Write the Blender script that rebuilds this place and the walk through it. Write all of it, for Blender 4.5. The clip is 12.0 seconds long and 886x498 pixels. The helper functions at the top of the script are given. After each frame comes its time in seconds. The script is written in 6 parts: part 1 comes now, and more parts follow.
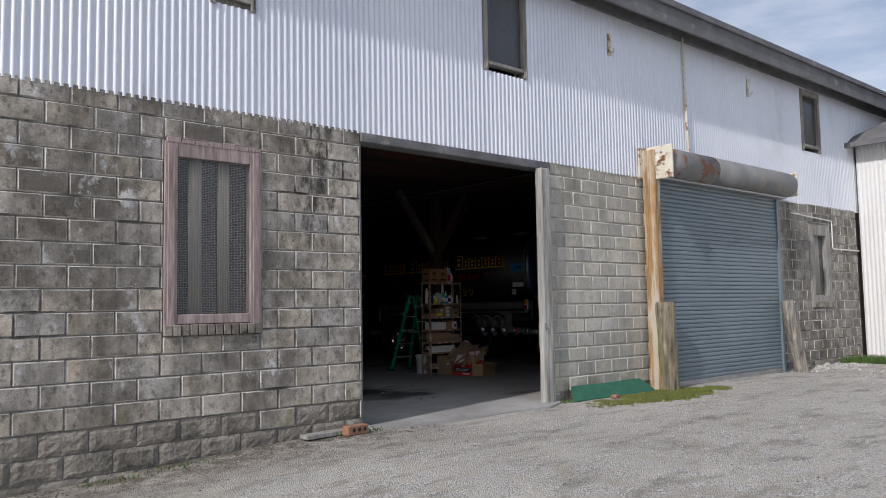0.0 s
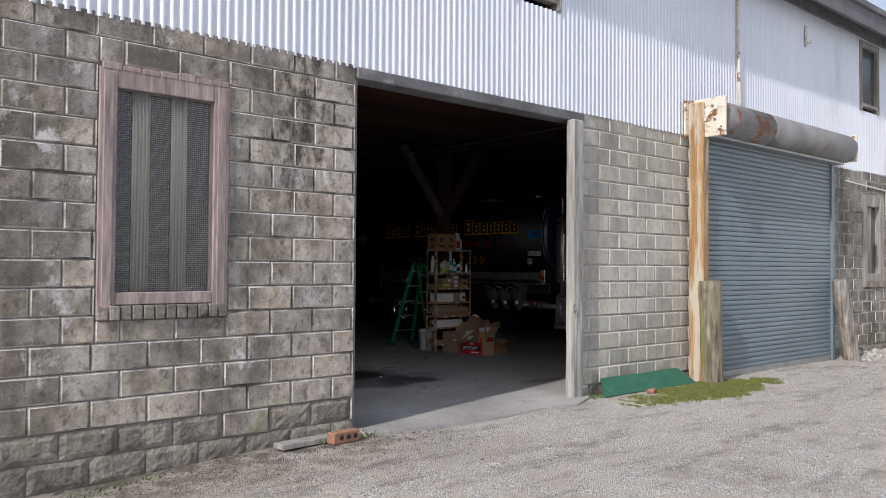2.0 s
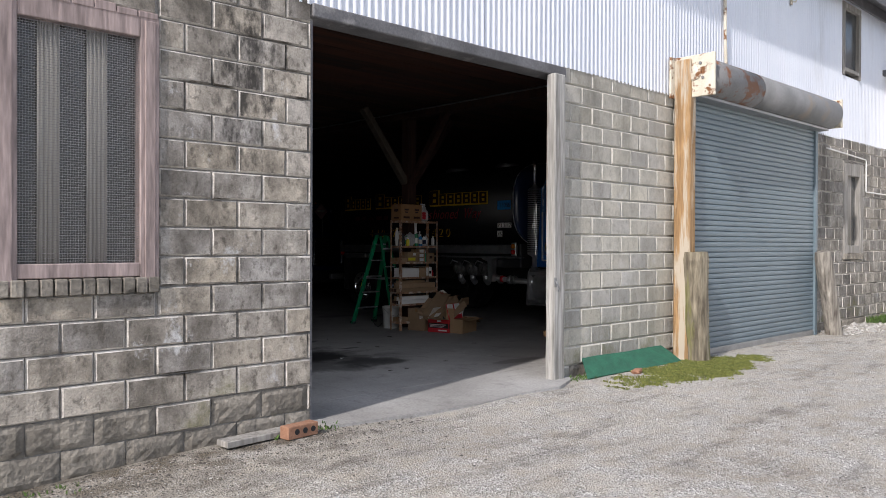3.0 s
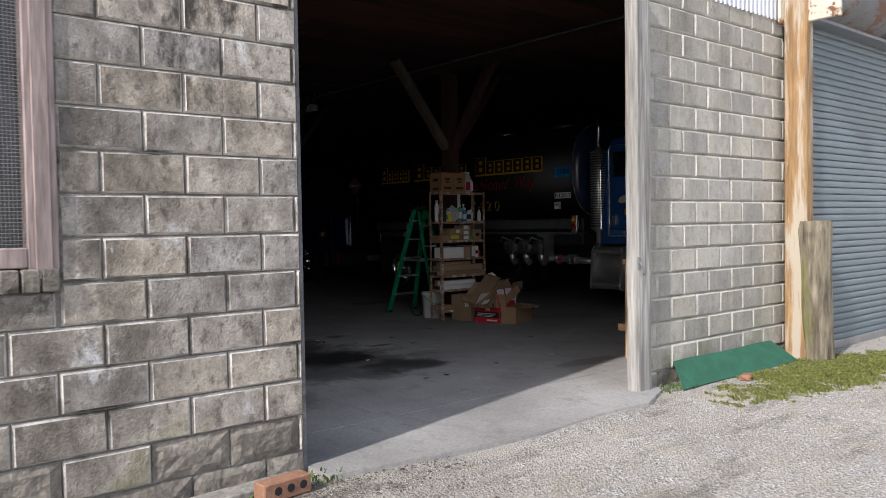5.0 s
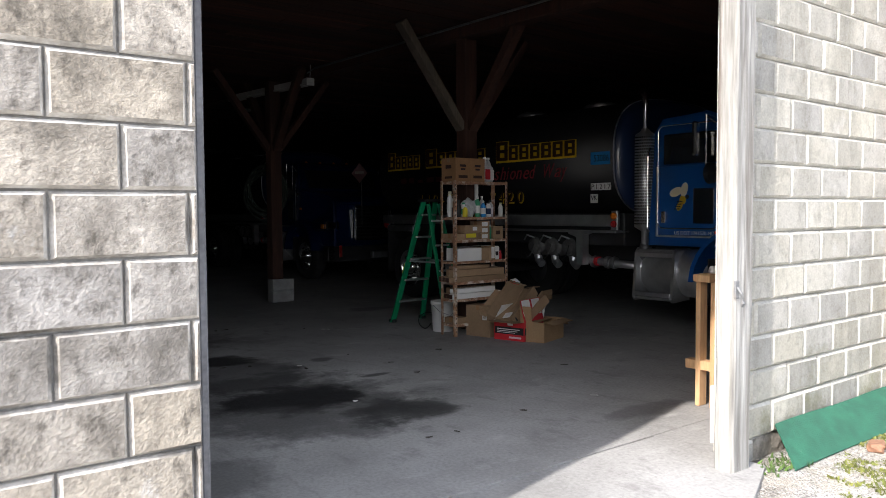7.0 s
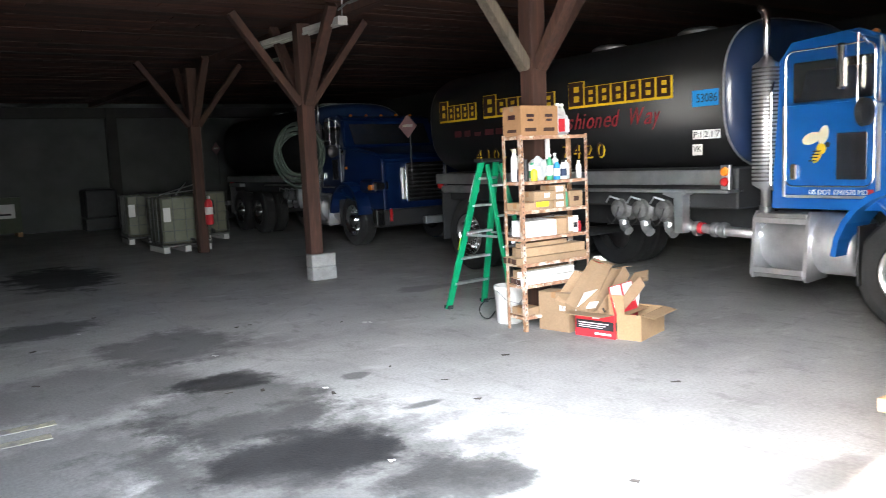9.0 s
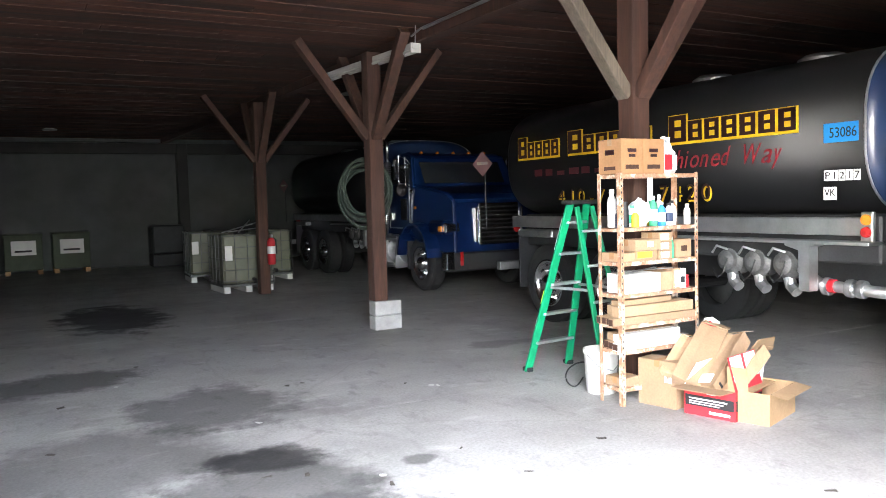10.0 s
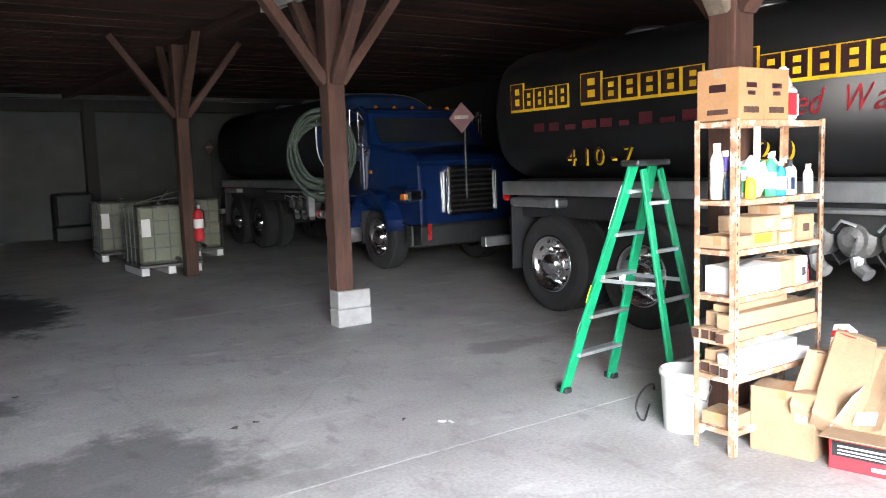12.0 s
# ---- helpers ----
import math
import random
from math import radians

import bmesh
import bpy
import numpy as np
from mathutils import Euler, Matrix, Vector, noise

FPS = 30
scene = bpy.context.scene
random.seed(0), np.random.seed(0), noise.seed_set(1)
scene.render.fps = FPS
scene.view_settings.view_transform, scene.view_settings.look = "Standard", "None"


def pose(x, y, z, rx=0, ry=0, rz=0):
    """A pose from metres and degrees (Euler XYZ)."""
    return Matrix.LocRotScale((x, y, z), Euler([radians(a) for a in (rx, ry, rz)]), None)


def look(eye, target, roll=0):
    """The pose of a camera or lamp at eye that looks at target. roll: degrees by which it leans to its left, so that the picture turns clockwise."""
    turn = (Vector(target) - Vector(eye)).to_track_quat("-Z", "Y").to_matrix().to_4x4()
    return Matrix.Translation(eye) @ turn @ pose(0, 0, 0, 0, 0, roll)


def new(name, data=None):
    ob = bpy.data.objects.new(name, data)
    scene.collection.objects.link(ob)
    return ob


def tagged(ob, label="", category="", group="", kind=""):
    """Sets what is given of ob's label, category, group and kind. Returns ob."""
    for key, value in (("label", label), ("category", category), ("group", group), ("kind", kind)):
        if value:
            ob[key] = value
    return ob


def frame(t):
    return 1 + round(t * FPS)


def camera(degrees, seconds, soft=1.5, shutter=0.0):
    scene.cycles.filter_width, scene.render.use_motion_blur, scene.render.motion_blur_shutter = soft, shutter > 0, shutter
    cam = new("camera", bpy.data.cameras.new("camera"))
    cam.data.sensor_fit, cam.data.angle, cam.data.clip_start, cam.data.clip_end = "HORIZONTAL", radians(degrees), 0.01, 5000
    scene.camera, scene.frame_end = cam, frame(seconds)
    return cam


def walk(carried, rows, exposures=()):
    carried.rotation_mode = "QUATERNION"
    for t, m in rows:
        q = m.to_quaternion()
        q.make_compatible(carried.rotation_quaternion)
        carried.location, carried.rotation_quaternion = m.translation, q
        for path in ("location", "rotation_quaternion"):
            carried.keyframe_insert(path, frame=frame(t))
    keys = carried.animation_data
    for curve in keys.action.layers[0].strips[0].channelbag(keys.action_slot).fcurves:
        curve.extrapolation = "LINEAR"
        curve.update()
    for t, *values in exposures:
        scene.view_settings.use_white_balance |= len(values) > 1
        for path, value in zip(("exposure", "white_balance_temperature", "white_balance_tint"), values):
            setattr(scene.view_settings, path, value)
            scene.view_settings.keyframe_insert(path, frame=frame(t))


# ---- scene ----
# ---- camera and walk ----
cam = camera(59.3, 12.0, soft=0.75, shutter=0.35)
PATH = [
    (0, (0.394, 0.048, 1.304), (1.697, 1.558, 1.454), -1.0),
    (0.5, (0.648, 0.302, 1.443), (1.946, 1.821, 1.531), -0.3),
    (1, (0.862, 0.696, 1.41), (2.185, 2.195, 1.447), 0.1),
    (1.5, (1.089, 1.103, 1.378), (2.412, 2.603, 1.352), -0.7),
    (2, (1.417, 1.362, 1.483), (2.715, 2.883, 1.53), 0.4),
    (2.5, (1.672, 1.773, 1.35), (3.009, 3.26, 1.39), -0.1),
    (3, (1.934, 2.083, 1.408), (3.308, 3.536, 1.397), 0.2),
    (5, (3.253, 3.441, 1.358), (4.53, 4.979, 1.293), -0.9),
    (5.5, (3.553, 3.82, 1.347), (4.837, 5.352, 1.271), -1.3),
    (6, (3.871, 4.238, 1.409), (5.173, 5.75, 1.269), -1.4),
    (6.5, (4.192, 4.567, 1.421), (5.45, 6.119, 1.326), -0.2),
    (8.5, (5.285, 5.852, 1.623), (6.439, 7.476, 1.45), -2.3),
    (9, (5.615, 6.31, 1.63), (6.718, 7.962, 1.399), -2.5),
    (9.5, (5.803, 6.703, 1.656), (6.753, 8.453, 1.466), -1.9),
    (10, (6.08, 7.224, 1.629), (7.045, 8.972, 1.507), -1.6),
    (10.5, (6.19, 7.696, 1.637), (7.216, 9.408, 1.51), -1.0),
    (11, (6.377, 8.242, 1.627), (7.337, 9.99, 1.465), -1.6),
    (11.5, (6.539, 8.752, 1.586), (7.581, 10.451, 1.417), -0.5),
    (12, (6.611, 9.291, 1.631), (7.728, 10.935, 1.411), -1.9),
]
EXPOSURES = [(0, -0.21, 6320, 14), (1.5, 0.0, 6400, 15), (2.5, 0.25, 6450, 15), (3.2, 0.3, 6450, 15), (5.0, 0.4, 6450, 15), (6.0, 0.55, 6450, 15), (6.7, 0.8, 6450, 14), (7.4, 2.6, 6500, 12), (8.1, 4.8, 6500, 10), (8.5, 5.2, 6500, 10), (9.0, 5.05, 6480, 10), (10.0, 5.7, 6550, 12), (12.0, 6.0, 6600, 13)]
walk(cam, [(t, look(eye, target, roll)) for t, eye, target, roll in PATH], EXPOSURES)

# ---- world and sun ----
SUN_EL, SUN_DIR = radians(37), Vector((0.972, 0.235, 0)).normalized()
world = bpy.data.worlds.new("sky")
scene.world = world
world.use_nodes = True
wn = world.node_tree
for n in list(wn.nodes):
    wn.nodes.remove(n)
w_out = wn.nodes.new("ShaderNodeOutputWorld")
w_bg = wn.nodes.new("ShaderNodeBackground")
w_sky = wn.nodes.new("ShaderNodeTexSky")
w_sky.sky_type = "NISHITA"
w_sky.sun_disc = False
w_sky.sun_elevation = SUN_EL
w_sky.sun_rotation = math.atan2(-SUN_DIR.x, -SUN_DIR.y)
w_sky.air_density, w_sky.dust_density, w_sky.ozone_density = 1.0, 1.6, 1.0
# thin cloud drifting over the whole dome
w_tc = wn.nodes.new("ShaderNodeTexCoord")
w_map = wn.nodes.new("ShaderNodeMapping")
w_map.inputs["Scale"].default_value = (1.2, 1.2, 4.5)
w_noise = wn.nodes.new("ShaderNodeTexNoise")
w_noise.inputs["Scale"].default_value = 2.2
w_noise.inputs["Detail"].default_value = 7
w_noise.inputs["Roughness"].default_value = 0.6
w_ramp = wn.nodes.new("ShaderNodeValToRGB")
w_ramp.color_ramp.elements[0].position, w_ramp.color_ramp.elements[0].color = 0.42, (0.12, 0.12, 0.12, 1)
w_ramp.color_ramp.elements[1].position, w_ramp.color_ramp.elements[1].color = 0.72, (0.75, 0.75, 0.75, 1)
w_mix = wn.nodes.new("ShaderNodeMixRGB")
w_mix.inputs["Color2"].default_value = (8.0, 8.4, 9.0, 1)
wn.links.new(w_tc.outputs["Generated"], w_map.inputs["Vector"])
wn.links.new(w_map.outputs["Vector"], w_noise.inputs["Vector"])
wn.links.new(w_noise.outputs["Fac"], w_ramp.inputs["Fac"])
wn.links.new(w_ramp.outputs["Color"], w_mix.inputs["Fac"])
wn.links.new(w_sky.outputs["Color"], w_mix.inputs["Color1"])
wn.links.new(w_mix.outputs["Color"], w_bg.inputs["Color"])
w_bg.inputs["Strength"].default_value = 0.12
wn.links.new(w_bg.outputs["Background"], w_out.inputs["Surface"])

sun = new("sun", bpy.data.lights.new("sun", "SUN"))
sun.data.energy, sun.data.angle, sun.data.color = 3.2, radians(1.0), (1.0, 0.96, 0.90)
sun.matrix_world = look(-SUN_DIR * 30 + Vector((0, 0, 30 * math.tan(SUN_EL))), (0, 0, 0))


# the sky's light through the open doorway
door_sky = new("door_sky", bpy.data.lights.new("door_sky", "AREA"))
door_sky.data.shape, door_sky.data.size, door_sky.data.size_y, door_sky.data.energy = "RECTANGLE", 2.9, 3.1, 6.2
door_sky.data.spread = radians(90)
door_sky.data.color = (0.95, 0.98, 1.0)
door_sky.matrix_world = look((6.95, 7.52, 1.62), (8.05, 9.5, 0.28))


# ---- materials ----
def material(name, base=(0.5, 0.5, 0.5), rough=0.7, metal=0.0, second=None, scale=6.0, grain=0.25, bump=0.15, bump_scale=60.0,
             vary=0.0, coat=0.0, stains=None, stain_scale=1.2, stain_at=(0.5, 0.7), stretch=(1, 1, 1), object_space=False, island=False, spec=0.5):
    """A surface with two scales of variation, optional stains and per-piece variation."""
    m = bpy.data.materials.new(name)
    m.use_nodes = True
    nt = m.node_tree
    N, L = nt.nodes.new, nt.links.new
    b = nt.nodes["Principled BSDF"]
    tc = N("ShaderNodeTexCoord")
    if object_space:
        vec = tc.outputs["Object"]
    else:
        geo = N("ShaderNodeNewGeometry")
        vec = geo.outputs["Position"]
    mp = N("ShaderNodeMapping")
    mp.inputs["Scale"].default_value = stretch
    L(vec, mp.inputs["Vector"])
    n1 = N("ShaderNodeTexNoise")
    n1.inputs["Scale"].default_value, n1.inputs["Detail"].default_value, n1.inputs["Roughness"].default_value = scale, 6, 0.6
    L(mp.outputs["Vector"], n1.inputs["Vector"])
    r1 = N("ShaderNodeValToRGB")
    r1.color_ramp.elements[0].position, r1.color_ramp.elements[1].position = 0.32, 0.7
    lo = second or tuple(c * (1 - grain) for c in base)
    r1.color_ramp.elements[0].color, r1.color_ramp.elements[1].color = (*lo, 1), (*base, 1)
    L(n1.outputs["Fac"], r1.inputs["Fac"])
    colour = r1.outputs["Color"]
    n2 = N("ShaderNodeTexNoise")
    n2.inputs["Scale"].default_value, n2.inputs["Detail"].default_value = bump_scale, 5
    L(mp.outputs["Vector"], n2.inputs["Vector"])
    fine = N("ShaderNodeMixRGB")
    fine.blend_type = "OVERLAY"
    fine.inputs["Fac"].default_value = min(1.0, grain * 1.2)
    L(colour, fine.inputs["Color1"])
    L(n2.outputs["Fac"], fine.inputs["Color2"])
    colour = fine.outputs["Color"]
    if stains:
        n3 = N("ShaderNodeTexNoise")
        n3.inputs["Scale"].default_value, n3.inputs["Detail"].default_value, n3.inputs["Roughness"].default_value = stain_scale, 8, 0.65
        L(mp.outputs["Vector"], n3.inputs["Vector"])
        r3 = N("ShaderNodeValToRGB")
        r3.color_ramp.elements[0].position, r3.color_ramp.elements[1].position = stain_at
        L(n3.outputs["Fac"], r3.inputs["Fac"])
        mx = N("ShaderNodeMixRGB")
        mx.inputs["Color2"].default_value = (*stains, 1)
        L(r3.outputs["Color"], mx.inputs["Fac"])
        L(colour, mx.inputs["Color1"])
        colour = mx.outputs["Color"]
    if vary:
        info = N("ShaderNodeNewGeometry") if island else N("ShaderNodeObjectInfo")
        rnd = info.outputs["Random Per Island" if island else "Random"]
        rr = N("ShaderNodeMapRange")
        rr.inputs["To Min"].default_value, rr.inputs["To Max"].default_value = 1 - vary, 1 + vary * 0.7
        L(rnd, rr.inputs["Value"])
        hv = N("ShaderNodeHueSaturation")
        L(rr.outputs["Result"], hv.inputs["Value"])
        L(colour, hv.inputs["Color"])
        colour = hv.outputs["Color"]
    L(colour, b.inputs["Base Color"])
    rg = N("ShaderNodeMapRange")
    rg.inputs["To Min"].default_value, rg.inputs["To Max"].default_value = max(0.02, rough - 0.12 * min(1, rough * 2)), min(1, rough + 0.12)
    L(n1.outputs["Fac"], rg.inputs["Value"])
    L(rg.outputs["Result"], b.inputs["Roughness"])
    b.inputs["Metallic"].default_value = metal
    b.inputs["Specular IOR Level"].default_value = spec
    b.inputs["Coat Weight"].default_value = coat
    b.inputs["Coat Roughness"].default_value = 0.06
    if bump:
        bp = N("ShaderNodeBump")
        bp.inputs["Strength"].default_value, bp.inputs["Distance"].default_value = bump, 0.01
        L(n2.outputs["Fac"], bp.inputs["Height"])
        L(bp.outputs["Normal"], b.inputs["Normal"])
    return m


M = {}
M["block_rough"] = material("rough footing block", (0.40, 0.365, 0.31), 0.97, second=(0.17, 0.155, 0.13), scale=6, grain=0.6, bump=1.0, bump_scale=35, vary=0.2,
                            stains=(0.06, 0.055, 0.045), stain_scale=3, stain_at=(0.5, 0.7))
M["mortar"] = material("mortar", (0.36, 0.345, 0.32), 0.95, second=(0.20, 0.19, 0.175), scale=5, grain=0.4, bump=0.4)
M["mortar_pale"] = material("pale lime mortar", (0.63, 0.61, 0.55), 0.95, second=(0.40, 0.385, 0.34), scale=5, grain=0.3, bump=0.4)
M["tin"] = material("galvanised sheet", (0.83, 0.86, 0.92), 0.42, metal=0.2, second=(0.74, 0.775, 0.845), scale=0.9, grain=0.12, bump=0.05, bump_scale=30,
                    stains=(0.52, 0.53, 0.55), stain_scale=0.8, stain_at=(0.58, 0.8), stretch=(1, 1, 0.25))
M["white_tin"] = material("white painted sheet", (0.80, 0.80, 0.79), 0.5, second=(0.68, 0.68, 0.67), scale=1.2, grain=0.12, bump=0.05, stretch=(1, 1, 0.3))
M["fascia"] = material("weathered fascia", (0.20, 0.20, 0.21), 0.7, second=(0.11, 0.11, 0.115), scale=3, grain=0.4, stains=(0.38, 0.37, 0.36), stain_scale=2.5, stain_at=(0.6, 0.75))
M["roof"] = material("roof sheet", (0.30, 0.30, 0.31), 0.6, second=(0.22, 0.22, 0.22), scale=1.5, grain=0.2)
M["old_wood"] = material("grey weathered wood", (0.40, 0.385, 0.355), 0.9, second=(0.21, 0.20, 0.185), scale=14, grain=0.5, bump=0.5, bump_scale=40, stretch=(1, 1, 0.08))
M["post_grey"] = material("bleached bare timber", (0.52, 0.51, 0.485), 0.9, second=(0.20, 0.195, 0.18), scale=16, grain=0.55, bump=0.6, bump_scale=45, stretch=(1, 1, 0.06), stains=(0.16, 0.14, 0.12), stain_scale=6, stain_at=(0.55, 0.67))
M["pink_wood"] = material("faded window paint", (0.47, 0.375, 0.355), 0.9, second=(0.25, 0.20, 0.19), scale=16, grain=0.5, bump=0.4, bump_scale=50, stretch=(1, 1, 0.12))
M["post_wood"] = material("peeling painted post", (0.46, 0.29, 0.14), 0.85, second=(0.22, 0.13, 0.06), scale=11, grain=0.5, bump=0.5, bump_scale=40, stretch=(1, 1, 0.1),
                          stains=(0.50, 0.44, 0.35), stain_scale=7, stain_at=(0.50, 0.58))
M["log"] = material("mossy log", (0.34, 0.30, 0.22), 0.95, second=(0.075, 0.06, 0.042), scale=17, grain=0.7, bump=1.0, bump_scale=30, stretch=(1, 1, 0.14),
                    stains=(0.20, 0.21, 0.05), stain_scale=5, stain_at=(0.52, 0.64))
M["log_grey"] = material("split grey log", (0.37, 0.345, 0.30), 0.95, second=(0.11, 0.095, 0.08), scale=17, grain=0.7, bump=1.0, bump_scale=30, stretch=(1, 1, 0.12))
M["timber"] = material("brown timber", (0.075, 0.032, 0.021), 0.85, second=(0.036, 0.016, 0.011), scale=13, grain=0.4, bump=0.35, bump_scale=40, stretch=(1, 1, 0.1))
# timber made lighter and greyer for the light on one brace
M["timber_lit"] = material("lightened timber brace", (0.13, 0.105, 0.08), 0.85, second=(0.075, 0.06, 0.045), scale=13, grain=0.4, bump=0.35, stretch=(1, 1, 0.1))
M["boards"] = material("ceiling boards", (0.10, 0.036, 0.020), 0.85, second=(0.024, 0.010, 0.0065), scale=8, grain=0.5, bump=0.3, bump_scale=30, stretch=(0.08, 1, 1), vary=0.55, island=True)
M["pine"] = material("raw pine", (0.62, 0.40, 0.22), 0.8, second=(0.48, 0.28, 0.14), scale=12, grain=0.3, stretch=(1, 1, 0.12))
M["roller"] = material("blue-grey roller slats", (0.17, 0.225, 0.255), 0.45, second=(0.135, 0.185, 0.215), scale=1.2, grain=0.2, bump=0.03, coat=0.1)
M["drum"] = material("grey drum with rust", (0.25, 0.255, 0.26), 0.6, second=(0.16, 0.165, 0.17), scale=2.2, grain=0.25, stains=(0.25, 0.22, 0.19), stain_scale=2.3, stain_at=(0.56, 0.66), bump=0.1)
M["drum_rust"] = material("rusted drum sheet", (0.25, 0.25, 0.25), 0.7, second=(0.16, 0.16, 0.16), scale=2.2, grain=0.3, stains=(0.20, 0.085, 0.04), stain_scale=2.4, stain_at=(0.53, 0.58), bump=0.2)
M["plate"] = material("rusty white plate", (0.74, 0.70, 0.60), 0.6, second=(0.62, 0.57, 0.46), scale=5, grain=0.25, stains=(0.20, 0.085, 0.03), stain_scale=7, stain_at=(0.53, 0.60))
M["mat"] = material("green turf mat", (0.03, 0.155, 0.095), 0.95, second=(0.02, 0.10, 0.065), scale=9, grain=0.4, bump=0.5, bump_scale=120, stains=(0.20, 0.30, 0.22), stain_scale=9, stain_at=(0.68, 0.76))
M["steel"] = material("bright aluminium", (0.78, 0.79, 0.81), 0.38, metal=0.9, second=(0.58, 0.59, 0.61), scale=5, grain=0.15, bump=0.03)
M["chrome"] = material("chrome", (0.86, 0.87, 0.89), 0.16, metal=1.0, grain=0.04, bump=0.0)
M["dull_steel"] = material("dull galvanised metal", (0.45, 0.46, 0.47), 0.45, metal=0.85, second=(0.32, 0.33, 0.34), scale=6, grain=0.25)
M["cast_iron"] = material("dusty cast metal", (0.17, 0.17, 0.17), 0.6, metal=0.4, second=(0.10, 0.10, 0.10), scale=9, grain=0.35)
M["tank"] = material("grey tank paint", (0.010, 0.0103, 0.0112), 0.34, second=(0.007, 0.0072, 0.008), scale=1.2, grain=0.15, bump=0.0, spec=0.22)
M["cab_blue"] = material("cab blue paint", (0.006, 0.10, 0.37), 0.28, second=(0.005, 0.085, 0.32), scale=2, grain=0.08, bump=0.0, coat=0.6)
# cab blue darkened to stand for the dim light on the second truck
M["shaded_blue"] = material("shaded cab blue paint", (0.002, 0.014, 0.075), 0.3, second=(0.0015, 0.01, 0.055), scale=2, grain=0.1, bump=0.0, coat=0.3)
M["navy"] = material("navy tank end", (0.012, 0.03, 0.085), 0.3, second=(0.01, 0.022, 0.065), scale=2, grain=0.1, bump=0, coat=0.4)
M["rubber"] = material("tyre rubber", (0.028, 0.028, 0.029), 0.85, grain=0.3, bump=0.2, second=(0.016, 0.016, 0.017))
M["black"] = material("black plastic", (0.018, 0.018, 0.02), 0.5, grain=0.2)
M["dark_metal"] = material("dark chassis metal", (0.04, 0.041, 0.044), 0.6, metal=0.3, grain=0.3)
M["ladder_green"] = material("green fibreglass", (0.0, 0.27, 0.115), 0.42, second=(0.0, 0.215, 0.09), scale=4, grain=0.12, bump=0.03)
M["rust_shelf"] = material("rusty shelf steel", (0.46, 0.27, 0.17), 0.75, second=(0.24, 0.115, 0.06), scale=13, grain=0.4, stains=(0.62, 0.54, 0.46), stain_scale=11, stain_at=(0.5, 0.62))
M["cardboard"] = material("brown cardboard", (0.36, 0.24, 0.145), 0.9, second=(0.28, 0.185, 0.11), scale=4, grain=0.15, bump=0.06, vary=0.16)
M["cardboard_tan"] = material("tan carton", (0.36, 0.235, 0.13), 0.9, second=(0.29, 0.185, 0.10), scale=4, grain=0.15, bump=0.06)
M["cardboard_orange"] = material("kraft carton", (0.35, 0.19, 0.09), 0.9, second=(0.28, 0.15, 0.068), scale=4, grain=0.12, bump=0.05, vary=0.08)
M["white_card"] = material("white card", (0.78, 0.77, 0.75), 0.8, grain=0.08, bump=0.03)
M["plastic_white"] = material("white plastic", (0.76, 0.76, 0.74), 0.4, grain=0.06, bump=0.02)
M["placard"] = material("faded pink placard", (0.16, 0.085, 0.09), 0.6, grain=0.2, bump=0)
M["red"] = material("red print", (0.55, 0.02, 0.03), 0.6, grain=0.1, bump=0)
M["red_script"] = material("dull red lettering", (0.30, 0.02, 0.03), 0.45, grain=0.1, bump=0)
M["red_faint"] = material("worn red lettering", (0.10, 0.012, 0.018), 0.5, grain=0.3, bump=0)
M["yellow"] = material("yellow lettering", (0.72, 0.47, 0.02), 0.45, grain=0.1, bump=0)
M["maroon"] = material("dark lettering", (0.03, 0.008, 0.01), 0.5, grain=0.1, bump=0)
M["blue_label"] = material("bright blue label", (0.02, 0.25, 0.62), 0.5, grain=0.06, bump=0)
M["ink"] = material("black ink", (0.015, 0.015, 0.017), 0.6, grain=0.05, bump=0)
M["line_paint"] = material("worn floor paint", (0.52, 0.48, 0.33), 0.9, second=(0.22, 0.215, 0.19), scale=9, grain=0.4, stains=(0.24, 0.235, 0.225), stain_scale=5, stain_at=(0.48, 0.56), bump=0.1)
M["cream"] = material("cream paint", (0.72, 0.66, 0.48), 0.5, grain=0.1, bump=0)
M["amber"] = material("amber lens", (0.75, 0.22, 0.02), 0.25, grain=0.05, bump=0)
M["red_lens"] = material("red lens", (0.45, 0.02, 0.02), 0.25, grain=0.05, bump=0)
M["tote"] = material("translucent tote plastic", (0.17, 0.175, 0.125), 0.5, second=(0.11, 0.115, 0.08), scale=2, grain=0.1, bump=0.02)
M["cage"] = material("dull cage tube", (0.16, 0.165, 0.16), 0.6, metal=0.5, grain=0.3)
M["green_bin"] = material("dark green crate", (0.06, 0.075, 0.045), 0.7, grain=0.3)
M["hose"] = material("faded green hose", (0.022, 0.034, 0.025), 0.8, grain=0.4)
M["cinder"] = material("grey cinder pier", (0.38, 0.38, 0.375), 0.95, second=(0.27, 0.27, 0.265), scale=7, grain=0.3, bump=0.5, bump_scale=90)
# both wall colours are darkened to stand for the dim far interior
M["white_wall"] = material("darkened whitewashed wall", (0.09, 0.095, 0.093), 0.9, second=(0.06, 0.064, 0.062), scale=1.2, grain=0.2, bump=0.1)
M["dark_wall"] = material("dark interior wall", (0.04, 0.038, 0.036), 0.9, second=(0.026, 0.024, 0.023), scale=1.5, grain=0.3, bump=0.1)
M["curtain"] = material("pale curtain", (0.42, 0.405, 0.37), 0.9, second=(0.36, 0.34, 0.30), scale=9, grain=0.3, stretch=(1, 1, 0.06))
M["screen"] = material("insect screen wire", (0.30, 0.29, 0.29), 0.7, grain=0.2, bump=0)
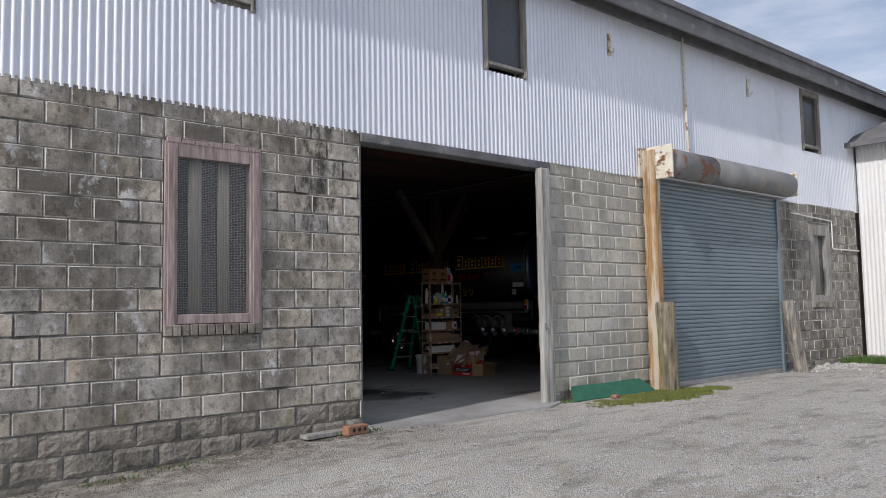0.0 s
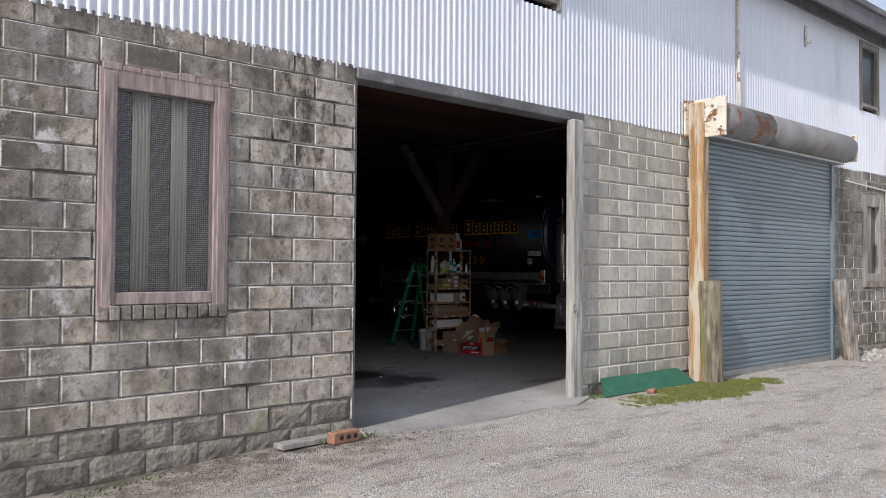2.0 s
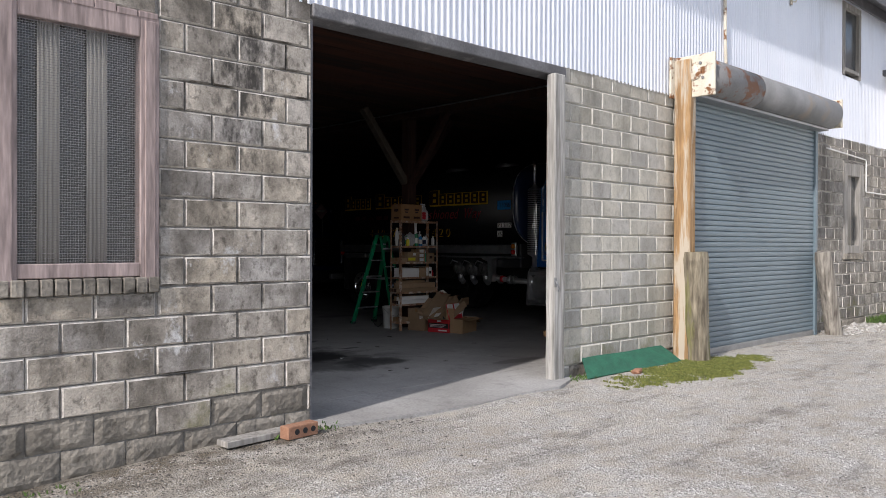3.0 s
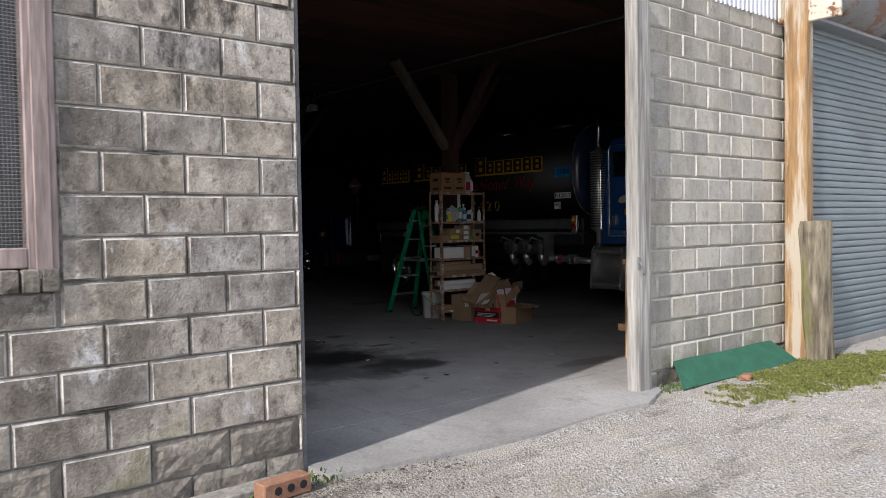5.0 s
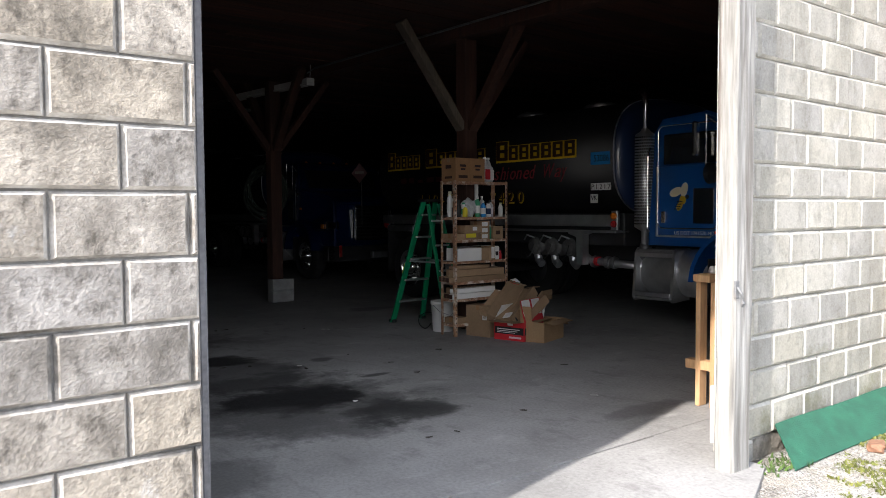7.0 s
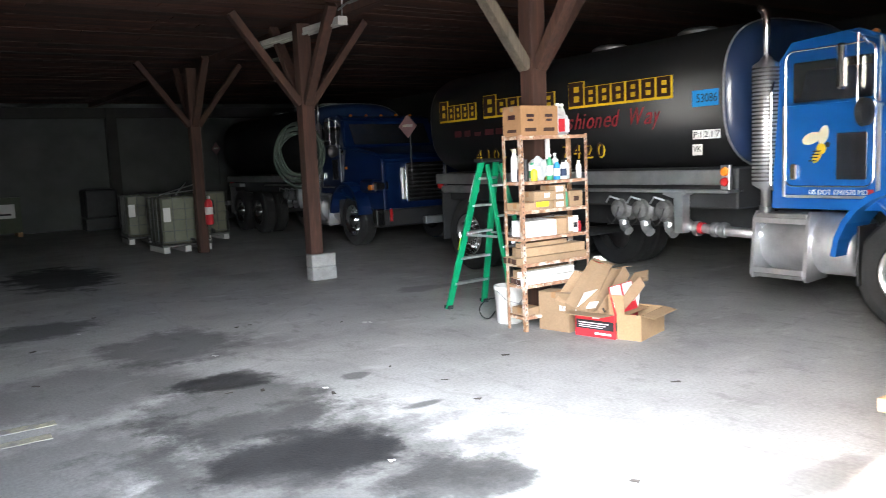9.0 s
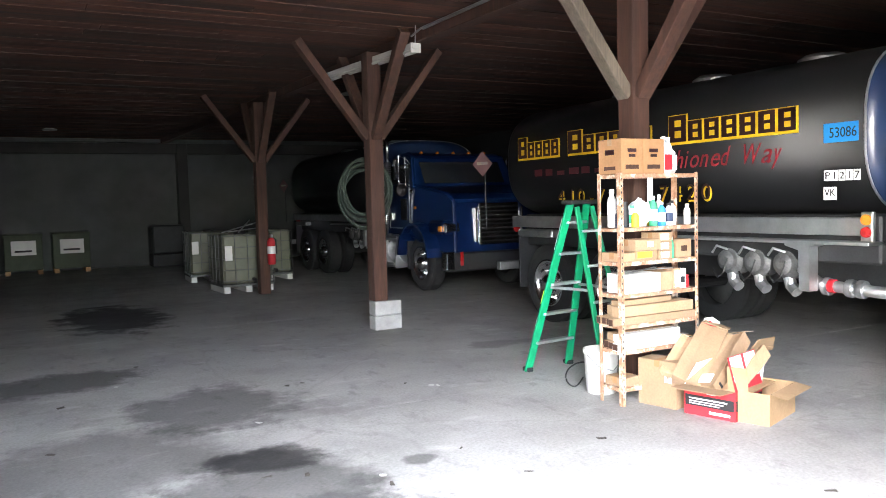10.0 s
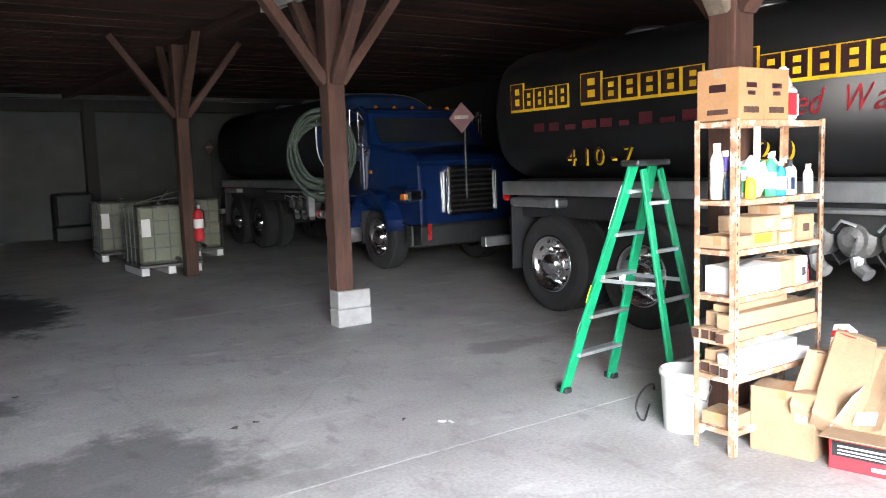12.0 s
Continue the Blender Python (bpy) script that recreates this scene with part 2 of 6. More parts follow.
M["brick"] = material("clay brick", (0.40, 0.22, 0.14), 0.9, second=(0.26, 0.13, 0.08), scale=12, grain=0.35, bump=0.4)
M["stone"] = material("pale gravel stone", (0.52, 0.51, 0.48), 0.9, second=(0.34, 0.33, 0.31), scale=20, grain=0.3, vary=0.35, island=True)
M["moss"] = material("moss tuft", (0.24, 0.25, 0.07), 0.95, second=(0.11, 0.14, 0.03), scale=14, grain=0.4, vary=0.4, island=True)
M["weed"] = material("green weed", (0.09, 0.16, 0.035), 0.9, grain=0.3, vary=0.4, island=True)
M["fluoro"] = material("unlit white lamp housing", (0.50, 0.49, 0.47), 0.5, grain=0.1, bump=0.02)
M["scrap"] = material("dark dirt scrap", (0.10, 0.09, 0.078), 0.9, grain=0.4)
M["paper"] = material("torn paper", (0.66, 0.66, 0.63), 0.9, grain=0.1)
M["yellow_tag"] = material("yellow label", (0.78, 0.66, 0.03), 0.5, grain=0.05, bump=0)
M["green_label"] = material("green label", (0.05, 0.35, 0.18), 0.5, grain=0.05, bump=0)
M["purple"] = material("purple can", (0.07, 0.03, 0.26), 0.4, grain=0.05, bump=0)
M["grey_plastic"] = material("clear grey plastic bag", (0.55, 0.56, 0.57), 0.3, grain=0.2, bump=0.4, bump_scale=25)


def glass(name, tint, rough=0.05):
    m = bpy.data.materials.new(name)
    m.use_nodes = True
    b = m.node_tree.nodes["Principled BSDF"]
    b.inputs["Base Color"].default_value = (*tint, 1)
    b.inputs["Roughness"].default_value = rough
    b.inputs["Transmission Weight"].default_value = 0.6
    return m


M["pane"] = glass("dusty window glass", (0.20, 0.21, 0.21), 0.15)
M["cab_glass"] = glass("cab glass", (0.05, 0.055, 0.06), 0.03)


def ramp_node(nt, value, stops):
    r = nt.nodes.new("ShaderNodeValToRGB")
    while len(r.color_ramp.elements) < len(stops):
        r.color_ramp.elements.new(0.5)
    for e, (p, c) in zip(r.color_ramp.elements, stops):
        e.position, e.color = p, (*c, 1)
    nt.links.new(value, r.inputs["Fac"])
    return r.outputs["Color"]


def ground_material():
    """Packed pale gravel with dirt, tracks of finer grit and green patches."""
    m = bpy.data.materials.new("gravel yard")
    m.use_nodes = True
    nt = m.node_tree
    N, L = nt.nodes.new, nt.links.new
    b = nt.nodes["Principled BSDF"]
    geo = N("ShaderNodeNewGeometry")
    pos = geo.outputs["Position"]
    vor = N("ShaderNodeTexVoronoi")
    vor.inputs["Scale"].default_value = 75
    L(pos, vor.inputs["Vector"])
    chips = ramp_node(nt, vor.outputs["Color"], [(0.1, (0.17, 0.163, 0.15)), (0.5, (0.48, 0.47, 0.445)), (0.95, (0.82, 0.81, 0.78))])
    big = N("ShaderNodeTexNoise")
    big.inputs["Scale"].default_value, big.inputs["Detail"].default_value = 0.8, 8
    L(pos, big.inputs["Vector"])
    dirt = ramp_node(nt, big.outputs["Fac"], [(0.35, (0.37, 0.325, 0.265)), (0.65, (0.55, 0.51, 0.44))])
    mid = N("ShaderNodeTexNoise")
    mid.inputs["Scale"].default_value, mid.inputs["Detail"].default_value = 4.5, 9
    L(pos, mid.inputs["Vector"])
    f = ramp_node(nt, mid.outputs["Fac"], [(0.36, (0.15, 0.15, 0.15)), (0.64, (0.9, 0.9, 0.9))])
    mx = N("ShaderNodeMixRGB")
    L(f, mx.inputs["Fac"])
    L(dirt, mx.inputs["Color1"])
    L(chips, mx.inputs["Color2"])
    # smears of damp dark dirt along the wheel tracks
    mp = N("ShaderNodeMapping")
    mp.inputs["Scale"].default_value = (0.9, 2.6, 1)
    mp.inputs["Rotation"].default_value = (0, 0, 0.25)
    L(pos, mp.inputs["Vector"])
    sm = N("ShaderNodeTexNoise")
    sm.inputs["Scale"].default_value, sm.inputs["Detail"].default_value, sm.inputs["Roughness"].default_value = 1.3, 9, 0.68
    L(mp.outputs["Vector"], sm.inputs["Vector"])
    mx2 = N("ShaderNodeMixRGB")
    mx2.inputs["Color2"].default_value = (0.15, 0.135, 0.115, 1)
    L(ramp_node(nt, sm.outputs["Fac"], [(0.52, (0, 0, 0)), (0.65, (0.62, 0.62, 0.62))]), mx2.inputs["Fac"])
    L(mx.outputs["Color"], mx2.inputs["Color1"])
    mx3 = N("ShaderNodeMixRGB")
    mx3.inputs["Color2"].default_value = (0.47, 0.46, 0.44, 1)
    L(ramp_node(nt, sm.outputs["Fac"], [(0.34, (0.7, 0.7, 0.7)), (0.45, (0, 0, 0))]), mx3.inputs["Fac"])
    L(mx2.outputs["Color"], mx3.inputs["Color1"])
    # brown soil and debris washed up along the foot of the west wall
    sp = N("ShaderNodeSeparateXYZ")
    L(pos, sp.inputs["Vector"])
    by = N("ShaderNodeMapRange")
    by.inputs["From Min"].default_value, by.inputs["From Max"].default_value = 5.6, 7.0
    L(sp.outputs["Y"], by.inputs["Value"])
    bx = N("ShaderNodeMapRange")
    bx.inputs["From Min"].default_value, bx.inputs["From Max"].default_value = 6.6, 5.0
    L(sp.outputs["X"], bx.inputs["Value"])
    bb = N("ShaderNodeMath")
    bb.operation = "MULTIPLY"
    L(by.outputs["Result"], bb.inputs[0])
    L(bx.outputs["Result"], bb.inputs[1])
    bn = N("ShaderNodeMath")
    bn.operation = "MULTIPLY"
    L(bb.outputs["Value"], bn.inputs[0])
    L(ramp_node(nt, mid.outputs["Fac"], [(0.38, (0.15, 0.15, 0.15)), (0.60, (1, 1, 1))]), bn.inputs[1])
    mx4 = N("ShaderNodeMixRGB")
    mx4.inputs["Color2"].default_value = (0.16, 0.135, 0.10, 1)
    L(bn.outputs["Value"], mx4.inputs["Fac"])
    L(mx3.outputs["Color"], mx4.inputs["Color1"])
    L(mx4.outputs["Color"], b.inputs["Base Color"])
    b.inputs["Roughness"].default_value = 0.95
    bp = N("ShaderNodeBump")
    bp.inputs["Strength"].default_value, bp.inputs["Distance"].default_value = 0.8, 0.02
    fine = N("ShaderNodeTexNoise")
    fine.inputs["Scale"].default_value, fine.inputs["Detail"].default_value = 60, 4
    L(pos, fine.inputs["Vector"])
    ad = N("ShaderNodeMath")
    L(vor.outputs["Distance"], ad.inputs[0])
    L(fine.outputs["Fac"], ad.inputs[1])
    L(ad.outputs["Value"], bp.inputs["Height"])
    L(bp.outputs["Normal"], b.inputs["Normal"])
    return m


def slab_material():
    """Old concrete floor: dusty grey with oil stains of given places, cracks and fine dirt."""
    m = bpy.data.materials.new("concrete floor")
    m.use_nodes = True
    nt = m.node_tree
    N, L = nt.nodes.new, nt.links.new
    b = nt.nodes["Principled BSDF"]
    geo = N("ShaderNodeNewGeometry")
    pos = geo.outputs["Position"]
    big = N("ShaderNodeTexNoise")
    big.inputs["Scale"].default_value, big.inputs["Detail"].default_value, big.inputs["Roughness"].default_value = 0.9, 9, 0.62
    L(pos, big.inputs["Vector"])
    col = ramp_node(nt, big.outputs["Fac"], [(0.32, (0.24, 0.236, 0.228)), (0.5, (0.33, 0.325, 0.315)), (0.7, (0.41, 0.405, 0.395))])
    fine = N("ShaderNodeTexNoise")
    fine.inputs["Scale"].default_value, fine.inputs["Detail"].default_value = 45, 6
    L(pos, fine.inputs["Vector"])
    ov = N("ShaderNodeMixRGB")
    ov.blend_type, ov.inputs["Fac"].default_value = "OVERLAY", 0.35
    L(col, ov.inputs["Color1"])
    L(fine.outputs["Fac"], ov.inputs["Color2"])
    col = ov.outputs["Color"]
    # scuffs, dusty patches and fine cracks
    for scale, sx, sy, lo, hi, k, tint in ((5.5, 1.0, 0.5, 0.55, 0.66, 0.45, (0.16, 0.155, 0.15)), (3.1, 0.5, 1.2, 0.57, 0.68, 0.5, (0.52, 0.515, 0.505)), (19.0, 1.0, 1.0, 0.60, 0.70, 0.55, (0.15, 0.145, 0.135))):
        mpp = N("ShaderNodeMapping")
        mpp.inputs["Scale"].default_value = (sx, sy, 1)
        mpp.inputs["Rotation"].default_value = (0, 0, 0.5 + scale)
        L(pos, mpp.inputs["Vector"])
        nz = N("ShaderNodeTexNoise")
        nz.inputs["Scale"].default_value, nz.inputs["Detail"].default_value, nz.inputs["Roughness"].default_value = scale, 9, 0.7
        L(mpp.outputs["Vector"], nz.inputs["Vector"])
        mm = N("ShaderNodeMixRGB")
        mm.inputs["Color2"].default_value = (*tint, 1)
        L(ramp_node(nt, nz.outputs["Fac"], [(lo, (0, 0, 0)), (hi, (k, k, k))]), mm.inputs["Fac"])
        L(col, mm.inputs["Color1"])
        col = mm.outputs["Color"]
    wob = N("ShaderNodeMixRGB")
    wob.inputs["Fac"].default_value = 0.4
    L(pos, wob.inputs["Color1"])
    L(big.outputs["Color"], wob.inputs["Color2"])
    ck = N("ShaderNodeTexVoronoi")
    ck.feature = "DISTANCE_TO_EDGE"
    ck.inputs["Scale"].default_value = 0.42
    L(wob.outputs["Color"], ck.inputs["Vector"])
    mm = N("ShaderNodeMixRGB")
    mm.inputs["Color2"].default_value = (0.13, 0.125, 0.12, 1)
    L(ramp_node(nt, ck.outputs["Distance"], [(0.0, (0.2, 0.2, 0.2)), (0.006, (0, 0, 0))]), mm.inputs["Fac"])
    L(col, mm.inputs["Color1"])
    col = mm.outputs["Color"]
    warp = N("ShaderNodeTexNoise")
    warp.inputs["Scale"].default_value, warp.inputs["Detail"].default_value, warp.inputs["Roughness"].default_value = 2.4, 9, 0.66
    L(pos, warp.inputs["Vector"])
    # oil stains: centre x, y, half sizes, darkness
    for cx, cy, rx, ry, k in OIL:
        mp = N("ShaderNodeVectorMath")
        mp.operation = "SUBTRACT"
        mp.inputs[1].default_value = (cx, cy, 0)
        L(pos, mp.inputs[0])
        sc = N("ShaderNodeVectorMath")
        sc.operation = "MULTIPLY"
        sc.inputs[1].default_value = (1 / rx, 1 / ry, 0)
        L(mp.outputs["Vector"], sc.inputs[0])
        ln = N("ShaderNodeVectorMath")
        ln.operation = "LENGTH"
        L(sc.outputs["Vector"], ln.inputs[0])
        jit = N("ShaderNodeMath")
        jit.operation = "MULTIPLY_ADD"
        jit.inputs[1].default_value, jit.inputs[2].default_value = 1.9, -0.95
        L(warp.outputs["Fac"], jit.inputs[0])
        sm = N("ShaderNodeMath")
        L(ln.outputs["Value"], sm.inputs[0])
        L(jit.outputs["Value"], sm.inputs[1])
        f = ramp_node(nt, sm.outputs["Value"], [(0.62, (k, k, k)), (0.80, (0.62 * k, 0.62 * k, 0.62 * k)), (0.98, (0, 0, 0))])
        mx = N("ShaderNodeMixRGB")
        mx.inputs["Color2"].default_value = (0.012, 0.012, 0.013, 1)
        L(f, mx.inputs["Fac"])
        L(col, mx.inputs["Color1"])
        col = mx.outputs["Color"]
    L(col, b.inputs["Base Color"])
    L(ramp_node(nt, big.outputs["Fac"], [(0.3, (0.6, 0.6, 0.6)), (0.7, (0.85, 0.85, 0.85))]), b.inputs["Roughness"])
    bp = N("ShaderNodeBump")
    bp.inputs["Strength"].default_value, bp.inputs["Distance"].default_value = 0.25, 0.01
    L(fine.outputs["Fac"], bp.inputs["Height"])
    L(bp.outputs["Normal"], b.inputs["Normal"])
    return m


OIL = [(7.2, 10.2, 1.15, 1.35, 0.62), (7.3, 10.3, 0.62, 0.55, 0.75), (7.45, 10.22, 0.42, 0.34, 0.99), (7.12, 10.42, 0.36, 0.28, 0.8), (7.75, 9.45, 0.5, 0.42, 0.72), (7.45, 12.1, 0.42, 0.32, 0.85), (7.25, 11.4, 0.75, 0.95, 0.55),
       (6.5, 12.6, 1.0, 0.9, 0.45), (6.2, 10.9, 0.8, 0.9, 0.45), (8.3, 10.62, 0.22, 0.07, 0.7), (8.27, 11.57, 0.14, 0.1, 0.6), (7.45, 13.65, 0.72, 0.85, 0.62), (7.35, 19.95, 0.85, 1.9, 0.96), (6.4, 15.4, 0.9, 0.55, 0.7),
       (10.9, 14.62, 0.5, 0.22, 0.4), (5.9, 8.9, 0.6, 0.5, 0.45), (9.1, 8.35, 0.5, 0.14, 0.35)]
M["ground"] = ground_material()


def wall_material(name, tan, grey, dark, streak, pale, black=None, mottle=1.0, rough=1.0):
    """Old split-face block: colour that differs from block to block, rain streaks, pale salts, and one black run-off below a leak."""
    m = bpy.data.materials.new(name)
    m.use_nodes = True
    nt = m.node_tree
    N, L = nt.nodes.new, nt.links.new
    b = nt.nodes["Principled BSDF"]
    pos = N("ShaderNodeNewGeometry").outputs["Position"]
    info = N("ShaderNodeObjectInfo")

    def field(scale, stretch, detail=7, rough=0.62):
        mp = N("ShaderNodeMapping")
        mp.inputs["Scale"].default_value = stretch
        L(pos, mp.inputs["Vector"])
        n = N("ShaderNodeTexNoise")
        n.inputs["Scale"].default_value, n.inputs["Detail"].default_value, n.inputs["Roughness"].default_value = scale, detail, rough
        L(mp.outputs["Vector"], n.inputs["Vector"])
        return n.outputs["Fac"]

    def mixed(fac, a, c2):
        mx = N("ShaderNodeMixRGB")
        L(fac, mx.inputs["Fac"])
        if isinstance(a, tuple):
            mx.inputs["Color1"].default_value = (*a, 1)
        else:
            L(a, mx.inputs["Color1"])
        mx.inputs["Color2"].default_value = (*c2, 1)
        return mx.outputs["Color"]

    col = ramp_node(nt, info.outputs["Random"], [(0.0, grey), (0.35, tan), (0.7, tuple(0.5 * (g + t) for g, t in zip(grey, tan))), (1.0, tuple(0.8 * g for g in grey))])
    col = mixed(ramp_node(nt, field(5.0, (1, 1, 1)), [(0.42, (0, 0, 0)), (0.68, (0.62 * mottle,) * 3)]), col, dark)
    col = mixed(ramp_node(nt, field(1.15, (1, 1, 0.8), 9), [(0.46, (0, 0, 0)), (0.62, (0.8 * mottle,) * 3)]), col, dark)
    col = mixed(ramp_node(nt, field(3.0, (1, 1, 0.16), 8), [(0.50, (0, 0, 0)), (0.70, (streak, streak, streak))]), col, tuple(0.55 * d for d in dark))
    col = mixed(ramp_node(nt, field(16.0, (1, 1, 0.7), 8, 0.7), [(0.52, (0, 0, 0)), (0.66, (0.7 * mottle,) * 3)]), col, tuple(0.75 * d for d in dark))
    col = mixed(ramp_node(nt, field(2.6, (1, 1, 0.7), 9, 0.7), [(0.59, (0, 0, 0)), (0.66, (pale, pale, pale))]), col, (0.66, 0.66, 0.66))
    if black:
        sub = N("ShaderNodeVectorMath")
        sub.operation = "SUBTRACT"
        sub.inputs[1].default_value = (black[0], 7.27, black[1])
        L(pos, sub.inputs[0])
        sc = N("ShaderNodeVectorMath")
        sc.operation = "MULTIPLY"
        sc.inputs[1].default_value = (1 / black[2], 0, 1 / black[3])
        L(sub.outputs["Vector"], sc.inputs[0])
        ln = N("ShaderNodeVectorMath")
        ln.operation = "LENGTH"
        L(sc.outputs["Vector"], ln.inputs[0])
        ad = N("ShaderNodeMath")
        ad.operation = "MULTIPLY_ADD"
        ad.inputs[1].default_value = 3.4
        L(field(9.0, (1, 1, 0.45), 9, 0.7), ad.inputs[0])
        L(ln.outputs["Value"], ad.inputs[2])
        col = mixed(run_off(nt, ad.outputs["Value"]), col, (0.03, 0.028, 0.026))
    # moss at the wall foot
    sep = N("ShaderNodeSeparateXYZ")
    L(pos, sep.inputs["Vector"])
    low = N("ShaderNodeMath")
    low.operation = "MULTIPLY_ADD"
    low.inputs[1].default_value = -0.35
    L(sep.outputs["Z"], low.inputs[0])
    L(field(2.4, (1, 1, 1), 9, 0.68), low.inputs[2])
    col = mixed(ramp_node(nt, low.outputs["Value"], [(0.42, (0, 0, 0)), (0.56, (0.55, 0.55, 0.55))]), col, (0.17, 0.17, 0.06))
    fine = field(75, (1, 1, 1), 5)
    ov = N("ShaderNodeMixRGB")
    ov.blend_type, ov.inputs["Fac"].default_value = "OVERLAY", 0.75 * rough
    L(col, ov.inputs["Color1"])
    L(fine, ov.inputs["Color2"])
    hv = N("ShaderNodeHueSaturation")
    rr = N("ShaderNodeMapRange")
    rr.inputs["To Min"].default_value, rr.inputs["To Max"].default_value = 0.86, 1.14
    wn2 = N("ShaderNodeTexWhiteNoise")
    wn2.noise_dimensions = "1D"
    L(info.outputs["Random"], wn2.inputs["W"])
    L(wn2.outputs["Value"], rr.inputs["Value"])
    L(rr.outputs["Result"], hv.inputs["Value"])
    L(ov.outputs["Color"], hv.inputs["Color"])
    L(hv.outputs["Color"], b.inputs["Base Color"])
    b.inputs["Roughness"].default_value = 0.95
    bp = N("ShaderNodeBump")
    bp.inputs["Strength"].default_value, bp.inputs["Distance"].default_value = 1.0 * rough, 0.013
    pit = N("ShaderNodeMath")
    L(fine, pit.inputs[0])
    L(field(22, (1, 1, 1), 6), pit.inputs[1])
    L(pit.outputs["Value"], bp.inputs["Height"])
    L(bp.outputs["Normal"], b.inputs["Normal"])
    return m


def run_off(nt, value):
    sc = nt.nodes.new("ShaderNodeMapRange")
    sc.inputs["From Min"].default_value, sc.inputs["From Max"].default_value = 1.75, 2.35
    sc.inputs["To Min"].default_value, sc.inputs["To Max"].default_value = 0.9, 0.0
    nt.links.new(value, sc.inputs["Value"])
    return sc.outputs["Result"]


M["block"] = wall_material("stained concrete block", (0.57, 0.505, 0.41), (0.53, 0.505, 0.475), (0.12, 0.107, 0.088), 0.75, 0.9, (4.86, 2.72, 0.36, 1.25), 1.12, 0.7)
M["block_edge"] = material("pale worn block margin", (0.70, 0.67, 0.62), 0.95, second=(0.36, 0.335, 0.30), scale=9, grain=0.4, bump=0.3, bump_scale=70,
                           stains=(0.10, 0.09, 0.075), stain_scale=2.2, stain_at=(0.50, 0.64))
M["block_clean"] = wall_material("pale concrete block", (0.57, 0.54, 0.46), (0.52, 0.505, 0.47), (0.24, 0.23, 0.19), 0.45, 0.3, None, 0.55, 0.5)
M["block_east"] = wall_material("damp concrete block", (0.38, 0.355, 0.31), (0.34, 0.33, 0.315), (0.11, 0.10, 0.085), 0.8, 0.35)
M["slab"] = slab_material()


# ---- building blocks ----
def link(name, me, mat, parent=None, label="", smooth=False):
    ob = new(name, me)
    if not me.materials:
        me.materials.append(mat)
    if smooth:
        me.polygons.foreach_set("use_smooth", [True] * len(me.polygons))
    if parent:
        ob.parent = parent
    if label:
        ob["label"] = label
    return ob


def part(name, bm, mat, parent=None, label="", smooth=False):
    """Links a bmesh as one mesh object under a thing or a part."""
    me = bpy.data.meshes.new(name)
    bm.normal_update()
    bm.to_mesh(me)
    bm.free()
    return link(name, me, mat, parent, label, smooth)


def thing(name, at, label, category, group="", kind="", turn=0.0):
    ob = new(name)
    ob.matrix_world = pose(*at, 0, 0, turn)
    ob.empty_display_size = 0.1
    return tagged(ob, label, category, group, kind)


def box(x0, x1, y0, y1, z0, z1, bevel=0.0, bm=None, m=None):
    """A box, bevelled if asked, added to bm or as a new bmesh."""
    own = bmesh.new()
    bmesh.ops.create_cube(own, size=1)
    own.transform(Matrix.Translation(((x0 + x1) / 2, (y0 + y1) / 2, (z0 + z1) / 2)) @ Matrix.Diagonal((x1 - x0, y1 - y0, z1 - z0, 1)))
    if bevel:
        bmesh.ops.bevel(own, geom=own.edges[:], offset=bevel, segments=1, affect="EDGES", profile=0.5)
    if m is not None:
        own.transform(m)
    return own if bm is None else merge(bm, own)


def merge(bm, other):
    me = bpy.data.meshes.new("join")
    other.to_mesh(me)
    other.free()
    bm.from_mesh(me)
    bpy.data.meshes.remove(me)
    return bm


def tube(points, r, bm=None, sides=10, cap=True):
    """A round bar along points; r is a number or one per point."""
    own = bmesh.new()
    pts = [Vector(p) for p in points]
    rings = []
    for i, p in enumerate(pts):
        d = (pts[min(i + 1, len(pts) - 1)] - pts[max(i - 1, 0)]).normalized()
        q = d.to_track_quat("Z", "Y")
        ri = r[i] if isinstance(r, (list, tuple)) else r
        rings.append([own.verts.new(p + q @ Vector((ri * math.cos(a), ri * math.sin(a), 0))) for a in [2 * math.pi * k / sides for k in range(sides)]])
    for a, b in zip(rings, rings[1:]):
        for k in range(sides):
            own.faces.new((a[k], a[(k + 1) % sides], b[(k + 1) % sides], b[k]))
    if cap:
        own.faces.new(rings[0][::-1])
        own.faces.new(rings[-1])
    return own if bm is None else merge(bm, own)


def bar(a, b, w, h, bm=None, bevel=0.0, up=(0, 0, 1)):
    """A squared bar from a to b."""
    a, b = Vector(a), Vector(b)
    d = b - a
    q = d.to_track_quat("Z", "Y") if abs(d.normalized().z) > 0.99 else None
    if q is None:
        zaxis = d.normalized()
        xaxis = Vector(up).cross(zaxis).normalized()
        yaxis = zaxis.cross(xaxis)
        m = Matrix((xaxis, yaxis, zaxis)).transposed().to_4x4()
    else:
        m = q.to_matrix().to_4x4()
    return box(-w / 2, w / 2, -h / 2, h / 2, 0, d.length, bevel, bm, Matrix.Translation(a) @ m)


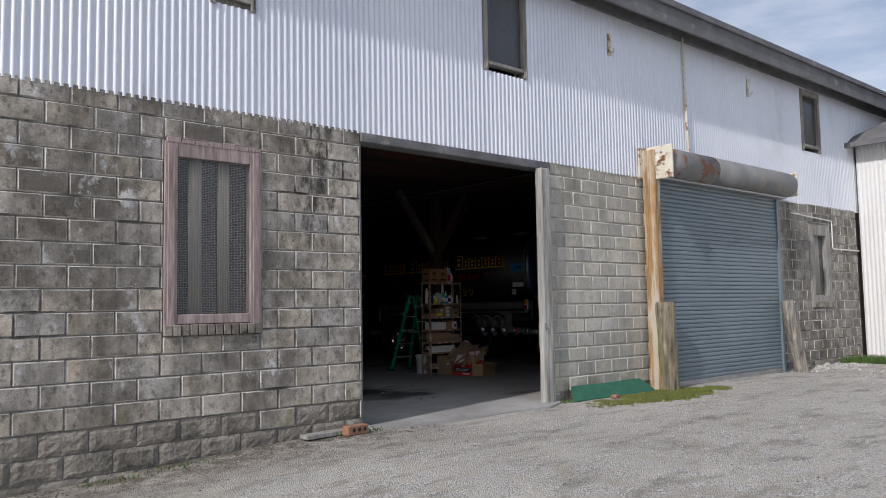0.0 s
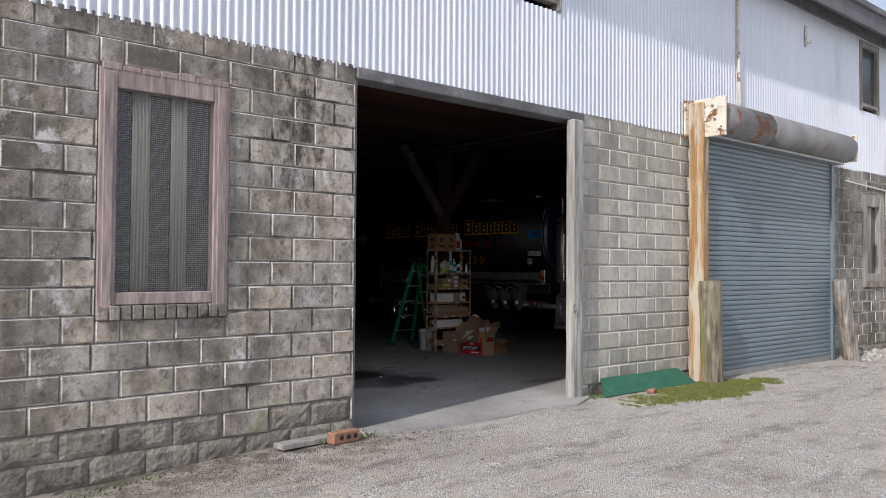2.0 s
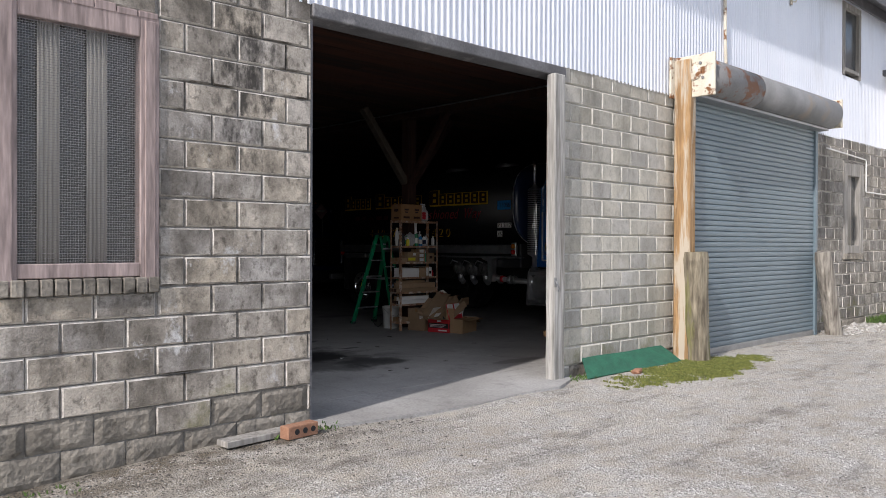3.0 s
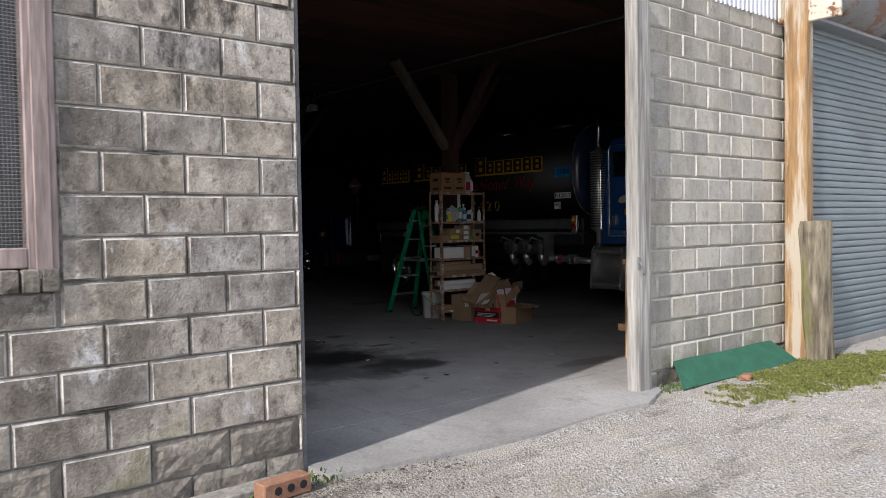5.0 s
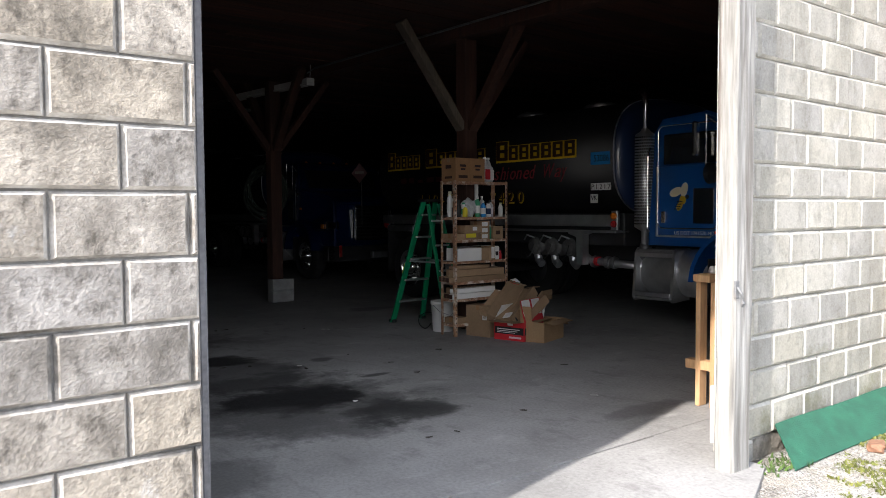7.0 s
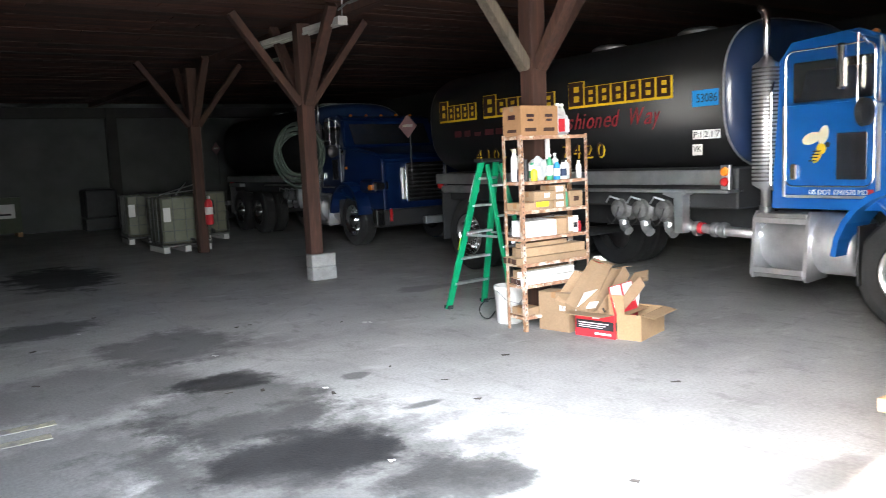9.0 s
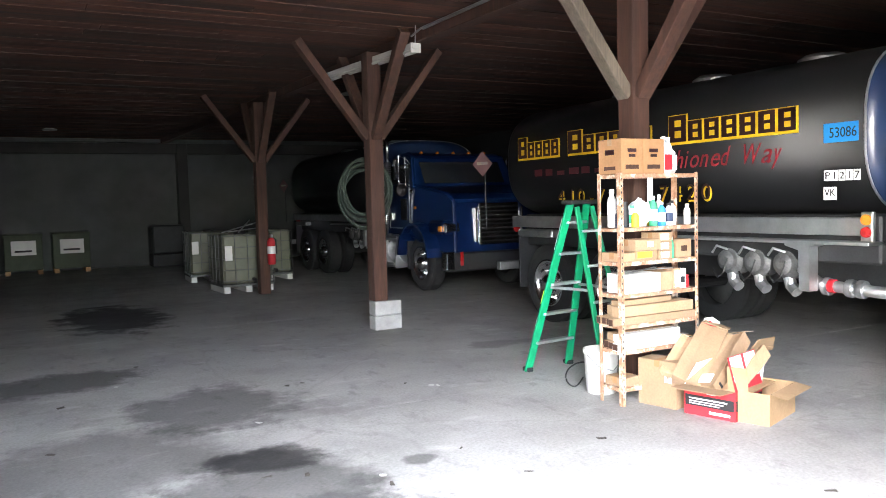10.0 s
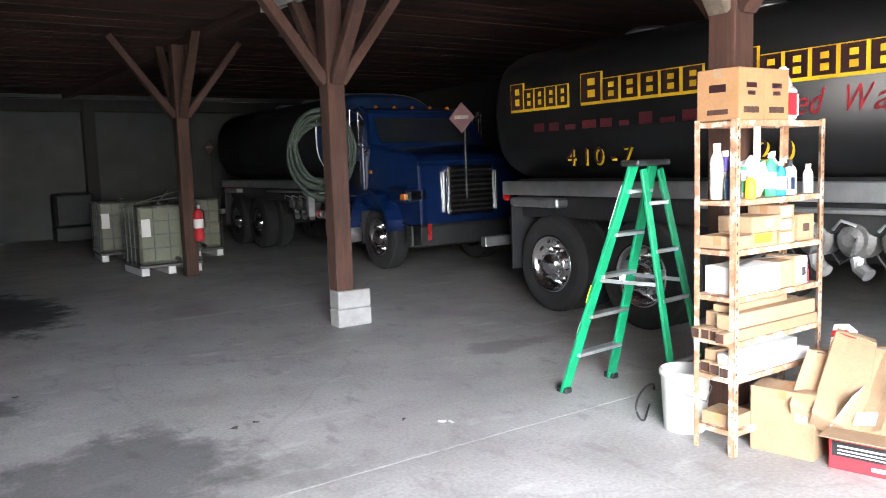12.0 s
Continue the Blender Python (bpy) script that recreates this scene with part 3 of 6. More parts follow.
def lathe(profile, axis_m=None, bm=None, sides=24, cap=True):
    """Turns a profile of (radius, height) round z."""
    own = bmesh.new()
    rings = []
    for r, z in profile:
        rings.append([own.verts.new((max(r, 1e-4) * math.cos(2 * math.pi * k / sides), max(r, 1e-4) * math.sin(2 * math.pi * k / sides), z)) for k in range(sides)])
    for a, b in zip(rings, rings[1:]):
        for k in range(sides):
            own.faces.new((a[k], a[(k + 1) % sides], b[(k + 1) % sides], b[k]))
    if cap:
        own.faces.new(rings[0][::-1])
        own.faces.new(rings[-1])
    if axis_m is not None:
        own.transform(axis_m)
    return own if bm is None else merge(bm, own)


def prism(outline, z0, z1, m=None, bm=None):
    """Extrudes an outline of (x, y) from z0 to z1."""
    own = bmesh.new()
    lo, hi = [own.verts.new((x, y, z0)) for x, y in outline], [own.verts.new((x, y, z1)) for x, y in outline]
    n = len(outline)
    own.faces.new(lo[::-1])
    own.faces.new(hi)
    for k in range(n):
        own.faces.new((lo[k], lo[(k + 1) % n], hi[(k + 1) % n], hi[k]))
    bmesh.ops.recalc_face_normals(own, faces=own.faces[:])
    if m is not None:
        own.transform(m)
    return own if bm is None else merge(bm, own)


def words(name, text, size, m, mat, parent, shear=0.0, depth=0.002, width=None, label=""):
    """Lettering in the built-in font as a mesh; m places its lower left corner."""
    cu = bpy.data.curves.new("letters", "FONT")
    cu.body, cu.size, cu.shear, cu.extrude = text, size, shear, depth
    cu.resolution_u = 3
    ob = bpy.data.objects.new("letters", cu)
    me = bpy.data.meshes.new_from_object(ob)
    bpy.data.objects.remove(ob)
    xs = [v.co.x for v in me.vertices]
    s = width / (max(xs) - min(xs)) if width else 1.0
    if len(text) == 1 and width:
        s = min(s, 1.15)
    me.transform(m @ Matrix.Diagonal((s, 1, 1, 1)))
    me.materials.clear()
    return link(name, me, mat, parent, label)


def spell(name, text, size, x, y, z, mat, parent, width, shear=0.0):
    """Letters on a west face, each a mesh of its own, spread over width towards the south."""
    wide = {"i": 0.5, "1": 0.8, "-": 0.7, " ": 0.45, "W": 1.7, "F": 1.1, "w": 1.3}
    total = sum(wide.get(c, 1.0) for c in text)
    side = Matrix(((0, 0, -1, 0), (-1, 0, 0, 0), (0, 1, 0, 0), (0, 0, 0, 1)))
    for c in text:
        w = width * wide.get(c, 1.0) / total
        if c != " ":
            words(name, c, size, Matrix.Translation((x, y, z)) @ side, mat, parent, shear, width=w * 0.88)
        y -= w


def rnd(a, b):
    return random.uniform(a, b)


FRONT, BACK = 7.27, 7.47          # outer and inner face of the front wall
CEIL = 3.68
COURSE, LENGTH = 0.2032, 0.4064
TOP = 16.5 * COURSE               # level of the uppermost course line


# ---- ground, floor ----
def lay_ground():
    """One sheet to the horizon, finely divided near the door, that dips towards the west end of the wall."""
    xs = sorted(set([-2500, -600, -150, -50, -20, -10] + [round(-5 + 0.25 * i, 2) for i in range(105)] + [25, 40, 80, 200, 700, 2500]))
    ys = sorted(set([-2500, -600, -150, -50, -20, -12] + [round(-8 + 0.25 * i, 2) for i in range(63)] + [20, 45, 120, 400, 2500]))
    verts, faces = [], []
    for y in ys:
        for x in xs:
            t = min(1, max(0, (5.3 - x) / 4.0))
            z = -0.17 * t * t * (3 - 2 * t)
            near = -5 < x < 21 and -8 < y < 7.6
            if near:
                z += 0.018 * noise.noise((x * 0.9, y * 0.9, 3)) - 0.012
            # inside the building the sheet runs under the slab
            if y > 7.1 and -6 < x < 30 and y < 60:
                z = min(z, -0.02) - (0.3 if y > 7.4 else 0.0)
            if 6 < x < 8.4 and 6.8 < y <= 7.1:
                z -= 0.015
            verts.append((x, y, z))
    w = len(xs)
    for j in range(len(ys) - 1):
        for i in range(w - 1):
            faces.append((j * w + i, j * w + i + 1, (j + 1) * w + i + 1, (j + 1) * w + i))
    me = bpy.data.meshes.new("ground")
    me.from_pydata(verts, [], faces)
    return tagged(link("ground", me, M["ground"], smooth=True), "pale packed gravel yard with dirt and wheel tracks", "ground", kind="structure")


lay_ground()

# floor slabs with open joints, and an apron in the doorway
floor = new("floor")
tagged(floor, "dusty grey concrete slab floor with oil stains", "floor", kind="structure")
for x0, x1 in ((-4.0, 4.99), (5.0, 15.99), (16.0, 19.0)):
    for y0, y1 in ((7.9, 12.866), (12.871, 17.99), (18.0, 23.99), (24.0, 31.395)):
        part("slab", box(x0, x1, y0, y1, -0.15, 0.0, 0.001), M["slab"], floor)
for x0, x1 in ((-4.0, 5.42), (8.61, 19.04)):
    part("slab", box(x0, x1, 7.475, 7.895, -0.15, 0.0, 0.001), M["slab"], floor)
part("slab", prism([(5.43, 7.05), (6.9, 6.86), (7.6, 6.93), (8.1, 6.9), (8.6, 7.12), (8.6, 7.872), (5.43, 7.872)], -0.14, 0.004), M["slab"], floor, "doorway apron slab")


# ---- walls ----
def wall(name, boxes, mat, label):
    bm = bmesh.new()
    for b in boxes:
        box(*b, bm=bm)
    return tagged(part(name, bm, mat), label, "wall", kind="structure")


WIN = (3.16, 4.165, 1.11, 2.93)     # x0, x1, z0, z1 of the front window
WIN2 = (16.62, 17.60, 1.20, 2.90)
wall_west = wall("wall_front_west", [(-4.2, WIN[0], FRONT + 0.012, BACK, -0.4, 3.34), (WIN[1], 5.40, FRONT + 0.012, BACK, -0.4, 3.34),
                                     (WIN[0], WIN[1], FRONT + 0.012, BACK, -0.4, WIN[2]), (WIN[0], WIN[1], FRONT + 0.012, BACK, WIN[3], 3.34)],
                 M["mortar"], "weathered concrete block wall with dark water stains")
wall_middle = wall("wall_front_middle", [(8.60, 11.0, FRONT + 0.012, BACK - 0.02, -0.4, 3.34)], M["mortar_pale"], "pale grey concrete block wall beside the open doorway")
wall_east = wall("wall_front_east", [(14.9, WIN2[0], FRONT + 0.012, BACK, -0.4, 3.34), (WIN2[1], 19.05, FRONT + 0.012, BACK, -0.4, 3.34),
                                     (WIN2[0], WIN2[1], FRONT + 0.012, BACK, -0.4, WIN2[2]), (WIN2[0], WIN2[1], FRONT + 0.012, BACK, WIN2[3], 3.34)],
                 M["mortar"], "concrete block wall darkened by damp near the ground")
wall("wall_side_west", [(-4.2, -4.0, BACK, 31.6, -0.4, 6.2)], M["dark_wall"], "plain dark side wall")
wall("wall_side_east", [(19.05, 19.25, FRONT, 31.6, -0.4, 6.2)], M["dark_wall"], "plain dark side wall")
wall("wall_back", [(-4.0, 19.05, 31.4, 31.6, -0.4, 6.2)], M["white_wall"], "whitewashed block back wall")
wall("wall_front_upper", [(-4.2, 7.38, FRONT + 0.03, BACK, 3.34, 6.2), (8.2, 16.53, FRONT + 0.03, BACK, 3.34, 6.2), (17.4, 25.0, FRONT + 0.03, BACK, 3.34, 6.2),
                          (7.38, 8.2, FRONT + 0.03, BACK, 3.34, 4.42), (7.38, 8.2, FRONT + 0.03, BACK, 5.75, 6.2),
                          (16.53, 17.4, FRONT + 0.03, BACK, 3.34, 4.45), (16.53, 17.4, FRONT + 0.03, BACK, 5.75, 6.2)], M["old_wood"], "timber framing behind the metal sheets")

# ceiling of boards on joists, running across the building
bm = bmesh.new()
y = BACK
while y < 31.2:
    w = rnd(0.20, 0.32)
    z = CEIL + rnd(-0.006, 0.006)
    x = -4.0
    while x < 19.05:
        x2 = min(19.05, x + rnd(3.0, 5.5))
        box(x, x2 - 0.006, y, y + w - 0.008, z, z + 0.025, bm=bm)
        x = x2
    y += w
box(-4.0, 19.05, BACK, 31.4, CEIL + 0.21, CEIL + 0.26, bm=bm)
tagged(part("ceiling", bm, M["boards"]), "reddish brown board ceiling", "ceiling", kind="structure")

# roof over it all
bm = bmesh.new()
prism([(6.85, 6.08), (6.85, 6.16), (19.5, 9.1), (32.1, 6.16), (32.1, 6.08), (19.5, 9.0)], -4.6, 25.0, Matrix(((0, 0, 1, 0), (1, 0, 0, 0), (0, 1, 0, 0), (0, 0, 0, 1))), bm)
tagged(part("roof", bm, M["roof"]), "low pitched grey metal roof", "roof", kind="structure")
bm = bmesh.new()
box(-4.6, 25.0, 6.85, 6.89, 5.76, 6.14, 0.005, bm)
box(-4.6, 25.0, 6.86, 7.24, 5.98, 6.01, 0, bm)
box(-4.6, 25.0, 6.80, 6.85, 6.06, 6.17, 0.01, bm)
tagged(part("trim_eave", bm, M["fascia"]), "weathered grey eave board and soffit", "eave", kind="structure")
# dark band between the metal sheets and the soffit
tagged(part("trim_frieze", box(-4.2, 25.0, FRONT - 0.06, FRONT - 0.022, 5.79, 5.978, 0.004), M["fascia"]), "dark band along the wall top under the eave", "eave", kind="structure")


# ---- corrugated sheets ----
def corrugated(name, x0, x1, z0, z1, y, mat, parent=None, pitch=0.0762, depth=0.022, label="", along=None):
    """One corrugated sheet in the x-z plane (or turned by along) with slightly uneven ends."""
    n = max(4, int(round((x1 - x0) / pitch * 8)))
    verts, faces = [], []
    for i in range(n + 1):
        x = x0 + (x1 - x0) * i / n
        d = depth / 2 * math.cos(2 * math.pi * x / pitch)
        verts += [(x, y + d, z0), (x, y + d, z1)]
    for i in range(n):
        a = 2 * i
        faces.append((a, a + 2, a + 3, a + 1))
    me = bpy.data.meshes.new(name)
    me.from_pydata(verts, [], faces)
    if along is not None:
        me.transform(along)
    ob = link(name, me, mat, parent, label, smooth=True)
    sol = ob.modifiers.new("thickness", "SOLIDIFY")
    sol.thickness = 0.0015
    sol.use_rim = False
    return ob


cladding = tagged(new("wall_cladding"), "upper wall of bright galvanised corrugated sheets", "cladding", kind="structure")
edges = [-4.2, -2.3, -0.35, 1.55, 3.6, 4.1, 5.4, 7.38, 8.2, 9.6, 10.9, 12.15, 14.2, 15.2, 16.53, 17.4, 19.05, 21.0, 23.0, 25.0]
for a, b in zip(edges, edges[1:]):
    off = rnd(-0.008, 0.008)
    spans = [(3.30 + rnd(-0.012, 0.012), 5.98)]
    if a == 3.6:
        spans = [(3.30, 4.40), (5.6, 5.98)]
    if a == 7.38:
        spans = [(3.29, 4.42), (5.75, 5.98)]
    if a == 16.53:
        spans = [(3.31, 4.45), (5.75, 5.98)]
    for z0, z1 in spans:
        corrugated("sheet", a - 0.02, b + 0.02, z0, z1, FRONT - 0.008 + off * 0.5, M["tin"], cladding)

# the white shed that stands square to the east end
shed = thing("shed", (19.1, 7.2, 0), "white corrugated metal shed with a dark hipped roof", "shed")
turned = Matrix(((0, 1, 0, 0), (1, 0, 0, 0), (0, 0, 1, 0), (0, 0, 0, 1)))
for k in range(8):
    corrugated("sheet", -1.0 * (k + 1) - 0.02, -1.0 * k, -0.1, 4.85, 0.0, M["white_tin"], shed, along=turned, pitch=0.0889)
part("frame", box(0.02, 7.0, -9.0, 0.02, -0.1, 4.8), M["dark_wall"], shed)
bm = bmesh.new()
own = [bm.verts.new(p) for p in ((-0.35, 0.45, 4.82), (-0.35, -9.4, 4.82), (7.4, -9.4, 4.82), (7.4, 0.45, 4.82), (3.4, -3.4, 7.2), (3.4, -5.5, 7.2))]
for f in ((0, 1, 5, 4), (1, 2, 5), (2, 3, 4, 5), (3, 0, 4), (3, 2, 1, 0)):
    bm.faces.new([own[i] for i in f])
part("roof", bm, M["fascia"], shed)
part("gutter", box(-0.42, -0.34, -9.4, 0.45, 4.74, 4.86, 0.01), M["fascia"], shed)


# ---- windows and frames ----
def window_unit(name, x0, x1, z0, z1, y, depth, mat, curtains, screen, label, frame_w=0.13, brick_sill=True):
    w = thing(name, ((x0 + x1) / 2, y, z0), label, "window", kind="structure")
    hw, h = (x1 - x0) / 2, z1 - z0
    for n, b in (("jamb", (-hw, -hw + frame_w, 0, h)), ("jamb", (hw - frame_w, hw, 0, h)), ("head", (-hw + frame_w, hw - frame_w, h - frame_w * 1.1, h)),
                 ("window_sill", (-hw + frame_w, hw - frame_w, 0.08, 0.08 + frame_w * 0.7))):
        part(n, box(b[0], b[1], -0.015, depth, b[2], b[3], 0.006), mat, w)
        part("bead", box(b[0] + 0.03, b[1] - 0.03, -0.027, -0.013, b[2] + 0.03, b[3] - 0.03, 0.004), mat, w) if n == "jamb" else None
    i0, i1, k0, k1 = -hw + frame_w, hw - frame_w, 0.08 + frame_w * 0.7, h - frame_w * 1.1
    part("pane", box(i0, i1, depth - 0.05, depth - 0.045, k0, k1), M["pane"], w)
    part("backing", box(i0 - 0.04, i1 + 0.04, depth + 0.12, depth + 0.14, k0 - 0.04, k1 + 0.04), M["black"], w)
    for c0, c1 in curtains:
        bm = bmesh.new()
        n = 14
        x_0, x_1 = i0 + (i1 - i0) * c0, i0 + (i1 - i0) * c1
        ring = []
        for i in range(n + 1):
            x = x_0 + (x_1 - x_0) * i / n
            dy = 0.012 * math.sin(i * 2.1)
            ring.append((bm.verts.new((x, depth - 0.072 + dy, k0)), bm.verts.new((x * 0.995, depth - 0.072 + dy * 0.6, k1))))
        for a, b in zip(ring, ring[1:]):
            bm.faces.new((a[0], b[0], b[1], a[1]))
        ob = part("curtain", bm, M["curtain"], w, "limp pale curtain panel", smooth=True)
        ob.modifiers.new("thickness", "SOLIDIFY").thickness = 0.002
    if screen:
        bm = bmesh.new()
        nx, nz = int((i1 - i0) / 0.016), int((k1 - k0) / 0.016)
        for i in range(nx + 1):
            x = i0 + (i1 - i0) * i / nx
            box(x - 0.0006, x + 0.0006, 0.0, 0.0012, k0, k1, 0, bm)
        for i in range(nz + 1):
            z = k0 + (k1 - k0) * i / nz
            box(i0, i1, 0.002, 0.004, z - 0.0011, z + 0.0011, 0, bm)
        part("insect_screen", bm, M["screen"], w, "fine grey wire mesh")
    if brick_sill:
        n = int((x1 - x0) / 0.078)
        for i in range(n):
            x = -hw + (x1 - x0) * i / n
            part("brick", box(x + 0.005, x + (x1 - x0) / n - 0.005, -0.035 + rnd(-0.006, 0.006), 0.10, -0.03, 0.075, 0.006), M["block_rough"], w)
    return w


window_unit("window_1", *WIN[:2], *WIN[2:], FRONT - 0.01, 0.12, M["pink_wood"], ((0.17, 0.34), (0.57, 0.73)), True,
            "tall window with faded pinkish frame, mesh screen and limp curtains")
window_unit("window_2", *WIN2[:2], *WIN2[2:], FRONT - 0.01, 0.12, M["old_wood"], ((0.1, 0.55),), False, "narrow window in a grey weathered frame", 0.2)
window_unit("window_3", 7.38, 8.2, 4.42, 5.75, FRONT - 0.02, 0.10, M["old_wood"], (), False, "upper window with dusty dark glass", 0.07, False)
window_unit("window_4", 16.53, 17.4, 4.45, 5.75, FRONT - 0.02, 0.10, M["old_wood"], (), False, "upper window with dusty dark glass", 0.09, False)
window_unit("window_5", 3.6, 4.1, 4.38, 5.6, FRONT - 0.02, 0.10, M["old_wood"], (), False, "upper window with dusty dark glass", 0.06, False)

# the front window's lintel boards, peeling
bm = bmesh.new()
for i in range(7):
    x = WIN[0] + 0.02 + i * 0.14
    box(x, x + 0.135, FRONT - 0.03, FRONT + 0.02, WIN[3] - 0.02 + rnd(-0.01, 0.01), WIN[3] + 0.035 + rnd(-0.012, 0.02), 0.006, bm)
tagged(part("trim_window_lintel", bm, M["pink_wood"]), "crumbling painted lintel over the front window", "lintel", kind="structure")

# doorway: lintel, west trim, east post
bm = box(5.40, 8.62, FRONT - 0.03, BACK, 3.20, 3.31, 0.01)
tagged(part("trim_door_lintel", bm, M["fascia"]), "dark timber lintel over the doorway", "lintel", kind="structure")
bm = box(5.402, 5.432, FRONT + 0.02, BACK + 0.03, -0.03, 3.2, 0.006)
tagged(part("trim_door_west", bm, M["fascia"]), "grey metal edge strip of the doorway", "door trim", kind="structure")
bm = bmesh.new()
box(8.33, 8.51, FRONT - 0.11, FRONT + 0.01, -0.05, 3.2, 0.012, bm)
box(8.515, 8.60, FRONT + 0.0, FRONT + 0.09, -0.05, 3.2, 0.01, bm)
bmesh.ops.subdivide_edges(bm, edges=[e for e in bm.edges if abs(e.verts[0].co.z - e.verts[1].co.z) > 1], cuts=14)
for v in bm.verts:
    if 0 < v.co.z < 3.1:
        v.co.x += 0.008 * noise.noise((v.co.z * 2.1, v.co.y * 9, 1))
        v.co.y += 0.006 * noise.noise((v.co.z * 2.7, v.co.x * 9, 5))
tagged(part("door_post", bm, M["post_grey"]), "bare grey weathered timber door post", "door post", kind="structure")
hasp = thing("latch", (8.35, FRONT - 0.105, 1.0), "small rusty latch on the door post", "latch")
part("plate", box(-0.02, 0.02, -0.008, 0.004, -0.03, 0.07, 0.003), M["drum"], hasp)
part("hook", tube([(0, -0.01, 0.03), (-0.012, -0.04, 0.0), (0.0, -0.045, -0.05), (0.015, -0.03, -0.07)], 0.008), M["drum"], hasp)


# ---- roller door ----
def roller_door():
    d = thing("roller_door", (12.85, 7.1, 0), "closed blue-grey steel roller shutter under a rusting drum", "roller door")
    x0, x1 = -2.02, 2.02
    n = 46
    h = 3.22 / n
    bm = bmesh.new()
    prof = [(0.0, 0.0), (-0.010, 0.05), (-0.017, 0.20), (-0.019, 0.5), (-0.017, 0.80), (-0.010, 0.95), (0.0, 1.0)]
    rows = [(bm.verts.new((x0, y, t * h)), bm.verts.new((x1, y, t * h))) for y, t in prof]
    back = (bm.verts.new((x0, 0.006, 0)), bm.verts.new((x1, 0.006, 0)), bm.verts.new((x0, 0.006, h)), bm.verts.new((x1, 0.006, h)))
    for a, b in zip(rows, rows[1:]):
        bm.faces.new((a[0], a[1], b[1], b[0]))
    bm.faces.new((back[1], back[0], back[2], back[3]))
    bm.faces.new((rows[0][1], rows[0][0], back[0], back[1]))
    first = part("slat", bm, M["roller"], d)
    first.location.z = 0.06
    for i in range(1, n):
        o = link("slat", first.data, M["roller"], d)
        o.location.z = 0.06 + i * h
    part("bottom_bar", box(x0, x1, -0.03, 0.03, -0.02, 0.065, 0.006), M["dull_steel"], d)
    for x in (x0 - 0.03, x1 + 0.03):
        part("guide", box(x - 0.045, x + 0.045, -0.05, 0.09, -0.02, 3.3, 0.006), M["roller"], d, "dark steel guide rail")
    part("drum_sheet", tube([(x0 - 0.005, -0.16, 3.52), (x0 + 0.5, -0.16, 3.52), (x0 + 1.42, -0.16, 3.52)], [0.237, 0.239, 0.238], sides=28), M["drum_rust"], d, "rust-stained end of the drum hood", smooth=True)
    part("drum", tube([(x0 + 1.4, -0.16, 3.52), (x1 - 0.2, -0.16, 3.52), (x1 + 0.18, -0.16, 3.52), (x1 + 0.24, -0.16, 3.52)], [0.236, 0.234, 0.23, 0.19], sides=28), M["drum"], d,
         "grey sheet metal drum hood with orange rust", smooth=True)
    part("hood_lip", box(x0, x1 + 0.1, -0.2, 0.05, 3.25, 3.285, 0.004), M["dull_steel"], d)
    plate = part("end_plate", box(x0 - 0.05, x0 - 0.01, -0.43, 0.12, 3.24, 3.76, 0.008), M["plate"], d, "white end plate blotched with rust")
    part("end_flange", box(x0 - 0.16, x0 - 0.05, 0.09, 0.12, 3.25, 3.76, 0.004), M["plate"], d)
    part("hub", lathe([(0.09, 0), (0.09, 0.012), (0.05, 0.02), (0.03, 0.03)], pose(x0 - 0.05, -0.17, 3.54, 0, -90, 0)), M["plate"], plate)
    for k in range(4):
        a = k * math.pi / 2 + 0.6
        part("bolt", lathe([(0.02, 0), (0.02, 0.014)], pose(x0 - 0.05, -0.17 + 0.13 * math.cos(a), 3.54 + 0.13 * math.sin(a), 0, -90, 0), sides=6), M["drum"], plate)
    part("end_bracket", box(x1 + 0.22, x1 + 0.25, -0.36, 0.12, 3.3, 3.75, 0.006), M["plate"], d)
    return d


roller_door()


def rough_log(name, pts, r, mat, label, cut=0.0):
    t = thing(name, pts[0], label, "log")
    bm = tube([Vector(p) - Vector(pts[0]) for p in pts], r, sides=18)
    for v in bm.verts:
        k = noise.noise((v.co.x * 9, v.co.y * 9, v.co.z * 2.2))
        v.co.x += 0.018 * k
        v.co.y += 0.018 * noise.noise((v.co.y * 8, v.co.x * 8, v.co.z * 2.0 + 9))
    part("trunk", bm, mat, t)
    return t


def along(a, b, n):
    a, b = Vector(a), Vector(b)
    return [tuple(a + (b - a) * i / n) for i in range(n + 1)]


bm = box(10.745, 10.885, 6.97, 7.195, -0.05, 3.72, 0.012)
tagged(part("door_post_roller", bm, M["post_wood"]), "wooden post with peeling orange and cream paint", "door post", kind="structure")
rough_log("bollard_log", along((10.87, 6.92, -0.05), (10.83, 6.93, 1.33), 14), [0.145] * 13 + [0.15, 0.135], M["log"], "rotting mossy log set upright as a bollard")
rough_log("leaning_log", along((15.16, 6.86, -0.05), (14.88, 6.95, 1.32), 14), [0.13] * 13 + [0.125, 0.11], M["log_grey"], "split grey log leaning beside the roller door")


# ---- blocks of the front wall ----
block_meshes = {}


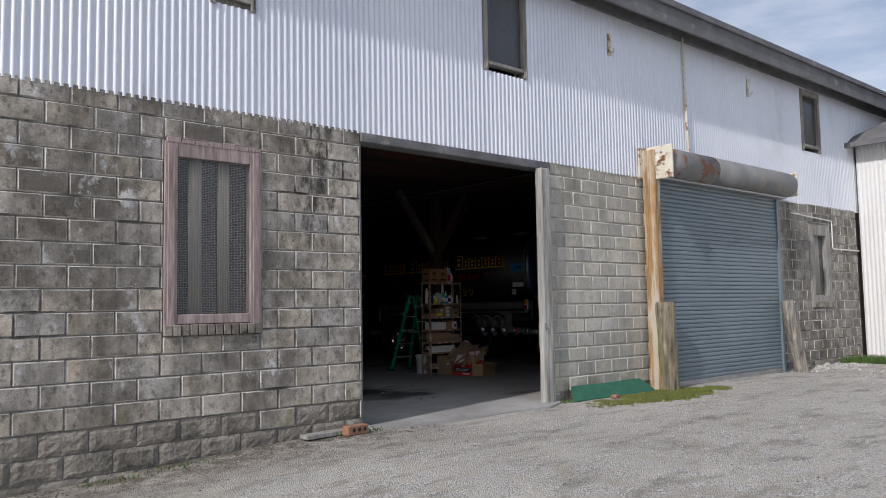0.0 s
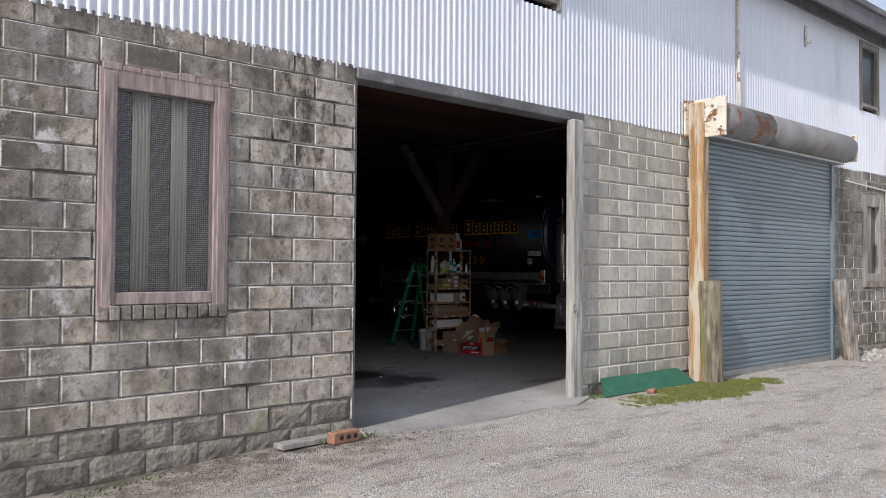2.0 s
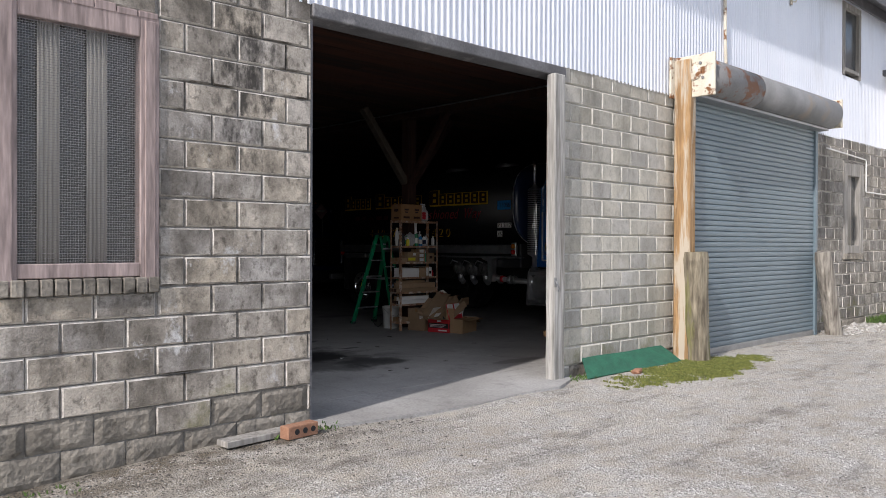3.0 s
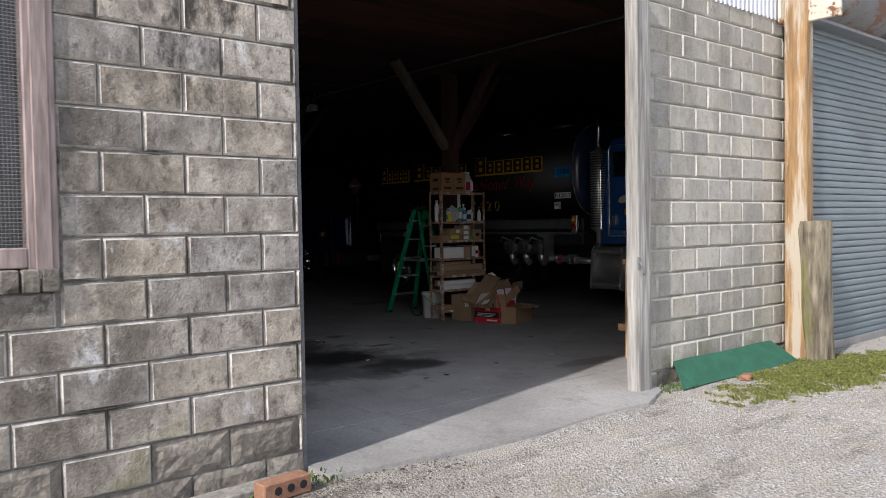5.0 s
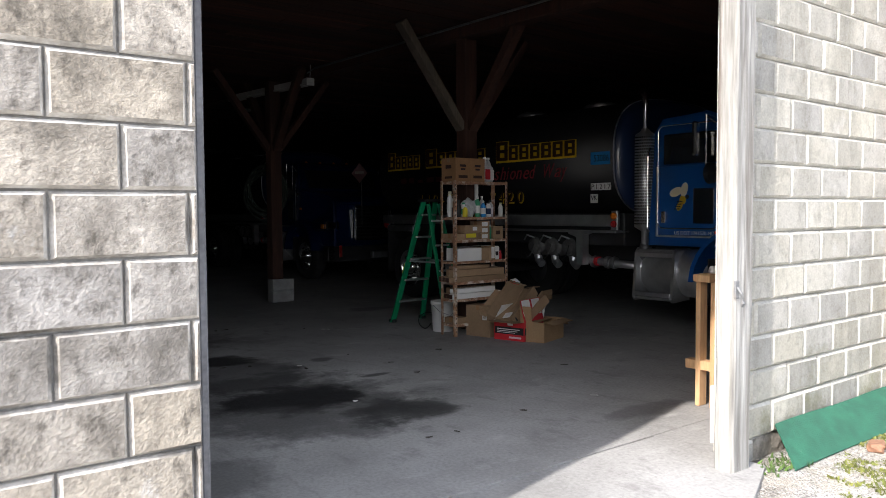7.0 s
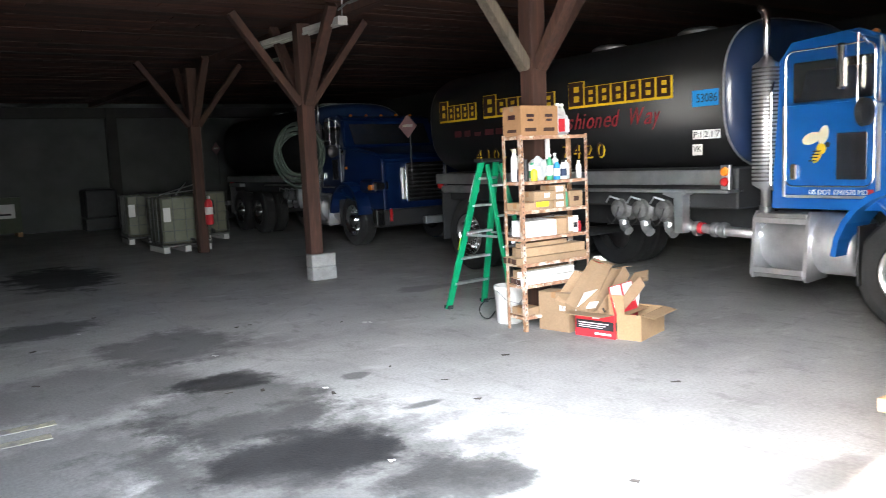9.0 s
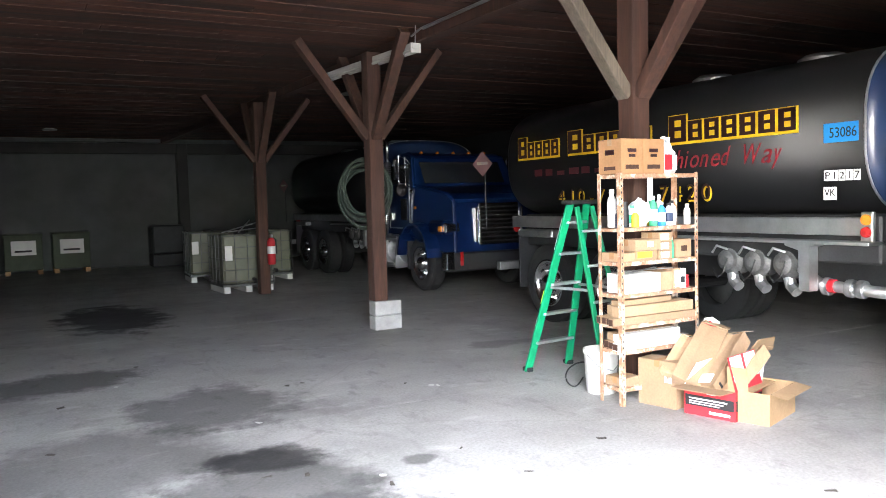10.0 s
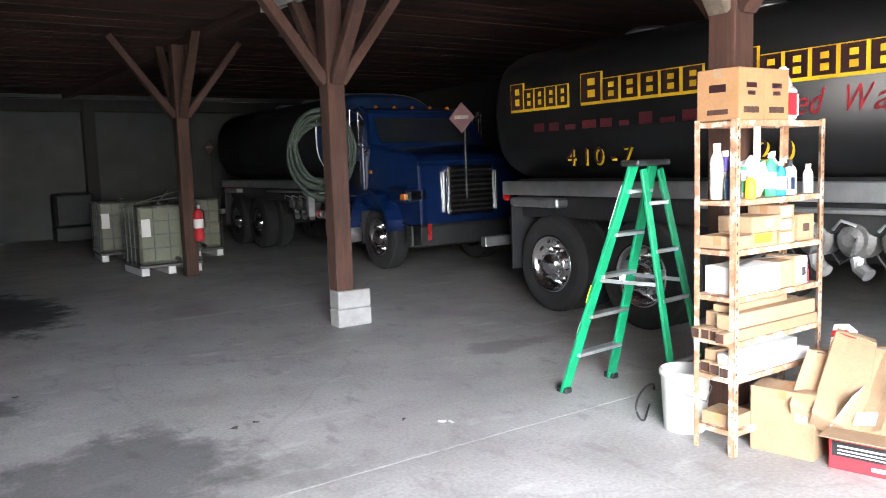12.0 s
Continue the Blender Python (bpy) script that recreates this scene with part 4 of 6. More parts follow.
def block(parent, x0, x1, z0, z1, mat, rough=False):
    """A block with a raised, chamfered face; alike blocks share a mesh."""
    w, h = round(x1 - x0, 3), round(z1 - z0, 3)
    if w < 0.015 or h < 0.03:
        return
    key = (w, h, mat.name, random.randrange(4))
    if key not in block_meshes:
        pale = mat is M["block_clean"]
        g, c, d = (0.003, min(0.019, w * 0.4), 0.015) if pale else (0.004, min(0.015, w * 0.4, h * 0.35), 0.016)
        bm = bmesh.new()
        if not rough:
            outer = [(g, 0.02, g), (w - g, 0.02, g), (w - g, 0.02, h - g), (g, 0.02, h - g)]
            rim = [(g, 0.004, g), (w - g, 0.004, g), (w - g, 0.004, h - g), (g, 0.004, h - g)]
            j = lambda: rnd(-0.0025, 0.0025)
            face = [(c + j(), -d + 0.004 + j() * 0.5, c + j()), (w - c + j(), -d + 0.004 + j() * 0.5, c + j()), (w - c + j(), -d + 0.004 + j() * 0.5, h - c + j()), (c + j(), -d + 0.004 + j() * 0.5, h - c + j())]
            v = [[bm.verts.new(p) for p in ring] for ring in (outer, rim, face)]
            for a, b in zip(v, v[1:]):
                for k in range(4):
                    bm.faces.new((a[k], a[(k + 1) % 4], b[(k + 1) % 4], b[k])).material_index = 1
            bm.faces.new(v[2])
        else:
            nx, nz = max(3, int(w / 0.05)), 5
            grid = [[bm.verts.new((g + (w - 2 * g) * i / nx, 0.004 - 0.012 * (0 < i < nx) * (0 < k < nz) + rnd(-0.005, 0.004), g + (h - 2 * g) * k / nz)) for i in range(nx + 1)] for k in range(nz + 1)]
            for k in range(nz):
                for i in range(nx):
                    bm.faces.new((grid[k][i], grid[k][i + 1], grid[k + 1][i + 1], grid[k + 1][i]))
        bmesh.ops.recalc_face_normals(bm, faces=bm.faces[:])
        me = bpy.data.meshes.new("block")
        for f in bm.faces:
            if f.normal.y > 0.5:
                f.normal_flip()
        bm.to_mesh(me)
        bm.free()
        me.materials.append(mat)
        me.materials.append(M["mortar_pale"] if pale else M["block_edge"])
        block_meshes[key] = me
    ob = link("block", block_meshes[key], mat, parent)
    ob.location = (x0, FRONT + rnd(-0.003, 0.003), z0)


def lay_blocks(parent, x0, x1, joint, mat, rough_from, hole=None, low=18, length=LENGTH):
    """Courses in half bond from x0 to x1 with a joint at joint in even courses, round a window hole."""
    for k in range(1, low + 1):
        z1, z0 = TOP - (k - 1) * COURSE, TOP - k * COURSE
        z1 = min(z1, 3.335)
        start = joint + (0 if k % 2 == 0 else length / 2)
        n0 = math.floor((x0 - start) / length)
        a = start + n0 * length
        while a < x1 - 0.005:
            u, v = max(a, x0), min(a + length, x1)
            a += length
            rough = k >= rough_from + (random.random() < 0.4)
            use = M["block_rough"] if rough else mat
            spans = [(u, v, z0, z1)]
            if hole and u < hole[1] and v > hole[0] and z0 < hole[3] and z1 > hole[2]:
                spans = []
                if u < hole[0]:
                    spans.append((u, hole[0], z0, z1))
                if v > hole[1]:
                    spans.append((hole[1], v, z0, z1))
                if z0 < hole[2]:
                    spans.append((max(u, hole[0]), min(v, hole[1]), z0, hole[2]))
                if z1 > hole[3]:
                    spans.append((max(u, hole[0]), min(v, hole[1]), hole[3], z1))
            for s in spans:
                block(parent, *s, use, rough)


def build_blocks():
    lay_blocks(wall_west, 0.2, 5.40, 5.37, M["block"], 16, (WIN[0], WIN[1], WIN[2] - 0.03, WIN[3] + 0.03))
    lay_blocks(wall_middle, 8.605, 11.0, 8.917, M["block_clean"], 17, None, 17, 0.3835)
    lay_blocks(wall_east, 14.95, 19.05, 15.637, M["block_east"], 17, (WIN2[0], WIN2[1], WIN2[2] - 0.03, WIN2[3]), 17, 0.393)


# ---- posts with braces, piers, beams ----
def brace_post(name, x, y, w, pier, label, pale=False):
    t = thing(name, (x, y, 0), label, "post")
    z0 = 0.37 if pier else 0.0
    h = w / 2
    bm = box(-h, h, -h, h, z0, CEIL - 0.14, 0.008)
    bmesh.ops.subdivide_edges(bm, edges=[e for e in bm.edges if abs(e.verts[0].co.z - e.verts[1].co.z) > 1], cuts=10)
    for v in bm.verts:
        v.co.x += 0.006 * noise.noise((v.co.z * 1.7, v.co.y * 5, x))
        v.co.y += 0.006 * noise.noise((v.co.z * 1.9, v.co.x * 5, y))
    part("shaft", bm, M["timber"], t)
    for dx, dy in ((-1, 0), (1, 0), (0, -1), (0, 1)):
        # pale: the west brace has the light on it put into its colour
        mat = M["timber_lit"] if pale and dx == -1 else M["timber"]
        part("brace", bar((dx * h * 0.9, dy * h * 0.9, 2.46), (dx * 0.98, dy * 0.98, CEIL - 0.05), 0.10, 0.13, bevel=0.006, up=(dy, dx, 0)), mat, t)
    if pier:
        bm = bmesh.new()
        box(-0.115, 0.265, -0.14, 0.06, 0.0, 0.185, 0.012, bm)
        box(-0.113, 0.262, -0.14, 0.06, 0.187, 0.37, 0.012, bm)
        part("pier", bm, M["cinder"], t, "pale grey concrete pier block")
    return t


POSTS = [(10.69, 12.20, 0.185, False), (10.19, 16.44, 0.19, True), (10.15, 21.55, 0.19, False)]
for x, y, w, pier in POSTS:
    brace_post("timber_post", x, y, w, pier, "brown timber post with four diagonal braces" + (" on a concrete pier" if pier else " on the slab"), pale=(y < 13))
# girders that the posts carry
bm = bmesh.new()
bar((10.75, BACK, CEIL - 0.075), (10.05, 31.3, CEIL - 0.075), 0.19, 0.13, bm, 0.008)
tagged(part("trim_girders", bm, M["timber"]), "brown timber girders under the ceiling", "girder", kind="structure")
# strip lamp and its conduit
lamp = thing("strip_light", (10.2, 16.6, 3.38), "unlit white fluorescent strip lamp under the ceiling", "ceiling light", turn=4.8)
part("housing", box(-0.05, 0.05, -1.22, 1.22, 0.03, 0.10, 0.006), M["fluoro"], lamp)
for dx in (-0.045, 0.045):
    part("tube", tube([(dx, -1.19, 0.012), (dx, 1.19, 0.012)], 0.017), M["fluoro"], lamp)
for dy in (-1.215, 1.195):
    part("end_cap", box(-0.07, 0.07, dy, dy + 0.02, -0.01, 0.1, 0.004), M["fluoro"], lamp)
part("hanger", tube([(0, -1.2, 0.1), (0.0, -1.22, 0.30)], 0.006), M["dull_steel"], lamp)
cond = thing("conduit", (10.2, 12.0, 3.58), "grey electrical conduit along the ceiling", "conduit")
part("pipe", tube([(0, 3.3, -0.05), (0.02, 3.1, 0.0), (0.05, 0.6, 0.0), (0.06, -4.4, 0.0)], 0.012), M["dull_steel"], cond)
part("pipe", tube([(0.1, 3.2, 0.02), (0.12, 0.6, 0.02), (0.12, -4.4, 0.02)], 0.010), M["dull_steel"], cond)
for i, (x, y) in enumerate(((7.0, 28.5), (11.6, 20.6))):
    d = thing("ceiling_light", (x, y, CEIL - 0.008), "small round white ceiling lamp, unlit", "ceiling light", "round ceiling lamps")
    part("dish", lathe([(0.16, -0.05), (0.17, -0.03), (0.08, 0.0)]), M["fluoro"], d)


# ---- tank trucks ----
def wheel(parent, x, y, r, width, side, rim_mat):
    """A tyre with its rim; side -1 faces west."""
    m = pose(x, y, r, 0, 90 * side, 0)
    tyre = part("tyre", lathe([(r * 0.60, 0), (r * 0.80, 0.0), (r * 0.94, -0.02), (r, -0.05), (r, -width + 0.05), (r * 0.94, -width + 0.02), (r * 0.6, -width)], m, sides=40, cap=False), M["rubber"], parent, smooth=False)
    rim = part("rim", lathe([(r * 0.60, -0.10), (r * 0.60, -0.005), (r * 0.56, 0.004), (r * 0.52, -0.03), (r * 0.45, -0.08), (r * 0.28, -0.09), (r * 0.24, -0.05), (r * 0.22, 0.02), (r * 0.15, 0.045), (0.0, 0.05)], m, sides=32), rim_mat, parent, smooth=True)
    bm = bmesh.new()
    for k in range(10):
        a = 2 * math.pi * k / 10
        lathe([(0.016, 0), (0.016, 0.035), (0.008, 0.045)], m @ pose(r * 0.36 * math.cos(a), r * 0.36 * math.sin(a), -0.085), bm, 6)
    tagged(part("lug_nuts", bm, rim_mat, rim), kind="stuff")
    bm = bmesh.new()
    for k in range(10):
        a = 2 * math.pi * (k + 0.5) / 10
        lathe([(0.028, 0.0), (0.028, 0.004)], m @ pose(r * 0.485 * math.cos(a), r * 0.485 * math.sin(a), -0.052, 0, 0, 0), bm, 8)
    tagged(part("hand_holes", bm, M["black"], rim), kind="stuff")
    return tyre


def bars_for_letters(parent, text, x, y, z, size, dy, mats):
    """Plain hollow shapes in the colours of a painted name, one a letter: a dark body on a yellow edge that drops to the lower right; caps are taller."""
    yy = y
    for ch in text:
        cap = ch.isupper()
        h = size * (1.35 if cap else 1.0)
        w = dy * (1.12 if cap else 0.84)
        part("painted_letter", box(x - 0.003, x, yy - w - 0.026, yy + 0.008, z - 0.028, z + h + 0.008), mats[0], parent)
        dark = bmesh.new()
        for n, (a, b, c, d) in enumerate(((0.0, 0.34, 0.0, 1.0), (0.72, 1.0, 0.0, 1.0), (0.3, 0.76, 0.82, 1.0), (0.3, 0.76, 0.42, 0.58), (0.3, 0.76, 0.0, 0.16))):
            box(x - 0.006 - 0.0003 * n, x - 0.003, yy - b * w, yy - a * w, z + c * h, z + d * h, 0, dark)
        part("painted_letter", dark, mats[1], parent)
        yy -= dy * (1.25 if cap else 1.0)
    return yy


ON_TANK = ("painted_letter", "slogan_letter", "slogan_stroke", "phone_digit", "blue_label", "label_number", "number_plate", "plate_number")
SIDE = Matrix(((0, 0, -1, 0), (-1, 0, 0, 0), (0, 1, 0, 0), (0, 0, 0, 1)))   # lettering on a west-facing side


def tank_truck(at, label, lettered):
    """Cab, chassis, wheels and tank; the truck faces south, its origin is under the nose in the middle."""
    t = thing("tank_truck", at, label, "truck")
    W = 1.23
    # the unlettered truck gets the cab blue darkened for its shaded place
    paint = M["cab_blue"] if lettered else M["shaded_blue"]
    # tank barrel: a rounded section swept along
    section = []
    for k in range(48):
        a = 2 * math.pi * k / 48
        c, s = math.cos(a), math.sin(a)
        section.append((W * math.copysign(abs(c) ** 0.62, c), 2.13 + 0.76 * math.copysign(abs(s) ** 0.72, s)))
    bm = bmesh.new()
    rings = []
    stations = [(2.97, 0.0), (2.97, 1.0), (8.10, 1.0), (8.16, 0.985), (8.24, 0.9), (8.28, 0.6), (8.29, 0.0)]
    for yy, k in stations[1:-1]:
        rings.append([bm.verts.new((x * k, yy, 2.13 + (z - 2.13) * k)) for x, z in section])
    for a, b in zip(rings, rings[1:]):
        for k in range(48):
            bm.faces.new((a[k], a[(k + 1) % 48], b[(k + 1) % 48], b[k]))
    bm.faces.new(rings[-1])
    bm.faces.new(rings[0][::-1])
    barrel = part("tank", bm, M["tank"], t, "dark grey painted tank barrel", smooth=True)
    bm = bmesh.new()
    rings = []
    for yy, k in ((2.972, 1.0), (2.93, 0.985), (2.88, 0.94), (2.84, 0.85), (2.82, 0.6)):
        rings.append([bm.verts.new((x * k, yy, 2.13 + (z - 2.13) * k)) for x, z in section])
    for a, b in zip(rings, rings[1:]):
        for k in range(48):
            bm.faces.new((b[k], b[(k + 1) % 48], a[(k + 1) % 48], a[k]))
    bm.faces.new(rings[-1][::-1])
    part("tank_end", bm, M["navy"], t, "domed navy blue tank end", smooth=True)
    bm = bmesh.new()
    for k in range(48):
        (xa, za), (xb, zb) = section[k], section[(k + 1) % 48]
        tube([(xa * 1.004, 2.975, 2.13 + (za - 2.13) * 1.004), (xb * 1.004, 2.975, 2.13 + (zb - 2.13) * 1.004)], 0.011, bm, 6, False)
    part("tank_rim", bm, M["steel"], t, "bright metal rim seam")
    for yy in (4.2, 5.6, 7.0):
        part("manhole", lathe([(0.25, 2.86), (0.25, 2.96), (0.18, 3.0)], pose(0, yy, 0)), M["dull_steel"], t)
    # side sills and chassis
    for sx in (-1, 1):
        part("side_rail", box(*sorted((sx * 1.20, sx * 1.10)), 2.97, 8.1, 1.25, 1.40, 0.008), M["steel"], t, "brushed aluminium side rail")
        part("rail_flange", box(*sorted((sx * 1.22, sx * 0.95)), 2.95, 5.4, 1.17, 1.20, 0.004), M["steel"], t)
        part("chassis_rail", box(*sorted((sx * 0.50, sx * 0.40)), 0.5, 8.5, 0.72, 1.0, 0.01), M["dark_metal"], t)
        part("tank_cradle", box(*sorted((sx * 1.05, sx * 0.42)), 2.95, 8.0, 1.0, 1.42, 0.02), M["dark_metal"], t)
    part("cross_member", box(-0.9, 0.9, 7.95, 8.15, 0.7, 1.35, 0.01), M["dark_metal"], t)
    part("bracket", prism([(0, 0), (0.30, 0), (0.30, -0.04), (0.16, -0.08), (0.15, -0.44), (0.05, -0.44), (0.05, -0.05), (0, -0.04)], 0, 0.12, Matrix.Translation((-1.2, 3.45, 1.19)) @ Matrix(((0, 0, 1, 0), (1, 0, 0, 0), (0, 1, 0, 0), (0, 0, 0, 1)))), M["steel"], t, "white hanger bracket")
    # pumps, valves and pipework on the west side
    for yy in (3.85, 4.18, 4.50):
        v = part("valve", lathe([(0.05, -0.18), (0.12, -0.16), (0.15, -0.12), (0.15, 0.02), (0.11, 0.06), (0.10, 0.10), (0.05, 0.13)], pose(-1.0, yy, 0.97, 0, -90, 0), sides=18), M["cast_iron"], t, "dark grey cast pump valve")
        part("handle", tube([(-1.12, yy - 0.05, 1.08), (-1.2, yy + 0.02, 1.12), (-1.18, yy + 0.09, 1.05)], 0.012), M["steel"], v)
        part("outlet", tube([(-1.0, yy, 0.84), (-1.0, yy - 0.02, 0.76), (-1.02, yy - 0.10, 0.71)], 0.055), M["steel"], v)
        part("cable", tube([(-1.16, yy - 0.08, 1.0), (-1.2, yy - 0.06, 0.86), (-1.18, yy + 0.03, 0.80), (-1.17, yy + 0.1, 0.88)], 0.008, sides=6), M["black"], v)
    part("manifold", tube([(-1.0, 3.72, 0.93), (-1.02, 3.62, 0.86), (-1.02, 3.50, 0.80), (-1.0, 3.2, 0.78), (-1.0, 2.62, 0.76)], 0.05), M["steel"], t, "pale delivery pipe", smooth=True)
    for yy in (3.46, 3.24, 3.14):
        part("coupling", lathe([(0.075, -0.03), (0.08, 0), (0.075, 0.03)], pose(-1.0, yy, 0.785, 90, 0, 0)), M["dull_steel"], t)
    part("pipe_band", lathe([(0.06, -0.025), (0.06, 0.025)], pose(-1.015, 3.4, 0.795, 90, 0, 0)), M["red"], t)
    # marker lamps
    mk = part("lamp_bracket", box(-1.25, -1.2, 2.90, 3.0, 1.21, 1.45, 0.006), M["steel"], t)
    part("amber_lens", lathe([(0.045, 0), (0.04, 0.02), (0.015, 0.03)], pose(-1.25, 2.95, 1.385, 0, -90, 0)), M["amber"], mk)
    part("clear_lens", lathe([(0.045, 0), (0.04, 0.02), (0.015, 0.03)], pose(-1.25, 2.95, 1.285, 0, -90, 0)), M["red_lens"], mk)
    # rear wheels with fenders
    for yy in (6.12, 7.36):
        for sx in (-1, 1):
            wheel(t, sx * 1.16, yy, 0.52, 0.30, sx, M["chrome"])
            wheel(t, sx * 0.82, yy, 0.52, 0.28, sx, M["dull_steel"])
        part("axle", tube([(-0.9, yy, 0.52), (0.9, yy, 0.52)], 0.07), M["dark_metal"], t)
    for sx in (-1, 1):
        f = part("fender", box(*sorted((sx * 1.2, sx * 0.62)), 7.2, 7.98, 1.12, 1.22, 0.02), M["dull_steel"], t, "grey rear fender plate")
        part("mud_flap", box(*sorted((sx * 1.2, sx * 0.62)), 7.93, 7.96, 0.42, 1.15, 0.004), M["dark_metal"], t, "dark mud flap")
        part("tail_lamp", lathe([(0.05, 0), (0.045, 0.03), (0.01, 0.04)], pose(sx * 1.05, 8.2, 1.22, -90, 0, 0)), M["red_lens"], t)
    part("rear_bumper", box(-1.15, 1.15, 8.5, 8.6, 0.62, 0.74, 0.01), M["dull_steel"], t)
    for sx in (-0.7, 0.7):
        part("bumper_arm", box(sx - 0.05, sx + 0.05, 8.1, 8.55, 0.66, 0.95, 0.01), M["dark_metal"], t)
    # cab
    before = set(t.children)
    C = 1.10
    prof = [(2.28, 1.08), (2.28, 2.36), (2.20, 2.50), (1.62, 2.54), (1.42, 2.46), (1.13, 1.92), (0.22, 1.74), (0.06, 1.62), (0.03, 0.78), (0.3, 0.72), (1.2, 0.98), (1.3, 1.08)]
    shell = prism(prof, -C, C, Matrix(((0, 0, 1, 0), (1, 0, 0, 0), (0, 1, 0, 0), (0, 0, 0, 1))))
    bmesh.ops.bevel(shell, geom=shell.edges[:], offset=0.045, segments=3, affect="EDGES", profile=0.5)
    for v in shell.verts:
        if v.co.z > 1.95:
            v.co.x *= 1 - 0.13 * (v.co.z - 1.95) / 0.6
        if v.co.y < 1.1:
            v.co.x *= 0.80 + 0.18 * v.co.y / 1.1
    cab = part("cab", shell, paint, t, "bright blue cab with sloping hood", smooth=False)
    for sx in (-1, 1):
        s = sx * C
        o = lambda a, b: sorted((s + sx * a, s + sx * b))
        # door with its frame line, side glass, vent panel and handle
        door = part("door", box(*o(0.0, 0.014), 1.36, 2.18, 1.16, 1.97, 0.012), paint, t)
        for a, b, c, d in ((1.33, 1.36, 1.14, 2.42), (2.18, 2.21, 1.14, 2.36), (1.36, 2.18, 1.135, 1.16)):
            part("door_seal", box(*o(0.004, 0.02), a, b, c, d if d < 2 else 1.97, 0.004), M["steel"], door)
        g = box(*o(-0.075, 0.004), 1.42, 2.12, 1.99, 2.34, 0.01)
        part("side_window", g, M["cab_glass"], t)
        part("lower_window", box(*o(0.012, 0.02), 1.44, 1.70, 1.30, 1.70, 0.006), M["cab_glass"], door, "dark lower door window")
        h = part("door_handle", box(*o(0.014, 0.05), 2.06, 2.12, 1.30, 1.44, 0.01), M["chrome"], door)
        # mirrors
        mr = part("mirror", box(*o(0.10, 0.20), 1.56, 1.62, 2.06, 2.44, 0.02), M["chrome"], t, "tall chrome mirror")
        part("mirror_arm", tube([(s, 1.45, 2.42), (s + sx * 0.16, 1.45, 2.50), (s + sx * 0.16, 1.45, 1.92), (s, 1.42, 1.88)], 0.012), M["chrome"], mr)
        part("mirror_arm", tube([(s, 1.3, 2.34), (s + sx * 0.10, 1.3, 2.46), (s + sx * 0.10, 1.3, 1.94), (s, 1.3, 1.9)], 0.014), M["chrome"], mr)
        part("spot_mirror", lathe([(0.12, 0), (0.11, 0.05), (0.03, 0.09)], pose(s + sx * 0.14, 1.42, 1.86, 90, 0, 0)), M["black"], mr)
        # fender, headlight, fuel tank with steps, stack
        fen = bmesh.new()
        ringa = []
        for k in range(13):
            a = math.pi * (0.02 + 0.96 * k / 12)
            ringa.append((1.06 - 0.62 * math.cos(a), 0.60 + 0.66 * math.sin(a)))
        inner = [(1.06 - 0.57 * math.cos(math.pi * (0.02 + 0.96 * k / 12)), 0.60 + 0.61 * math.sin(math.pi * (0.02 + 0.96 * k / 12))) for k in range(13)]
        prism(ringa + inner[::-1], 0, 0.42, Matrix.Translation((s - (0.28 if sx > 0 else 0.14), 0, 0)) @ Matrix(((0, 0, 1, 0), (1, 0, 0, 0), (0, 1, 0, 0), (0, 0, 0, 1))), fen)
        part("fender", fen, paint, t)
        part("fender_top", box(*sorted((s * 0.72, s * 1.0)), 0.1, 0.66, 1.05, 1.3, 0.05), paint, t)
        hl = part("headlight", box(*sorted((s * 0.72, s * 1.0)), 0.02, 0.14, 1.08, 1.26, 0.03), M["chrome"], t)
        part("turn_signal", box(*sorted((s * 1.0, s * 1.03)), 0.12, 0.24, 1.1, 1.2, 0.01), M["amber"], t)
        part("side_marker", box(*o(-0.03, 0.012), 1.12, 1.18, 1.50, 1.55, 0.006), M["amber"], t)
        part("front_light", lathe([(0.05, 0), (0.05, 0.03), (0.02, 0.05)], pose(s, 1.22, 1.83, 0, 90 * sx, 0)), M["chrome"], t)
        wheel(t, sx * 1.06, 1.06, 0.51, 0.29, sx, M["chrome"])
        ft = part("fuel_tank", tube([(s * 0.71, 1.56, 0.70), (s * 0.71, 1.58, 0.70), (s * 0.71, 1.64, 0.70), (s * 0.71, 2.44, 0.70), (s * 0.71, 2.50, 0.70)], [0.16, 0.24, 0.29, 0.29, 0.25], sides=32), M["steel"], t, "polished round fuel tank", smooth=True)
        for y0 in (1.95, 2.49):
            part("step_side", prism([(0.80, 0.38), (1.12, 0.36), (1.15, 0.40), (1.10, 0.94), (1.05, 1.0), (0.80, 1.0)], 0, 0.035, Matrix.Translation((0, y0, 0)) @ Matrix(((sx, 0, 0, 0), (0, 0, 1, 0), (0, 1, 0, 0), (0, 0, 0, 1)))), M["steel"], ft)
        part("step", box(*sorted((sx * 0.86, sx * 1.10)), 1.985, 2.49, 0.94, 0.985, 0.006), M["dull_steel"], ft)
        part("step", box(*sorted((sx * 0.95, sx * 1.15)), 1.985, 2.49, 0.38, 0.42, 0.006), M["dull_steel"], ft)
        part("step_lip", box(*sorted((sx * 1.085, sx * 1.105)), 1.985, 2.49, 0.89, 0.94, 0.003), M["steel"], ft)
        part("step_lip", box(*sorted((sx * 1.14, sx * 1.155)), 1.985, 2.49, 0.42, 0.47, 0.003), M["steel"], ft)
        part("mud_flap", box(*o(-0.3, 0.0), 1.50, 1.52, 0.38, 0.9, 0.003), M["black"], t)
